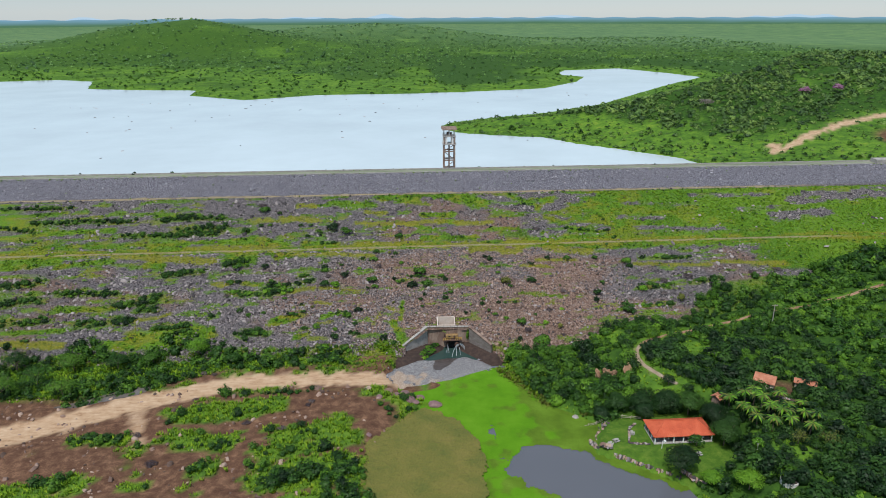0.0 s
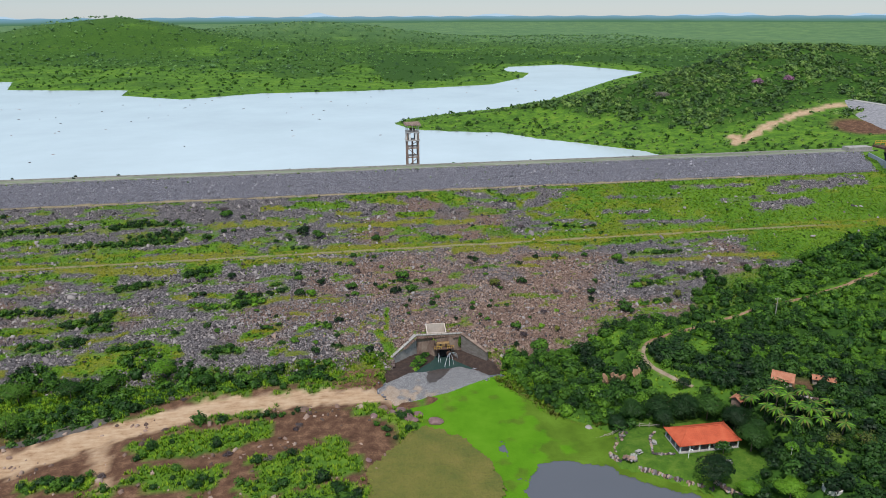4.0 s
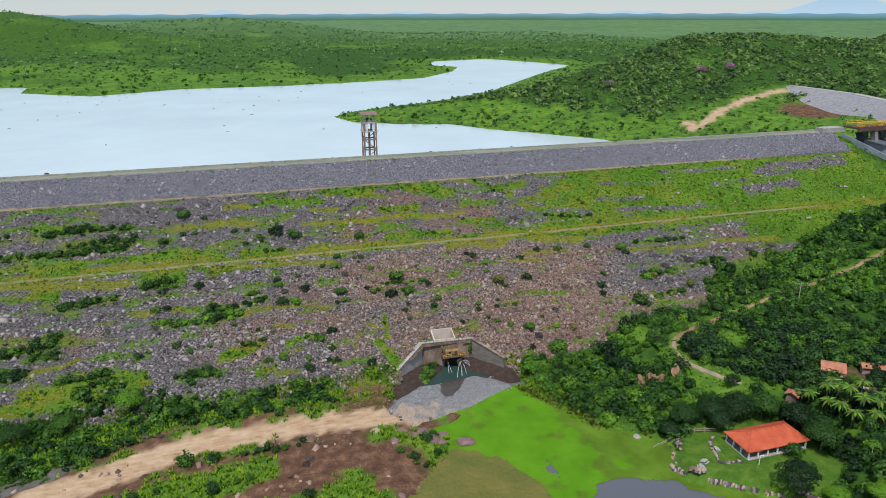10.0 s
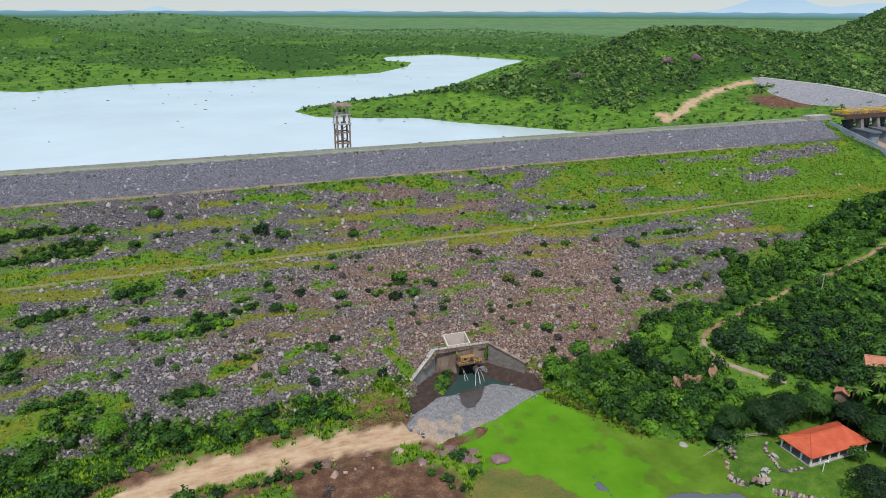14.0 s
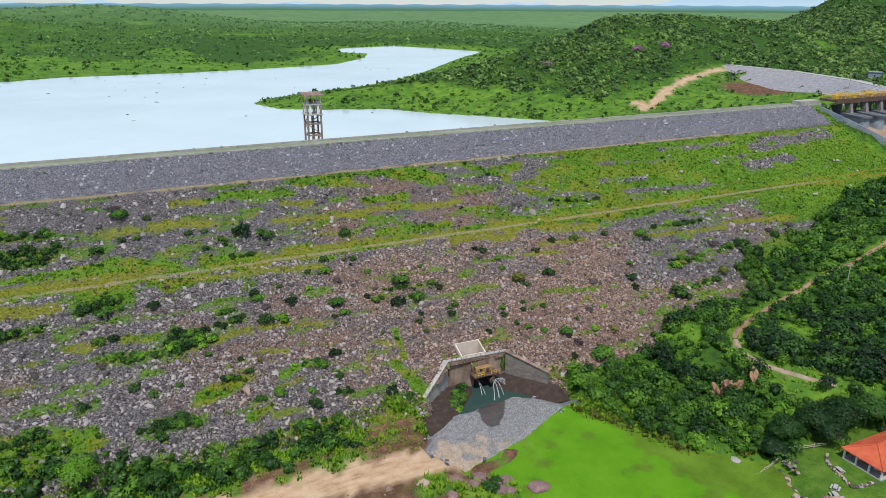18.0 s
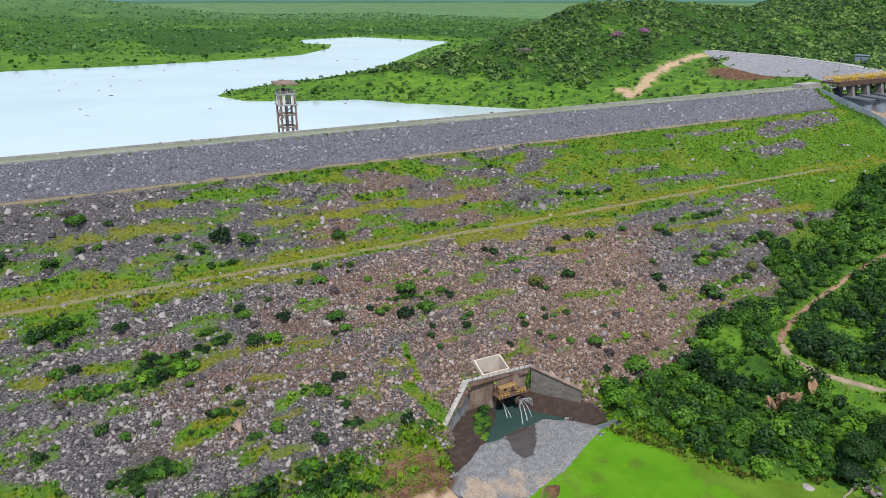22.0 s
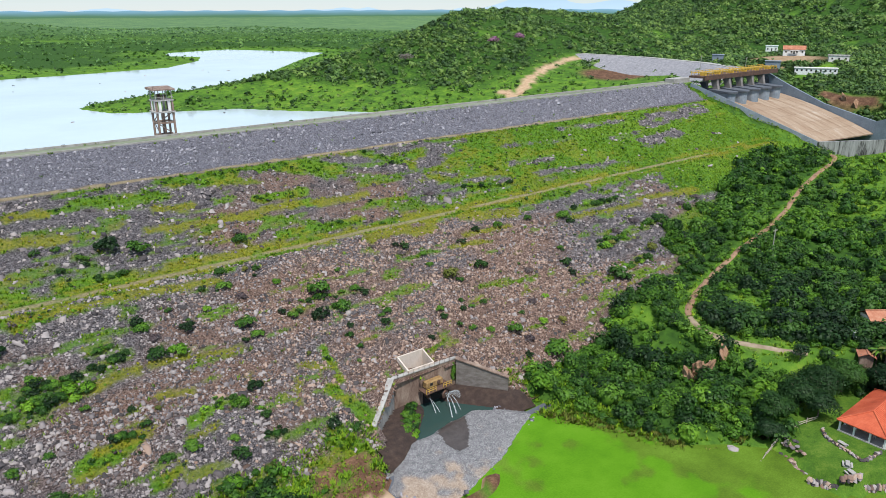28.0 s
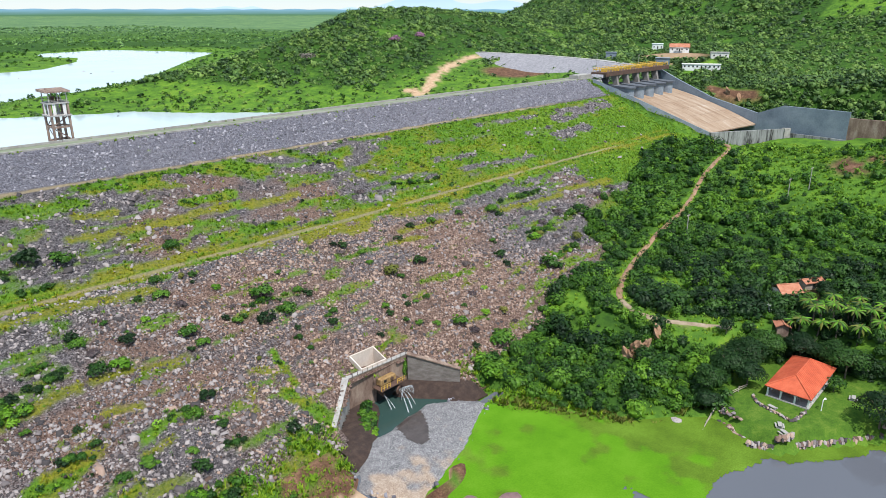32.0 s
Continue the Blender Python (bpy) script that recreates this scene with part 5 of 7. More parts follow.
house = empty("veranda_house", pose(57.8, -70.9, -5.9), "open-sided lake house under a red clay tile hip roof", "house")
roof = part("roof", hip_roof(-9.6, 9.6, -4.9, 4.9, 2.75, 2.5, 4.6, 4.2), TILE, house, "bright red clay tile hip roof")
for p, q in (((-5.0, 0, 5.27), (5.4, 0, 5.27)), ((-9.6, -4.9, 2.8), (-5.0, 0, 5.27)), ((-9.6, 4.9, 2.8), (-5.0, 0, 5.27)), ((9.6, -4.9, 2.8), (5.4, 0, 5.27)), ((9.6, 4.9, 2.8), (5.4, 0, 5.27))):
    part("ridge_tiles", bar(p, q, 0.16, 7), TILE, roof)
for k in range(32):
    x = -9.3 + k * 0.6
    for s in (-1, 1):
        hx = min(1.0, (9.6 - abs(x)) / 4.6)
        part("tile_course", bar((x, s * 4.88, 2.79), (x, s * (4.88 - 4.88 * hx) + 0.001, 2.79 + 2.5 * hx), 0.055, 4), TILE, roof)
part("plinth", box((-9.2, 9.2, -4.6, 4.6, -0.6, 0.28)), CONCRETE, house, "low tiled veranda floor", 0.03)
for x in (-8.9, -6.0, -3.0, 0, 3.0, 6.0, 8.9):
    for y in (-4.3, 4.3):
        part("column", box((x - 0.17, x + 0.17, y - 0.17, y + 0.17, 0.28, 2.68)), WHITE, house)
for y in (-1.5, 1.5):
    part("column", box((-9.07, -8.73, y - 0.17, y + 0.17, 0.28, 2.68)), WHITE, house)
part("eave_beam", box((-9.1, 9.1, -4.42, -4.18, 2.42, 2.62)), TIMBER, house)
part("eave_beam", box((-9.1, -8.86, -4.1, 4.1, 2.42, 2.62)), TIMBER, house)
part("inner_wall", box((-4.5, 8.4, -1.2, -1.0, 0.28, 2.68)), PLASTER, house)
part("inner_wall", box((-4.5, -4.3, -1.0, 3.9, 0.28, 2.68)), PLASTER, house)
part("inner_wall", box((-4.5, 8.4, 3.7, 3.9, 0.28, 2.68)), PLASTER, house)
part("door", box((-1.6, -0.7, -1.24, -1.204, 0.28, 2.35)), DARK, house)
part("window", box((2.4, 3.8, -1.24, -1.204, 1.2, 2.2)), DARK, house)
part("window", box((5.4, 6.8, -1.24, -1.204, 1.2, 2.2)), DARK, house)


def seat(x, y, rot):
    t = empty("plastic_chair", pose(x, y, -5.62, 0, 0, rot), "white plastic chair on the veranda", "chair", "veranda chairs")
    part("seat", box((-0.24, 0.24, -0.24, 0.24, 0.4, 0.45)), WHITE, t)
    part("backrest", box((-0.24, 0.24, 0.2, 0.25, 0.45, 0.9)), WHITE, t)
    for a in (-0.2, 0.2):
        for b in (-0.2, 0.2):
            part("leg", box((a - 0.025, a + 0.025, b - 0.025, b + 0.025, 0, 0.4)), WHITE, t)


for x, y, r in ((51.0, -72.6, 20), (52.4, -70.4, 200), (54.0, -73.6, 90), (51.2, -68.8, 140), (60.0, -74.2, 10)):
    seat(x, y, r)


def stones_wall(name, pts, h, w, label):
    """A low dry wall: one stone after the other along a line."""
    t = empty(name, pose(pts[0][0], pts[0][1], float(surface_z(*[np.array(v) for v in pts[0]]))), label, "stone wall")
    r = np.random.default_rng(len(pts) + int(abs(pts[0][0]) * 10))
    shapes = []
    for k in range(5):
        v, f = stone_shape(r)
        shapes.append(mesh_from("stone", v, f, RUSTY_ROCK if k % 2 else ROCK))
    inv = Matrix.Translation(t.matrix_basis.translation).inverted()
    for (ax, ay), (bx, by) in zip(pts, pts[1:]):
        n = max(1, int(math.hypot(bx - ax, by - ay) / (w * 0.8)))
        for i in range(n):
            f = (i + 0.5) / n
            x, y = ax + (bx - ax) * f + r.uniform(-0.1, 0.1), ay + (by - ay) * f + r.uniform(-0.1, 0.1)
            z = max(float(ground_z(np.array(x), np.array(y))), POND_Z)
            for lay in range(2):
                put("stone", shapes[r.integers(0, 5)], t, inv @ pose(x + r.uniform(-0.1, 0.1), y + r.uniform(-0.1, 0.1), z + h * (0.3 + 0.5 * lay), 0, 0, r.uniform(0, 360)) @ Matrix.Diagonal((w * r.uniform(1.0, 1.35), w * r.uniform(0.9, 1.2), h * r.uniform(0.55, 0.75), 1)))
    return t


stones_wall("stone_wall", [(30.4, -69.2), (31.5, -71.4), (32.2, -73.9), (35.8, -76.8), (43.5, -82.9), (52.2, -89.8), (57, -94)], 1.15, 0.7, "long low dry-stone wall between lawn and pond")
stones_wall("terrace_wall", [(46.5, -64.3), (44.1, -65.9), (42.8, -69.4), (41.2, -74.3), (44.2, -75.0), (47.2, -75.3)], 0.5, 0.55, "low stone edging of the veranda terrace")
stones_wall("retaining_wall", [(82, -57), (87, -60), (93, -64), (98, -67)], 1.0, 0.7, "grey retaining wall below the small houses")


def fence(pts, label):
    t = empty("rail_fence", pose(pts[0][0], pts[0][1], float(ground_z(np.array(pts[0][0]), np.array(pts[0][1])))), label, "fence")
    o = t.matrix_basis.translation
    for (ax, ay), (bx, by) in zip(pts, pts[1:]):
        za, zb = float(ground_z(np.array(ax), np.array(ay))), float(ground_z(np.array(bx), np.array(by)))
        a, b = Vector((ax, ay, za)) - o, Vector((bx, by, zb)) - o
        part("post", bar(a, a + Vector((0.05, 0, 1.5)), 0.11, 6), TIMBER, t)
        part("rail", bar(a + Vector((0, 0, 1.15)), b + Vector((0, 0, 1.0)), 0.09, 6), TIMBER, t)
        part("rail", bar(a + Vector((0, 0, 0.55)), b + Vector((0, 0, 0.6)), 0.08, 6), TIMBER, t)


fence([(30.0, -60.0), (32.6, -59.6), (35.2, -59.4), (37.8, -59.6), (40.4, -60.2), (43.2, -60.6), (46, -61.2), (49, -62)], "leaning grey wooden rail fence above the pond")


def picnic_table(x, y, rot):
    t = empty("picnic_table", pose(x, y, float(ground_z(np.array(x), np.array(y))), 0, 0, rot), "weathered concrete picnic table on the lawn", "table", "lawn tables")
    part("tabletop", box((-0.9, 0.9, -0.4, 0.4, 0.7, 0.78)), CONCRETE, t)
    for s in (-1, 1):
        part("bench", box((-0.9, 0.9, s * 0.75 - 0.16, s * 0.75 + 0.16, 0.4, 0.48)), CONCRETE, t)
        part("leg", box((s * 0.6 - 0.1, s * 0.6 + 0.1, -0.7, 0.7, 0.0, 0.4)), CONCRETE, t)
        part("leg", box((s * 0.6 - 0.1, s * 0.6 + 0.1, -0.12, 0.12, 0.4, 0.7)), CONCRETE, t)


for x, y, r in ((37.5, -73, 25), (35.2, -74.6, 60), (43.6, -69.4, 75), (60, -81.6, 10)):
    picnic_table(x, y, r)
pole = empty("lamp_post", pose(50.2, -77.6, -5.9), "short white bent lamp post by the veranda", "lamp")
part("post", bar((0, 0, 0), (0.1, 0, 2.6), 0.11, 8), WHITE, pole)
part("arm", bar((0.1, 0, 2.6), (0.8, -0.2, 2.9), 0.09, 8), WHITE, pole)
part("shade", bar((0.8, -0.2, 2.9), (0.9, -0.2, 2.6), 0.16, 8, 0.26), WHITE, pole)
land_tank = float(ground_z(np.array(76.0), np.array(-102.0)))
drum = tagged(part("water_tank", bar((76, -102, land_tank - 0.6), (76, -102, land_tank + 0.7), 2.4, 24), PALE), "round pale concrete tank among trees", "tank")
part("tank_water", bar((76, -102, land_tank + 0.69), (76, -102, land_tank + 0.71), 2.1, 24), WET, drum)


# ---- small farm houses and site buildings
def cottage(name, x, y, z, rot, w, d, h, rise, roof_mat, wall_mat, label, windows=2, category="house"):
    t = empty(name, pose(x, y, z, 0, 0, rot), label, category)
    part("wall", box((-w / 2, w / 2, -d / 2, d / 2, -1.5, h)), wall_mat, t)
    if rise:
        bm = bmesh.new()
        o = 0.5
        for dz in (0, 0.16):
            v = [bm.verts.new(p) for p in ((-w / 2 - o, -d / 2 - o, h - 0.25 + dz), (w / 2 + o, -d / 2 - o, h - 0.25 + dz), (w / 2 + o, 0, h + rise + dz), (-w / 2 - o, 0, h + rise + dz), (w / 2 + o, d / 2 + o, h - 0.25 + dz), (-w / 2 - o, d / 2 + o, h - 0.25 + dz))]
            bm.faces.new((v[0], v[1], v[2], v[3])), bm.faces.new((v[3], v[2], v[4], v[5]))
        rf = part("roof", bm, roof_mat, t)
        part("ridge_tiles", bar((-w / 2 - o, 0, h + rise + 0.16), (w / 2 + o, 0, h + rise + 0.16), 0.18, 6), roof_mat, rf)
        part("gable", prism([(-w / 2, -d / 2), (-w / 2 + 0.2, -d / 2), (-w / 2 + 0.2, d / 2), (-w / 2, d / 2)], h, h + 0.3), wall_mat, t)
    else:
        part("roof", box((-w / 2 - 0.4, w / 2 + 0.4, -d / 2 - 0.4, d / 2 + 0.4, h + 0.004, h + 0.3)), roof_mat, t)
    part("door", box((-0.45, 0.45, -d / 2 - 0.06, -d / 2 - 0.004, 0, 2.1)), DARK, t)
    for k in range(windows):
        wx = -w / 2 + w * (k + 0.5) / windows
        if abs(wx) > 0.9:
            part("window", box((wx - 0.5, wx + 0.5, -d / 2 - 0.06, -d / 2 - 0.004, 1.0, 2.1)), DARK, t)
    return t


def land(x, y):
    return float(ground_z(np.array(float(x)), np.array(float(y))))


cottage("farm_house", 92.8, -55.6, land(92.8, -55.6) + 0.1, -38, 5.8, 4.8, 2.6, 1.5, OLD_TILE, PLASTER, "small farm house with a faded clay tile roof among bushes")
cottage("shed", 105, -58.5, land(105, -58.5), -32, 6, 2.6, 2.3, 0.5, OLD_TILE, TIMBER, "long low lean-to shed with patched rusty tiles", 1, "shed")

cottage("outhouse", 75, -60.5, land(75, -60.5) - 0.7, 30, 3.2, 2.8, 2.2, 0.7, OLD_TILE, STAINED, "tiny tile-roofed outhouse under trees", 1, "shed")
cottage("site_office", 370, 92, land(370, 92) + 0.8, -62, 24, 7, 2.8, 0, PALE, WHITE, "long white single-storey site office", 9, "building")
cottage("site_store", 412, 97, land(412, 97) + 0.8, -62, 12, 8, 3.4, 0, CONCRETE, PALE, "low grey store building", 3, "building")
cottage("pump_house", 362, 116, land(362, 116) + 0.8, -62, 9, 6, 5.0, 0, PIER, BLUE_WALL, "small pale blue pump house", 2, "building")
cottage("guard_house", 398, 176, 41.8, -60, 8, 6, 4.0, 0, PIER, BLUE_WALL, "small grey-blue guard house by the dyke", 1, "building")
cottage("hill_house", 424, 133, land(424, 133) + 1.2, -62, 14, 8, 3.2, 2.2, OLD_TILE, WHITE, "white house with a salmon tile roof on the hillside", 4)
cottage("hill_house", 490, 183, land(490, 183) + 1.2, -60, 9, 7, 4.0, 0, WHITE, WHITE, "white two-storey house on the hillside", 3)
part("carport", box((-3, 3, -9, -5, 2.6, 2.8)), PALE, bpy.data.objects["hill_house"])

car = empty("white_pickup", pose(82.3, -55.2, land(82.3, -55.2), 0, 0, 30), "small white pickup parked by the retaining wall", "car")
part("body", box((-2.1, 2.1, -0.85, 0.85, 0.4, 1.0)), WHITE, car, bevel=0.1)
part("cab", prism([(-0.7, -0.75), (1.0, -0.75), (1.0, 0.75), (-0.7, 0.75)], 1.004, 1.55), WHITE, car, bevel=0.12)
part("windscreen", box((1.0, 1.03, -0.6, 0.6, 1.08, 1.45)), DARK, car)
for x in (-1.35, 1.35):
    for y in (-0.85, 0.85):
        part("wheel", bar((x, y - 0.1, 0.36), (x, y + 0.1, 0.36), 0.36, 12), DARK, car)


def utility_pole(x, y, h, label="grey concrete utility pole with a crossarm"):
    t = empty("utility_pole", pose(x, y, land(x, y)), label, "pole", "utility poles")
    part("pole", bar((0, 0, -0.5), (0, 0, h), 0.2, 6, 0.13), CONCRETE, t)
    part("crossarm", box((-1.1, 1.1, -0.08, 0.08, h - 0.7, h - 0.5)), TIMBER, t)
    for k in (-1, 0, 1):
        part("insulator", bar((k * 0.95, 0, h - 0.5), (k * 0.95, 0, h - 0.25), 0.07, 6), PALE, t)


for x, y, h in ((179, -35, 9), (172, -30, 7), (116, -16, 9), (345, 125, 12), (350, 160, 12)):
    utility_pole(x, y, h)


# ---- trees
def tree(name, x, y, r, h, mat, label, seed, category="tree", leaves=900, leaf=0.45, trunk_mat=BARK, squash=0.75):
    g = np.random.default_rng(seed)
    z = float(surface_z(np.array(float(x)), np.array(float(y))))
    t = empty(name, pose(x, y, z), label, category)
    bm = bar((0, 0, -0.6), (0.15, 0.1, h * 0.4), 0.05 * h * 0.6, 8, 0.03 * h * 0.6)
    part("trunk", bm, trunk_mat, t)
    for k in range(5):
        a = k * 1.256 + g.uniform(-0.3, 0.3)
        e = (math.cos(a) * r * 0.6, math.sin(a) * r * 0.6, h * g.uniform(0.6, 0.8))
        part("limb", bar((0.1, 0.08, h * g.uniform(0.25, 0.42)), e, 0.018 * h, 6, 0.008 * h), trunk_mat, t)
    v, f, soft = leaf_cloud(g, leaves, r, r * g.uniform(0.85, 1.1), h * 0.56 * squash, leaf, 22, h * 0.16)
    put("crown", mesh_from("crown", v, f, mat, False, {"tint": np.full(len(v), g.random())}, soft), t)
    return t


def palm(x, y, h, seed):
    g = np.random.default_rng(seed)
    t = empty("coconut_palm", pose(x, y, land(x, y), 0, 0, g.uniform(0, 360)), "coconut palm with arching yellow-green fronds", "palm", "palm grove")
    part("trunk", bar((0, 0, -0.5), (0.5, 0.2, h), 0.22, 7, 0.14), BARK, t)
    for k in range(18):
        a, droop = k * 2.4, g.uniform(0.5, 1.3)
        bm = bmesh.new()
        last = None
        for i in range(7):
            f = i / 6
            d = Vector((math.cos(a), math.sin(a), 0))
            c = Vector((0.5, 0.2, h)) + d * 2.5 * f + Vector((0, 0, 1.5 * f - droop * 2.3 * f * f))
            s = Vector((-math.sin(a), math.cos(a), 0)) * (0.36 * math.sin(math.pi * (0.12 + 0.85 * f)))
            now = [bm.verts.new(c - s - Vector((0, 0, 0.22))), bm.verts.new(c), bm.verts.new(c + s - Vector((0, 0, 0.22)))]
            if last:
                bm.faces.new((last[0], now[0], now[1], last[1])), bm.faces.new((last[1], now[1], now[2], last[2]))
            last = now
        part("frond", bm, (LEAF_BRIGHT, LEAF_YELLOW, LEAF)[k % 3], t)


MANGO = "broad dark mango tree with a dense rounded crown"
for i, (x, y, r, h) in enumerate(((51.5, -57, 5.0, 8), (58.5, -58, 5.6, 9), (65.5, -60, 5.2, 9), (70.5, -67, 4.8, 9), (69.5, -77.5, 5.2, 9), (73.5, -73, 4.2, 8), (43, -55.5, 4.2, 7), (37.5, -57.5, 2.8, 5), (52, -88.5, 5.6, 8.5), (101, -63.5, 3.0, 5), (50.5, -61.5, 3.6, 7), (73.5, -66, 3.6, 7))):
    tree("mango_tree", x, y, r, h, LEAF_DARK, MANGO, 100 + i, leaves=4200, leaf=0.44)
for i, (x, y, r, h) in enumerate(((58.5, -94, 3.6, 5.5), (66.5, -99.5, 4.2, 6))):
    tree("garden_tree", x, y, r, h, LEAF_BRIGHT, "bright lime-green garden tree on the lawn edge", 130 + i, leaves=3000, leaf=0.34)
for i, (x, y, r, h) in enumerate(((88.2, -59.4, 2.0, 3.4), (91.6, -61.6, 1.8, 3.0), (95.4, -61.0, 1.9, 3.2), (86.4, -56.6, 2.1, 3.6), (99.5, -64.5, 2.2, 3.8))):
    tree("yard_tree", x, y, r, h, LEAF_WOOD, "low leafy tree in front of the farm house", 150 + i, leaves=1100, leaf=0.3)
tree("round_tree", 61.5, -51.5, 2.3, 4.5, LEAF_DARK, "small round dark tree beside the track", 140, leaves=700)
tree("papaya_tree", 61, -77.3, 2.4, 4.6, LEAF, "leafy tree leaning over the house roof", 141, leaves=420, leaf=0.55)
tree("young_tree", 74, -88, 2.0, 4.5, LEAF_BRIGHT, "thin young tree with pale trunk on the lawn", 142, leaves=300, trunk_mat=PALE)
tree("young_tree", 86, -88, 2.8, 5.5, LEAF_YELLOW, "yellowing young tree below the palms", 143, leaves=350)
tree("young_tree", 94, -90, 3.5, 6, LEAF_YELLOW, "sparse tree with yellowing leaves", 144, leaves=350)
for i, (x, y, h) in enumerate(((77, -64, 4.5), (81, -66, 5), (84, -70, 5.5), (84, -74, 5), (86, -78, 5.5), (80, -72, 4.5), (79, -68, 4), (91, -68, 5), (87, -82, 5), (79.5, -77, 5), (83, -67, 5), (86, -73, 4.5), (88, -78, 5), (82, -81, 4.5), (76, -62.5, 3.5), (90, -74, 5), (92, -79, 5), (85, -63.5, 4.5), (91, -85, 5), (95, -73, 4.5), (96, -80, 5))):
    palm(x, y, h, 160 + i)
tree("shrub_column", 22, -19.5, 1.7, 6.5, LEAF, "tall creeper-clad shrub at the dam toe", 170, "shrub", 700, 0.4, squash=1.2)
for i, (x, y, r, h) in enumerate(((-106, -7, 4.6, 8), (-158, -24, 6, 9), (-171, -12, 6, 9), (-146, -32, 5.5, 8), (-134, -13, 4.5, 7), (-150, -13, 5, 8), (-122, -10, 4, 6), (-166, -32, 6, 9), (-92, -12, 3.2, 5), (-78, -13, 3, 4.6))):
    tree("toe_tree", x, y, r, h, LEAF if i else LEAF_BRIGHT, "spreading acacia-like tree at the dam toe" if i == 0 else "leafy tree in the thicket at the dam toe", 180 + i, leaves=2400, leaf=0.36)
PINK = leafage("pink blossom", (0.22, 0.08, 0.16), (0.36, 0.16, 0.28), (0.5, 0.28, 0.42))
DULL = leafage("dull mauve leaves", (0.1, 0.08, 0.08), (0.17, 0.14, 0.13), (0.24, 0.21, 0.18))
for i, (x, y, r, m) in enumerate(((334, 351, 5.5, PINK), (362, 348, 5, PINK), (255, 372, 7, DULL))):
    tree("blossom_tree", x, y, r, 9, m, "tree in pink blossom on the wooded hill" if m is PINK else "dull mauve leafless tree on the wooded hill", 200 + i, leaves=420, leaf=1.1)

# ---- woods in the mass
rng = np.random.default_rng(11)
SIDE = [filled(rng, leaf_cloud(rng, 100, 1, 1, z, 0.3, 13, 0, True), z, 1) for z in (0.7, 0.75, 0.8, 0.85, 0.9, 0.95)]
NEAR = [filled(rng, leaf_cloud(rng, 180, 1, 0.95, z, 0.235, 15, 0, True), z, 1) for z in (0.7, 0.75, 0.8, 0.85, 0.9, 0.95, 1.0)]
MID = [leaf_cloud(rng, 60, 1, rng.uniform(0.8, 1.1), rng.uniform(0.65, 0.9), 0.46, 9, 0, True) for _ in range(7)]
CANOPY = [filled(rng, leaf_cloud(rng, 22, 1, 1, z, 0.5, 9, 0, True), z, 1) for z in (0.62, 0.66, 0.7, 0.74, 0.78, 0.82, 0.86, 0.9)]
FAR = [leaf_cloud(rng, 12, 1, 1, 0.6, 0.85, 6, 0, True) for _ in range(7)]


def sample(n, x0, x1, y0, y1, density):
    x, y = rng.uniform(x0, x1, n), rng.uniform(y0, y1, n)
    keep = rng.random(n) < density(x, y)
    return x[keep], y[keep]


def wood(name, shapes, n, area, density, sizes, mat, label, sink=0.25, flat=(0.8, 1.25)):
    x, y = sample(n, *area, density)
    s = rng.uniform(*sizes, len(x)) * rng.choice([0.5, 0.8, 1.0, 1.45], len(x))
    put(name, spread(name, shapes, on_ground(x, y, 0) - np.outer(s, (0, 0, sink)), s, rng, mat, 0.0, flat), label=label, category="woodland", kind="stuff")


def not_dam(x, y):
    return (dam_z(x, y) < ground_z(x, y) + 0.2) | (y < -12) | (x > 236) | (outside(x, y, WOODY) < 0.5 * vnoise(x / 2, y / 2, 3))


def tone(x, y, k, lo, hi):
    n = fbm(x / 30, y / 30, k)
    return (n >= lo) & (n < hi)


side = lambda x, y: wood_at(x, y) * not_dam(x, y) * (np.hypot(x - 57, y + 71) > 12) * (np.hypot((x - 97) / 1.5, y + 58) > 6) * (np.hypot(x - 82, (y + 70) / 1.6) > 7)
dark_part = lambda x, y: np.maximum(tone(x, y, 82, 0.54, 1), (y < -62) * (x > 66) * (x < 150) * tone(x, y, 83, 0.35, 1))
wood("side_woods", SIDE, 8500, (14, 330, -135, 70), lambda x, y: side(x, y) * (x > 125) * (1 - dark_part(x, y)), (1.3, 2.7), LEAF, "dense green scrub woodland beside the dam")
wood("dark_woods", SIDE, 6500, (14, 330, -135, 70), lambda x, y: side(x, y) * (x > 125) * dark_part(x, y), (1.3, 2.9), LEAF_WOOD, "dense deep green scrub woodland beside the dam")
wood("near_woods", NEAR, 3700, (14, 125, -135, 30), lambda x, y: side(x, y) * (1 - dark_part(x, y)), (1.0, 2.3), LEAF_WOOD, "dense green scrub woodland between dam and pond")
wood("yard_thicket", NEAR, 520, (70, 104, -98, -60), lambda x, y: 0.75 * (np.hypot((x - 57) * 0.9, y + 71) > 13.5) * (np.hypot((x - 97) / 1.5, y + 58) > 6) * (lawn_at(x, y) < 0.3) * (outside(x, y, POND) > 3), (0.7, 1.7), LEAF_DARK, "low dark undergrowth between the palms and the house")
wood("near_dark_woods", NEAR, 3700, (14, 125, -135, 30), lambda x, y: side(x, y) * dark_part(x, y), (1.2, 2.8), LEAF_DARK, "dense dark scrub woodland round the houses")
wood("bright_scrub", MID, 5200, (14, 330, -135, 70), lambda x, y: (0.25 * side(x, y) + 0.25 * not_dam(x, y) * (x > 18) * tone(x, y, 84, 0.48, 1) * (1 - lawn_at(x, y)) * (outside(x, y, POND) > 2) * (sand_at(x, y) < 0.2) * (outside(x, y, CHUTE) > 5) * (np.hypot(x - 57, y + 71) > 13)),
     (0.7, 1.7), LEAF_SPRING, "bright green low scrub")
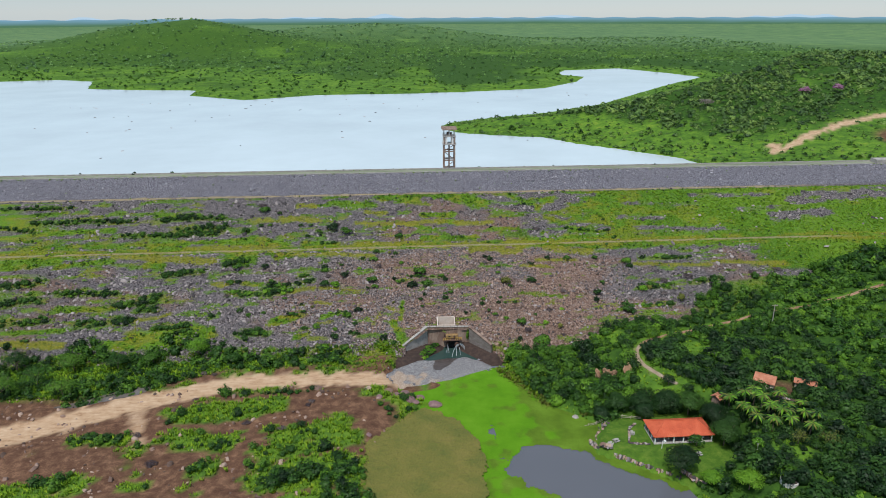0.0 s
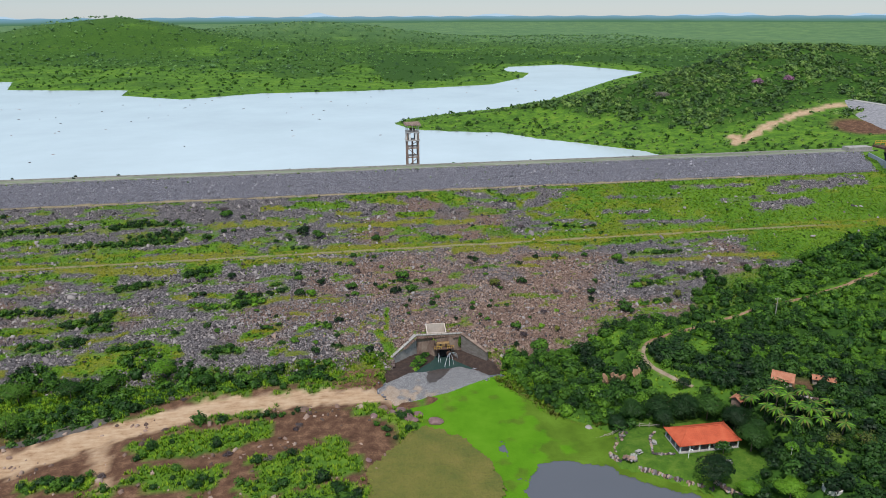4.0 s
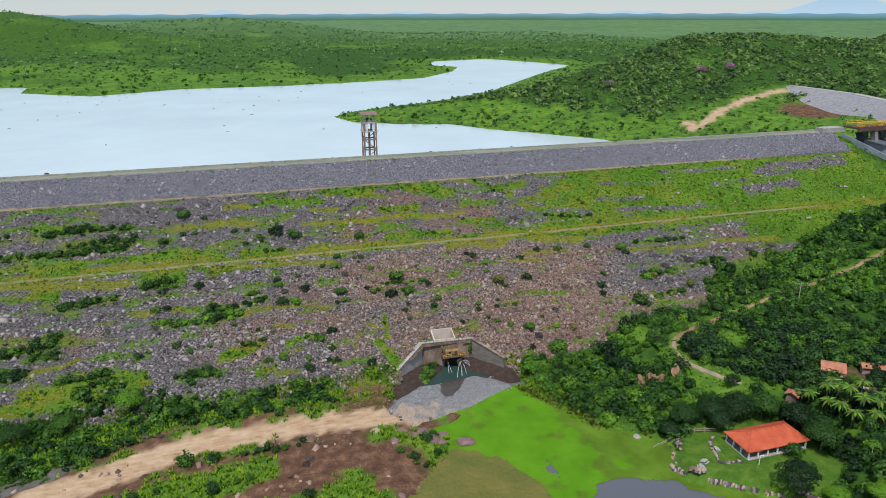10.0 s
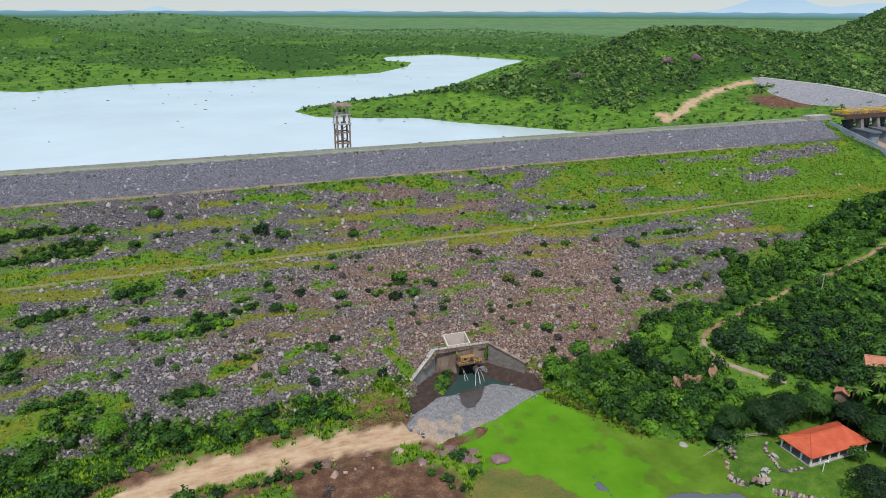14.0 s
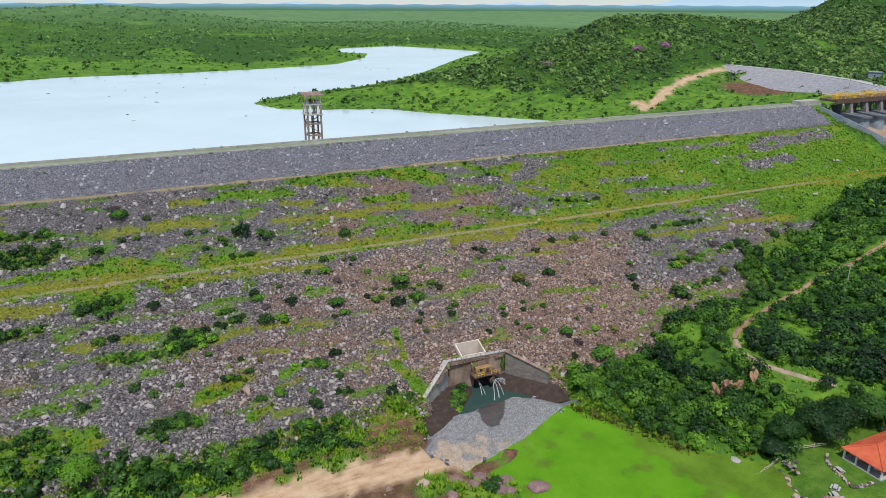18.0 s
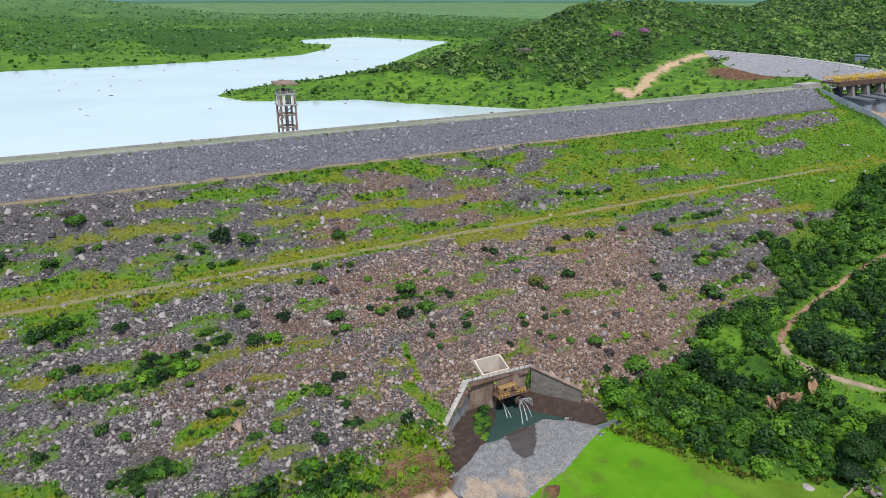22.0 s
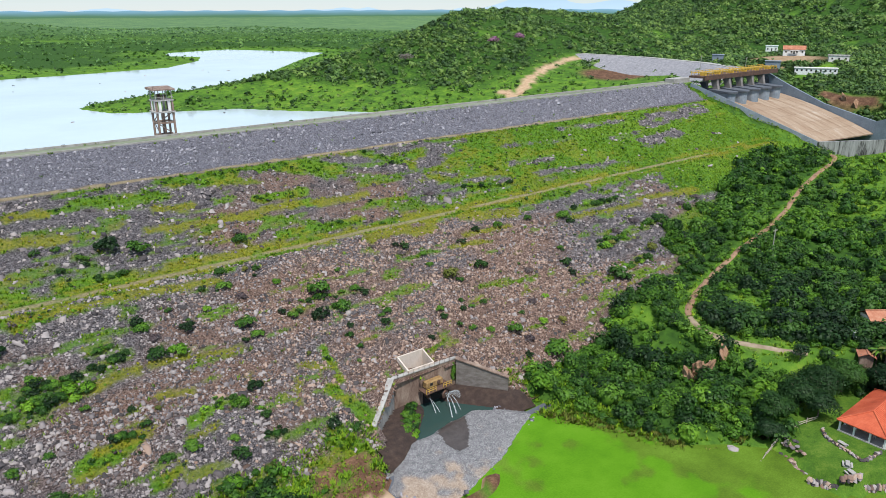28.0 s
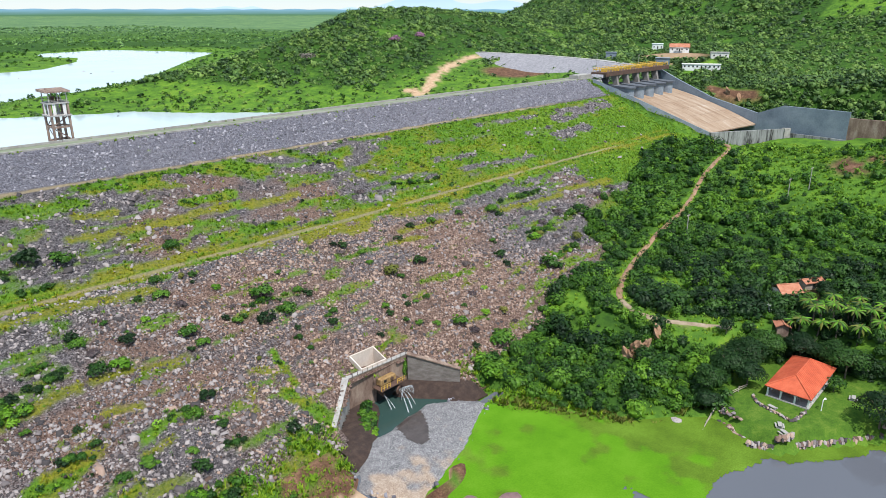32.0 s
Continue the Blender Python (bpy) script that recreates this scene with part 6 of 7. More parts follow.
wood("fresh_scrub", NEAR, 1500, (14, 160, -60, 30), lambda x, y: 0.9 * side(x, y) * tone(x, y, 80, 0.46, 1), (1.0, 2.1), LEAF_SPRING, "fresh green bushes among the scrub woodland")
open_meadow = lambda x, y: not_dam(x, y) * (outside(x, y, MEADOW) < 0) * (outside(x, y, CHUTE) > 5) * (along(x, y, SIDE_ROAD)[0] > 2.5)
wood("meadow_bushes", SIDE, 550, (150, 300, -95, 10), lambda x, y: open_meadow(x, y) * smooth((fbm(x / 14, y / 14, 81) - 0.44) / 0.1) * 0.8, (0.8, 2.0), LEAF, "green bushes dotted over the meadow")
wood("meadow_weeds", MID, 2600, (130, 300, -95, 10), lambda x, y: open_meadow(x, y) * 0.8, (0.5, 1.2), LEAF_SPRING, "tall fresh-green weeds on the meadow")
wood("toe_thicket", SIDE, 1500, (-230, -38, -36, 2), lambda x, y: smooth((-35 - x) / 30) * smooth((fbm(x / 12, y / 8, 85) - 0.36) / 0.1) * smooth((along(x, y, TOE_ROAD)[0] - 7) / 2) * smooth((10 * smooth((-84 - x) / 20) - y - 6) / 6), (0.9, 2.2), LEAF_WOOD, "green thicket along the dam toe")
wood("meadow_scrub", NEAR, 1700, (-190, -22, -125, -26), lambda x, y: smooth((0.5 - bare_at(x, y)) / 0.2) * smooth((fbm(x / 10, y / 10, 86) - 0.45) / 0.08) * (along(x, y, TOE_ROAD)[0] > 8) * (outside(x, y, POND) > 1.5), (0.7, 1.9), LEAF_WOOD, "green shrubs on the broken ground below the dam")
wood("hill_woods", CANOPY, 15500, (40, 760, 140, 590), lambda x, y: wood_at(x, y) * (y > 140) * (outside(x, y, LAKE) > 8) * tone(x, y, 87, 0, 0.56) * (np.hypot(x - 492, y - 186) > 26) * (np.hypot((x - 408) * 0.8, y - 122) > 26), (1.9, 3.6), LEAF_HILL, "scrub forest on the hill beyond the lake", 0.45)
wood("hill_dark_woods", CANOPY, 11500, (40, 760, 110, 590), lambda x, y: wood_at(x, y) * (outside(x, y, LAKE) > 8) * tone(x, y, 88, 0.44, 1) * (np.hypot(x - 492, y - 186) > 26) * (np.hypot((x - 408) * 0.8, y - 122) > 26), (1.8, 3.4), LEAF_SLOPE, "dark scrub forest on the hill beyond the lake", 0.45)
wood("shore_bushes", FAR, 9000, (20, 420, 120, 640), lambda x, y: 0.5 * (outside(x, y, LAKE) > 2) * (sand_at(x, y) < 0.2) * (bare_at(x, y) < 0.4), (0.7, 1.9), LEAF_HILL, "low bright bushes over the grassy shore")
wood("shore_scrub", MID, 2600, (20, 400, 120, 620), lambda x, y: 0.4 * (outside(x, y, LAKE) > 4) * (outside(x, y, LAKE) < 110) * (sand_at(x, y) < 0.2) * tone(x, y, 89, 0.42, 1), (1.2, 2.4), LEAF, "shrubs dotted over the grassy shore")
wood("ridge_woods", FAR, 15000, (600, 1500, -400, 900), lambda x, y: np.full(x.shape, 0.85), (1.8, 3.6), LEAF_SLOPE, "forest on the far ridge")
wood("right_woods", CANOPY, 5600, (325, 640, -160, 140), lambda x, y: 0.75 * (np.hypot((x - 380) * 0.7, y - 104) > 17) * (np.hypot((x - 408) * 0.8, y - 122) > 26) * (np.hypot(x - 344, (y - 60) / 2) > 10) * tone(x, y, 90, 0.2, 1), (1.7, 3.3), LEAF_HILL, "scrub forest beyond the spillway", 0.45)
wood("bank_woods", CANOPY, 3600, (324, 420, -70, 135), lambda x, y: wood_at(x, y) * (np.hypot((x - 408) * 0.8, y - 122) > 24), (1.6, 3.0), LEAF_SLOPE, "green forest on the bank beside the spillway", 0.45)
wood("far_woods", FAR, 21000, (-1500, 1200, 640, 2700), lambda x, y: (0.65 * wood_at(x, y) + 0.26) * (0.15 + 0.85 * smooth((outside(x, y, LAKE) - 120) / 250)) * (outside(x, y, LAKE) > 6), (1.7, 3.9), LEAF_FAR_HAZE, "scrub forest on the plain beyond the lake")
wood("far_scrub", FAR, 12000, (-900, 900, 640, 1500), lambda x, y: 0.5 * (outside(x, y, LAKE) > 4) * (1 - 0.7 * wood_at(x, y)), (1.2, 2.8), LEAF, "shrubs dotted over the far green shore")

# ---- bushes on the dam
BUSHES = [(-53.4, 37, 1), (-60.4, 35.3, 1.6), (-60.1, 33.1, 1.9), (-51.6, 30.2, 1.9), (-39.9, 27.3, 2.4), (-38.7, 23.5, 1.6), (-30.3, 27.8, 1.1), (-28.5, 25.9, 1.4), (-22.7, 23.4, 2.2), (-16.1, 24, 2.3), (-17.6, 18.4, 1), (-19.4, 15.7, 1.1), (-18.8, 12.2, 0.9), (-45.2, 11.1, 1.8), (-49.5, 8.5, 1.7), (-46.3, 4.2, 1.3), (-54.3, 1.7, 1.2), (-34.9, -2.8, 1.6), (-61.5, 3, 1.7), (-83.6, 11.4, 1.1), (-93.4, 13, 1.5), (-89.4, 10.2, 1.2), (-96.6, 28.6, 1.6), (-100.1, 28.3, 1.8), (-86.4, 36.4, 1.9), (-98.4, 35.9, 2.4), (-59.6, 25.3, 2.3), (-54.2, -1.8, 1.8), (-75.9, 18.1, 1), (-68.5, 14.9, 0.9), (-6.4, 19, 1.3), (-8.9, 16.3, 1.4)]
BUSHES += [(-8.8, 18.4, 1), (7, 15.1, 1.2), (6.2, 12.5, 1.2), (14.5, 15.5, 0.9), (13.1, 13, 1), (15.8, 13, 0.9), (20, 13.1, 1.1), (10.7, 6.8, 1.2), (15.1, 4.7, 1.2), (-1.2, 8, 1), (21, 2, 2.1), (19.5, -4.9, 1.2), (28.3, -6.9, 3.8), (27.5, 6.2, 0.9), (48.5, -5.4, 1.9), (-91.4, 73.3, 2.9), (-84.3, 71.8, 1.3), (-52.2, 58.9, 2.7), (-58.7, 61.2, 3.1), (-27.5, 55.5, 2.2), (-98.5, 60.9, 2.1), (-87.8, 64, 1.2), (-91.9, 63.8, 1.4), (-73.5, 63.8, 1.2), (-69, 63.5, 1.2), (-69.8, 57.1, 1.3), (-37.9, 44.1, 1.6), (-29.5, 42.7, 1.2), (-19.2, 30.4, 2.9), (-39.3, 39.5, 1.9), (-44.1, 40.4, 1), (-10.6, 35.6, 1)]
BUSHES += [(-8.3, 26.5, 1.4), (15, 29.6, 1.2), (29.1, 24.1, 2.1), (19.5, 22.1, 1.2), (16, 33.8, 1.3), (12.4, 37.8, 1.6), (55.8, 16.3, 2), (54.6, 12.6, 1.5), (73.8, 33.8, 2.6), (74.2, 31.2, 1.5), (59.5, 22.4, 1.1), (60.1, 37, 1.5), (38.4, 37.5, 1.4), (47, 36.7, 1.6), (65.3, 4.4, 3.1), (67.1, 2.2, 1.7), (34.1, 74.7, 1.1), (13.4, 50.2, 0.8), (1.4, 54.1, 1.1), (10.3, 39.2, 1.1), (-41.5, 23.2, 0.9), (-26.5, 26.4, 1)]
BRIGHT = [(-55.6, 25.3, 2.1), (-50.6, -5.7, 1.2), (-48.3, -7.2, 1.3), (-32.2, 43, 1), (-27.1, 36.9, 1.2), (17.9, 23.8, 2.2), (76.5, 17.8, 2), (90.7, 10.9, 2.1), (30.8, 1.4, 1.4), (36.5, -0.6, 1.4), (50.5, -8, 1.6), (-64.1, 13.2, 0.7), (-45.3, 34.8, 1.1), (-30.7, 14.7, 0.7), (39, 8.5, 1.1), (79.3, 17.9, 1.5)]
DEAD = [(33.7, 8.5, 2.2), (23.3, -1.2, 2.4), (37.3, -3.7, 1.5), (-36.8, 35.1, 2.2), (98.4, 24.1, 3.6), (84.6, 15.1, 2.2), (41.7, 17.9, 2.3), (63.1, 34, 1.5), (10.2, 36.2, 2.2), (-58.7, 30.1, 2.1), (-99.8, 20.8, 1.8), (-92.8, 77.2, 2.6), (-27, 58.7, 1.9), (-56.5, 64.1, 1.9), (37.5, 58.3, 2.5), (87.2, 22.6, 2.7), (140.2, 27.3, 2.7), (-26.8, 30.4, 1.4), (3.9, 40.8, 1.3), (128.4, 25.7, 2.6)]
def clump(name, m, n, flat, leaf):
    v, f, soft = leaf_cloud(rng, n, 1, 0.9, flat, leaf, 13, 0, True)
    return mesh_from(name, v, f, m, False, None, soft)


bush_meshes = [clump("bush", m, 380, rng.uniform(0.65, 0.85), 0.24) for m in (LEAF, LEAF_DARK, LEAF, LEAF_BRIGHT, LEAF_YELLOW)]
dead_mesh = clump("dry_bush", LEAF_GREY, 420, 0.5, 0.15)


def bush(x, y, s, me, name="bush", label="", group=""):
    z = float(surface_z(np.array(float(x)), np.array(float(y))))
    put(name, me, None, pose(x, y, z - 0.2 * s, 0, 0, (x * 37 + y * 91) % 360) @ Matrix.Diagonal((s, s, s * 0.95, 1)), label, "bush", group)


BL = ("rounded green bush rooted between rocks on the dam face", "dark green bush on the dam face", "rounded green bush rooted between rocks on the dam face", "bright green bush on the dam face", "yellowing green bush on the dam face")
for i, (x, y, r) in enumerate(BUSHES):
    k = (0, 1, 2, 1, 0, 2, 1)[i % 7]
    bush(x, y, 1.05 * r, bush_meshes[k], "bush", BL[k], "bushes on the dam")
for i, (x, y, r) in enumerate(BRIGHT):
    bush(x, y, 1.05 * r, bush_meshes[3 + i % 2], "bush", BL[3 + i % 2], "bushes on the dam")
DEAD += [(-112, -58, 2.0), (-103, -73, 2.6), (-79, -53, 2.0), (-67, -58, 2.2), (-59, -42, 1.8), (-113, -21, 1.6), (-101, -19, 1.8), (-97, -20, 1.4), (-60, -44, 1.6)]
for x, y, s in DEAD:
    bush(x, y, 0.8 * s, dead_mesh, "dry_bush", "grey-mauve dry bush low over the stones", "dry bushes on the dam")
rows = []
for ax, ay, bx, by, w in BUSHY:
    for k in range(max(2, int((math.hypot(bx - ax, by - ay) + 1) * (0.55 + 0.35 * w)))):
        f = rng.random()
        rows.append((ax + (bx - ax) * f + rng.normal(0, 0.4), ay + (by - ay) * f + rng.normal(0, 0.45 * w), rng.uniform(0.6, 1.15) * (0.75 + 0.4 * w)))
for ax, ay, bx, by, w in LOW_SHRUBS:
    for k in range(max(2, int((math.hypot(bx - ax, by - ay) + 2) * 0.35 * w))):
        f = rng.random()
        rows.append((ax + (bx - ax) * f + rng.normal(0, 0.5), ay + (by - ay) * f + rng.normal(0, 0.5 * w), rng.uniform(0.7, 1.2) * (0.9 + 0.25 * w)))
rows = [r for r in rows if outside(np.array(r[0]), np.array(r[1]), OUTLET) > 1.5]
for x, y, r in [q for q in rows if q[0] > -106][:195]:
    k = (0, 1, 2, 1, 3, 2)[int(rng.integers(0, 6))]
    bush(x, y, r, bush_meshes[k], "bush", BL[k], "bushes on the dam")
far_rows = np.array([q for q in rows if q[0] <= -106] + [q for q in rows if q[0] > -106][195:])
for nm, m, sel in (("dam_thicket", LEAF, 0), ("dam_dark_thicket", LEAF_DARK, 1)):
    q = far_rows[sel::2]
    put(nm, spread(nm, SIDE, on_ground(q[:, 0], q[:, 1], 0.2), q[:, 2], rng, m), label="rows of green bushes along the dam face" if sel == 0 else "rows of dark green bushes along the dam face", category="bushes", kind="stuff")
for x, y in ((7.7, -40), (12.5, -44), (8.6, -41.5), (2, -38), (-28, -22), (-13.8, -1.2), (-15, -1.6), (-16, -2.8), (-17.2, -3.4), (-17.4, -4.8), (-18.6, -5.2), (-17.6, -6.4), (-19.4, -6.8), (-18.4, -7.8), (-20.4, -7.6), (-15.4, -3.8), (-16.4, -5.6), (-19.6, -8.8)):
    bush(x, y, 1.1 if y < -20 else 1.35, bush_meshes[(0, 2, 3)[int(-x * 7) % 3]], "bush", "green bush growing at the water's edge", "bushes at the outlet")
v, f, soft = leaf_cloud(rng, 420, 0.7, 0.28, 3.6, 0.42, 14, 0)
put("creeper", mesh_from("creeper", v, f, LEAF, False, None, soft), None, pose(-1.0, -0.15, -7.2), "green creeper hanging down the headwall corner", "creeper")
SPRIG = [leaf_cloud(rng, 36, 1, 0.9, 0.7, 0.5, 7, 0, True) for _ in range(6)]


def scrub_at(x, y):
    s = np.maximum(strips_at(x, y, LUSH, 1.2), strips_at(x, y, BUSHY, 1.5)) + 0.22 * smooth((x - 50) / 30) * green_at(x, y) + 0.025
    return s * smooth((fbm(x / 4, y / 2, 92) - 0.42) / 0.12) * (np.abs(y - 48.4) > 3) * (y < 83) * (outside(x, y, OUTLET) > 1.5) * (dam_z(x, y) > ground_z(x, y) - 0.2)


for nm, n, k, m in (("dam_scrub", 14000, 0.42, LEAF), ("dam_dark_scrub", 9000, 0.42, LEAF_DARK), ("dam_bright_scrub", 14000, 0.4, LEAF_BRIGHT), ("dam_dry_scrub", 3000, 0.3, LEAF_GREY)):
    x, y = sample(n, -200, 236, -9, 83, lambda x, y: k * scrub_at(x, y))
    s = 0.5 * np.exp(rng.normal(0, 0.35, len(x)))
    put(nm, spread(nm, SPRIG, on_ground(x, y, 0) - np.outer(s, (0, 0, 0.2)), s, rng, m), label={"dam_scrub": "low green scrub in streaks over the dam face", "dam_dark_scrub": "dark low scrub on the dam face", "dam_bright_scrub": "bright green weeds on the dam face", "dam_dry_scrub": "grey dry scrub on the dam face"}[nm], category="scrub", kind="stuff")

# ---- low shrubs along the lake side of the crest
x = np.sort(rng.uniform(-330, 236, 420))
x = x[fbm(x / 9, 0 * x, 93) > 0.42]
r = 0.45 * np.exp(rng.normal(0, 0.4, len(x)))
put("crest_shrubs", spread("crest_shrubs", SPRIG, np.stack([x, 108.1 + rng.normal(0, 0.25, len(x)), np.full(len(x), 40.9)], 1), r, rng, LEAF_DARK), label="low dark shrubs along the lake side of the crest", category="shrubs", kind="stuff")

# ---- grass
TUFTS = [tuft(rng, 7, 0.5, 0.8) for _ in range(8)]


def grass(name, n, area, density, sizes, mat, label):
    x, y = sample(n, *area, density)
    s = rng.uniform(*sizes, len(x))
    put(name, spread(name, TUFTS, on_ground(x, y, 0.05), s, rng, mat), label=label, category="grass", kind="stuff")


face = lambda x, y: green_at(x, y) * (track_at(x, y) < 0.3) * (dam_z(x, y) > ground_z(x, y))
grass("dam_grass", 72000, (-200, 238, -10, 84), lambda x, y: face(x, y) * (1 - straw_at(x, y)), (0.35, 0.95), GRASS, "green grass on the berms of the dam")
grass("dam_dry_grass", 40000, (-200, 238, -10, 84), lambda x, y: face(x, y) * straw_at(x, y), (0.35, 0.85), DRY_GRASS, "yellow dry grass on the berms of the dam")
grass("slope_herbs", 9000, (-200, 160, -8, 98), lambda x, y: 0.35 * (fbm(x / 8, y / 8, 96) > 0.55) * (dam_z(x, y) > ground_z(x, y)) * (y < 84) + 0.03, (0.5, 1.1), GRASS, "tufts of grass between the rocks")
grass("crest_grass", 2200, (-300, 236, 99.0, 107.8), lambda x, y: ((y < 100.4) | (y > 106.9)) * 0.6, (0.5, 1.1), GRASS, "grass tufts along the crest road")
grass("meadow_grass", 30000, (-180, 20, -120, -5), lambda x, y: (1 - bare_at(x, y)) * (1 - sand_at(x, y)) * (outside(x, y, POND) > 0.5) * 0.8 * (outside(x, y, APRON) > 2) * (outside(x, y, OUTLET) > 1), (0.7, 1.6), GRASS, "lush green weeds below the dam")
grass("bank_grass", 20000, (8, 300, -135, 40), lambda x, y: not_dam(x, y) * (1 - sand_at(x, y)) * (1 - lawn_at(x, y)) * (1 - bare_at(x, y)) * (1 - 0.85 * wood_at(x, y)) * (outside(x, y, POND) > 0.3) * (outside(x, y, CHUTE) > 3) * 0.9, (0.5, 1.2), GRASS, "lush grass on the banks")
grass("reed_tufts", 5000, (-40, 0, -110, -46), lambda x, y: (outside(x, y, BROWN) < 0) * 0.9, (0.4, 0.8), LEAF_YELLOW, "yellow-brown reed tufts")
grass("toe_weeds", 1300, (4, 40, -30, 4), lambda x, y: not_dam(x, y) * (outside(x, y, POND) > 0.2) * (outside(x, y, OUTLET) > 0.5), (0.4, 0.9), GRASS, "weeds between outlet and pond")
grass("pond_reeds", 3500, (8, 40, -60, -18), lambda x, y: (outside(x, y, POND) > -4) * (outside(x, y, POND) < 3) * (fbm(x / 5, y / 5, 97) > 0.45), (0.6, 1.3), LEAF_YELLOW, "brown-green reeds at the pond edge")

grass("toe_grass", 900, (-48, -22, -24, -3), lambda x, y: (outside(x, y, APRON) > 0.5) * (outside(x, y, OUTLET) > 0.6) * (sand_at(x, y) < 0.3), (0.35, 0.8), GRASS, "rank grass below the wing wall")

grass("chute_bank_grass", 5200, (205, 285, 30, 100), lambda x, y: (outside(x, y, CHUTE) > 1.2) * not_dam(x, y) * (x < 285) * 0.8, (0.5, 1.2), GRASS, "bright grass on the bank beside the chute")

# ---- stones
STONES = [stone_shape(rng) for _ in range(10)]


def stones(name, n, area, density, mean, mat, label, biggest=1.9):
    x, y = sample(n, *area, density)
    s = np.clip(mean * np.exp(rng.normal(0, 0.46, len(x))), 0.14, biggest)
    put(name, spread(name, STONES, on_ground(x, y, 0.0) + np.outer(s, (0, 0, 0.2)), s, rng, mat, 0.4, (0.5, 1.0)), label=label, category="rocks", kind="stuff")


on_dam = lambda x, y: (dam_z(x, y) > ground_z(x, y) - 0.3) * (outside(x, y, OUTLET) > 0.8) * (track_at(x, y) < 0.3)
rusty = lambda x, y: smooth((75 - np.abs(x - 12)) / 50) * smooth((52 - y) / 12)
loose = lambda x, y: on_dam(x, y) * (1 - 0.97 * green_at(x, y)) * (0.45 + 0.55 * smooth((fbm(x / 16, y / 3.2, 98) - 0.42) / 0.12))
near_part = lambda x, y: (x > -122) * (x < 70) * (y < 47)
stones("rockfill_stones", 64000, (-122, 70, -12, 47), lambda x, y: loose(x, y) * (1 - 0.8 * rusty(x, y)), 0.28, ROCK, "loose grey rocks on the dam face", 1.3)
stones("brown_stones", 80000, (-110, 75, -12, 47), lambda x, y: loose(x, y) * rusty(x, y), 0.22, RUSTY_ROCK, "loose pinkish-brown rocks on the dam face", 1.1)
stones("upper_stones", 42000, (-215, 225, -12, 84), lambda x, y: loose(x, y) * (1 - near_part(x, y)) * (outside(x, y, WOODY) > 1), 0.42, ROCK, "grey rocks in rows over the upper dam face", 1.7)
stones("riprap_stones", 12000, (-260, 236, 86.5, 99.6), lambda x, y: np.full(x.shape, 0.8), 0.28, SLAB_ROCK, "tight grey riprap below the crest", 1.1)
stones("apron_stones", 1800, (-36, 10, -33, -8), lambda x, y: (np.abs(outside(x, y, APRON) + 0.3) < 1.2) * 1.0, 0.4, SLAB_ROCK, "broken grey stones edging the apron", 0.8)
stones("field_stones", 1500, (-170, -18, -115, -30), lambda x, y: bare_at(x, y) * (fbm(x / 7, y / 7, 99) > 0.52), 0.6, RUSTY_ROCK, "stones scattered on bare earth", 1.6)

flat_water("puddle", grown(PUDDLE, 0.3), -7.85, plain("muddy water", [(0.1, 0.085, 0.075), (0.16, 0.14, 0.13)], 0.2, 0.08, 0), "shallow muddy puddle beside the dirt road", "puddle")

# ---- single boulders
boulders = []
for k in range(6):
    bm = bmesh.new()
    bmesh.ops.create_icosphere(bm, subdivisions=2, radius=1.0)
    for v in bm.verts:
        q = v.co * 1.1 + Vector((k * 7.0, 0, 0))
        v.co *= 1 + 0.35 * noise.noise(q) + 0.12 * noise.noise(q * 3)
        v.co.z *= 0.7
    me = bpy.data.meshes.new("boulder")
    bm.to_mesh(me)
    bm.free()
    me.materials.append((RUSTY_ROCK, ROCK, plain("maroon rock", [(0.1, 0.06, 0.06), (0.19, 0.11, 0.11), (0.28, 0.18, 0.17)], 1.2))[k % 3])
    boulders.append(me)


def boulder(x, y, s, k, label, group, z=None, name="boulder"):
    z = float(surface_z(np.array(float(x)), np.array(float(y)))) if z is None else z
    put(name, boulders[k], None, pose(x, y, z, 0, 0, (x * 53 + y * 17) % 360) @ Matrix.Diagonal((s * 1.2, s, s * 0.8, 1)), label, "rock", group)


boulder(-16.8, -43.3, 2.0, 2, "maroon pointed rock standing in the duckweed", "pond rocks", POND_Z + 0.3)
boulder(29.7, -54.3, 1.3, 1, "flat grey rock slab in the weed", "pond rocks", POND_Z - 0.2)
for x, y, s, k in ((-23, -69, 1.6, 2), (-27, -67, 1.4, 0), (-31, -66.5, 1.2, 0), (-39, -61, 0.9, 2), (-24, -42, 1.5, 2), (-22, -38, 1.6, 2), (-27, -36, 1.9, 5), (-25.5, -41, 2.0, 5), (-30, -38, 1.4, 2), (-33, -35, 1.6, 3), (-40, -34, 1.3, 3), (-58, -33, 1.6, 0), (-36, -40, 1.2, 5), (-21, -34.5, 1.0, 2)):
    boulder(x, y, s, k, "broken maroon rock on the pond bank" if k in (2, 5) else "brown rock on the pond bank", "bank rocks")
g = np.random.default_rng(77)
for i in range(90):
    f = g.uniform(0, 1)
    boulder(38.3 - 8.0 * f + g.uniform(-1.2, 1.2), -60.8 - 8.4 * f + g.uniform(-1.0, 1.0), g.uniform(0.25, 0.55), int(g.choice([0, 0, 3, 4])), "tumbled brown stone in the heap below the fence", "stone heap")
crag = bmesh.new()
bmesh.ops.create_icosphere(crag, subdivisions=3, radius=1.0)
for v in crag.verts:
    q = v.co * 1.6 + Vector((31.0, 4.0, 0))
    v.co *= 1 + 0.55 * noise.noise(q) + 0.35 * noise.noise(q * 2.7)
    v.co.x += 0.25 * noise.noise(Vector((0, 0, v.co.z * 3)))
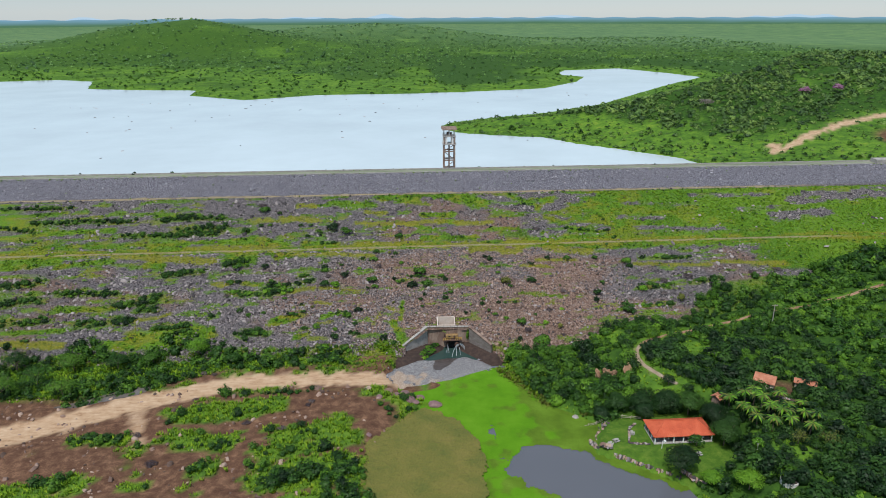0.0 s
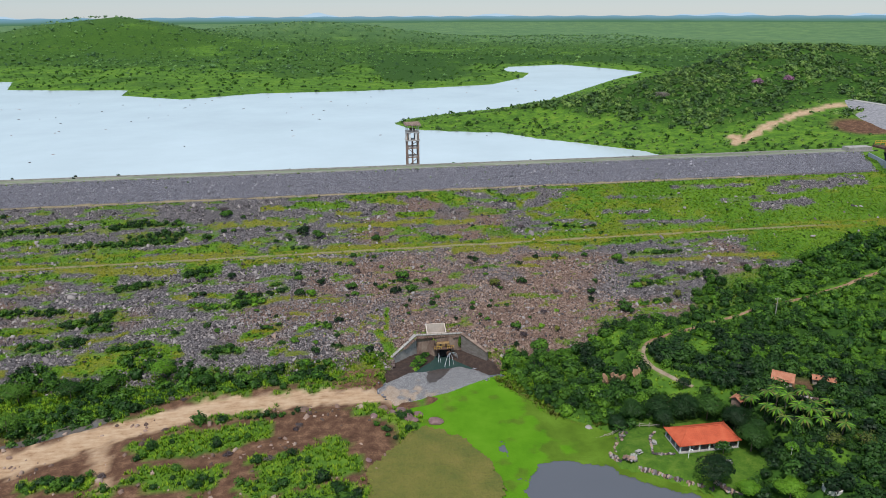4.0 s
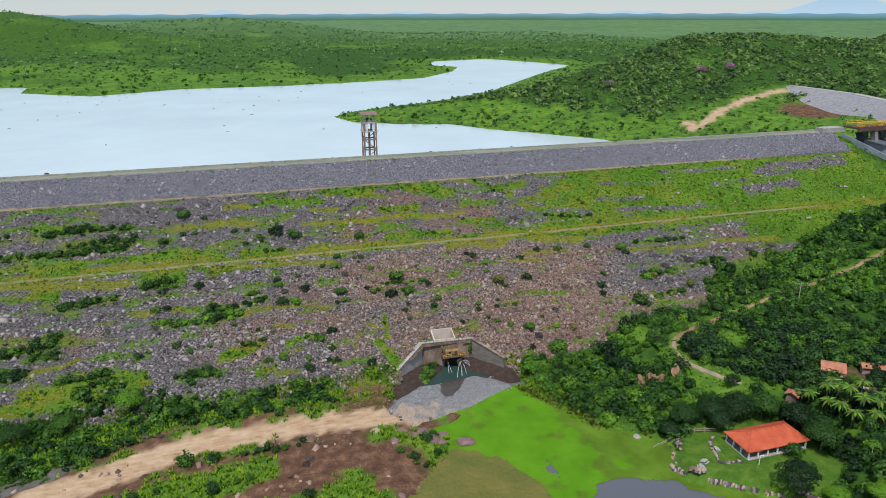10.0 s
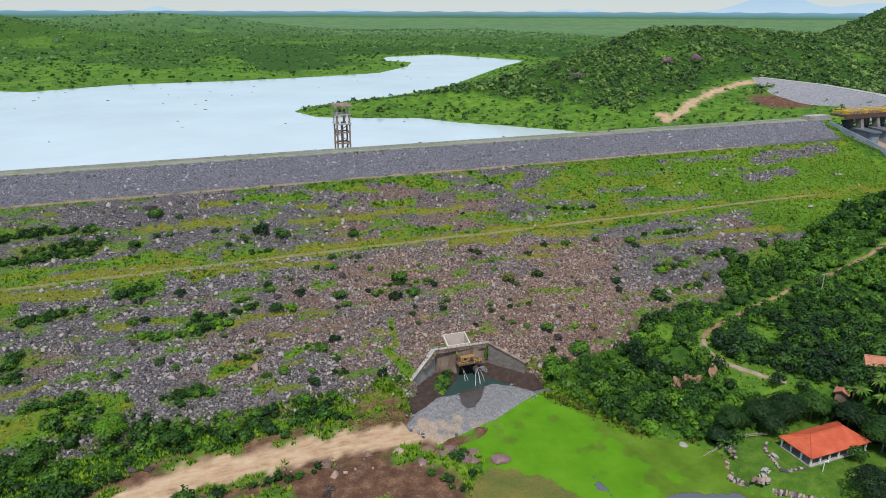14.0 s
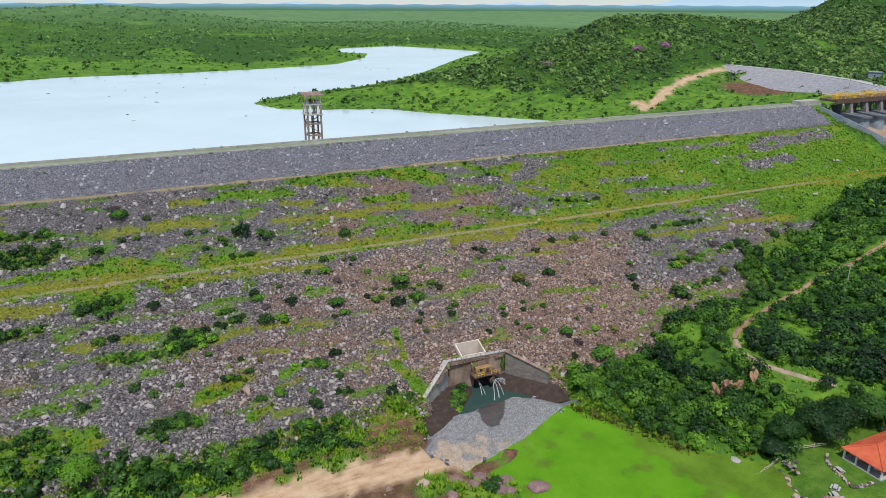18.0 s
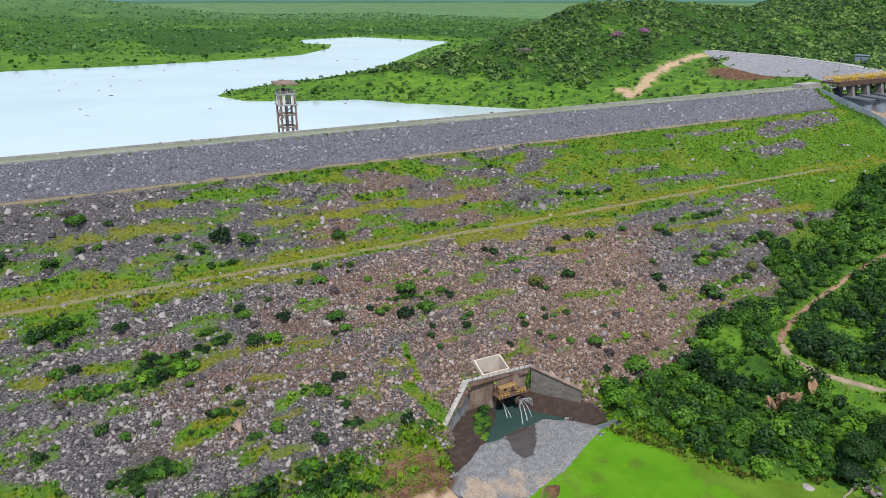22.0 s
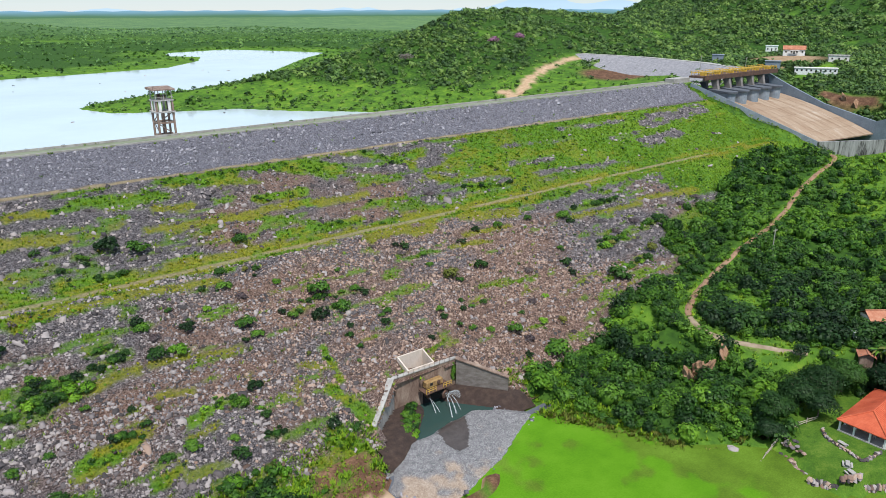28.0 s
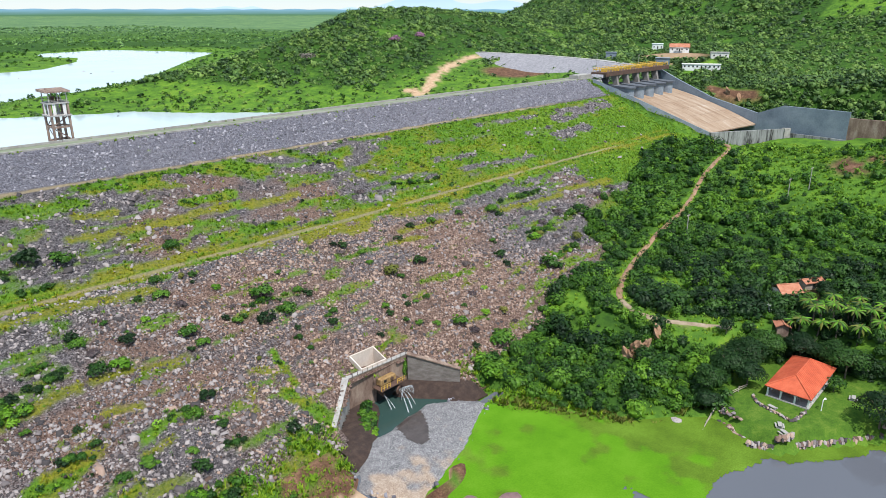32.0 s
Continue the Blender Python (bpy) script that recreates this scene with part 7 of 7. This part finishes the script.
crag_mesh = bpy.data.meshes.new("clay_outcrop")
crag.to_mesh(crag_mesh)
crag.free()
crag_mesh.materials.append(CLAY)
for x, y, s in ((43, -34.5, 1.6), (45.5, -35.5, 2.0), (47.3, -37, 1.7), (52.5, -38, 1.6), (344, 62, 1.8), (342, 54, 1.5)):
    put("clay_outcrop", crag_mesh, None, pose(x, y, land(x, y) + 0.6, 20, 0, x * 31 % 360) @ Matrix.Diagonal((s * 0.9, s * 0.65, s * 1.9, 1)), "bare orange-brown clay outcrop on the bushy bank", "rock", "clay outcrops")

# ---- dead snags in the lake
for i in range(70):
    x, y = g.uniform(-420, 330), g.uniform(300, 720)
    if outside(np.array(x), np.array(y), LAKE) > -12:
        continue
    put("snag", boulders[4], None, pose(x, y, LAKE_Z, 0, 0, g.uniform(0, 360)) @ Matrix.Diagonal((g.uniform(0.8, 2.4), g.uniform(0.4, 0.8), 0.7, 1)), "dark drowned branch just above the lake", "driftwood", "driftwood")

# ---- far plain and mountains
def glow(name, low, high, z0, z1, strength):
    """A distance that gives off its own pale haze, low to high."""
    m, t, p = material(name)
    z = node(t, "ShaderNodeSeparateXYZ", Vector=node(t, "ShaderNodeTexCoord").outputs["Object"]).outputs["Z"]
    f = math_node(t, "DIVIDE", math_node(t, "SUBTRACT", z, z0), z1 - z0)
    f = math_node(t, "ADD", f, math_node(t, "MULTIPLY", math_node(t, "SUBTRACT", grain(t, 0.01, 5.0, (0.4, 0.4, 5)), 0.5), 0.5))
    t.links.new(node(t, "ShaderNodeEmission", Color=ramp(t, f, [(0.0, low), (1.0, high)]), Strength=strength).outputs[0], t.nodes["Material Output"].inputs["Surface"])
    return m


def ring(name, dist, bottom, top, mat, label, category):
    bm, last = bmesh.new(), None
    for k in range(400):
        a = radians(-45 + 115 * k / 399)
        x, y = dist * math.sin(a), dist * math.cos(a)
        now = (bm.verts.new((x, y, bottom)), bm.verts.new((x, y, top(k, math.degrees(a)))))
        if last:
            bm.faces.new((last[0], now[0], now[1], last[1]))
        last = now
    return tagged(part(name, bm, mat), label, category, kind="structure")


def peaks(k, a):
    h = 110 * max(0, float(fbm(np.array(k / 13), np.array(0.5), 101)) - 0.56)
    return 74 + h + 105 * math.exp(-((a - 46) / 3.0) ** 2) + 60 * math.exp(-((a - 52.5) / 2.5) ** 2)


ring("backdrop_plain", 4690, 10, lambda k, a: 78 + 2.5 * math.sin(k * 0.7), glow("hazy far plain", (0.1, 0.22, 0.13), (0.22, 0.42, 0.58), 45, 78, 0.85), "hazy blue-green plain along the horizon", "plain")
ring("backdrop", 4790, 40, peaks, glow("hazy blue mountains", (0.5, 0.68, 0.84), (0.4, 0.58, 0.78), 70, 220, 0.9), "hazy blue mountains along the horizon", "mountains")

# ---- single stones on the dam face
picked = [mesh_from("stone", *STONES[k], (RUSTY_ROCK, ROCK)[k % 2]) for k in range(8)]
g = np.random.default_rng(9)
count = 0
while count < 300:
    x, y = g.uniform(-75, 30), g.uniform(-9, 16)
    if outside(np.array(x), np.array(y), OUTLET) < 1.2 or outside(np.array(x), np.array(y), SHAFT) < 1 or float(green_at(np.array(x), np.array(y))) > 0.5:
        continue
    s = 0.6 * math.exp(g.normal(0, 0.35))
    put("stone", picked[int(g.integers(0, 8))], dam, pose(x, y, float(dam_z(np.array(x), np.array(y))) + 0.08, g.uniform(-20, 20), 0, g.uniform(0, 360)) @ Matrix.Diagonal((s * 1.2, s, s * 0.75, 1)))
    count += 1
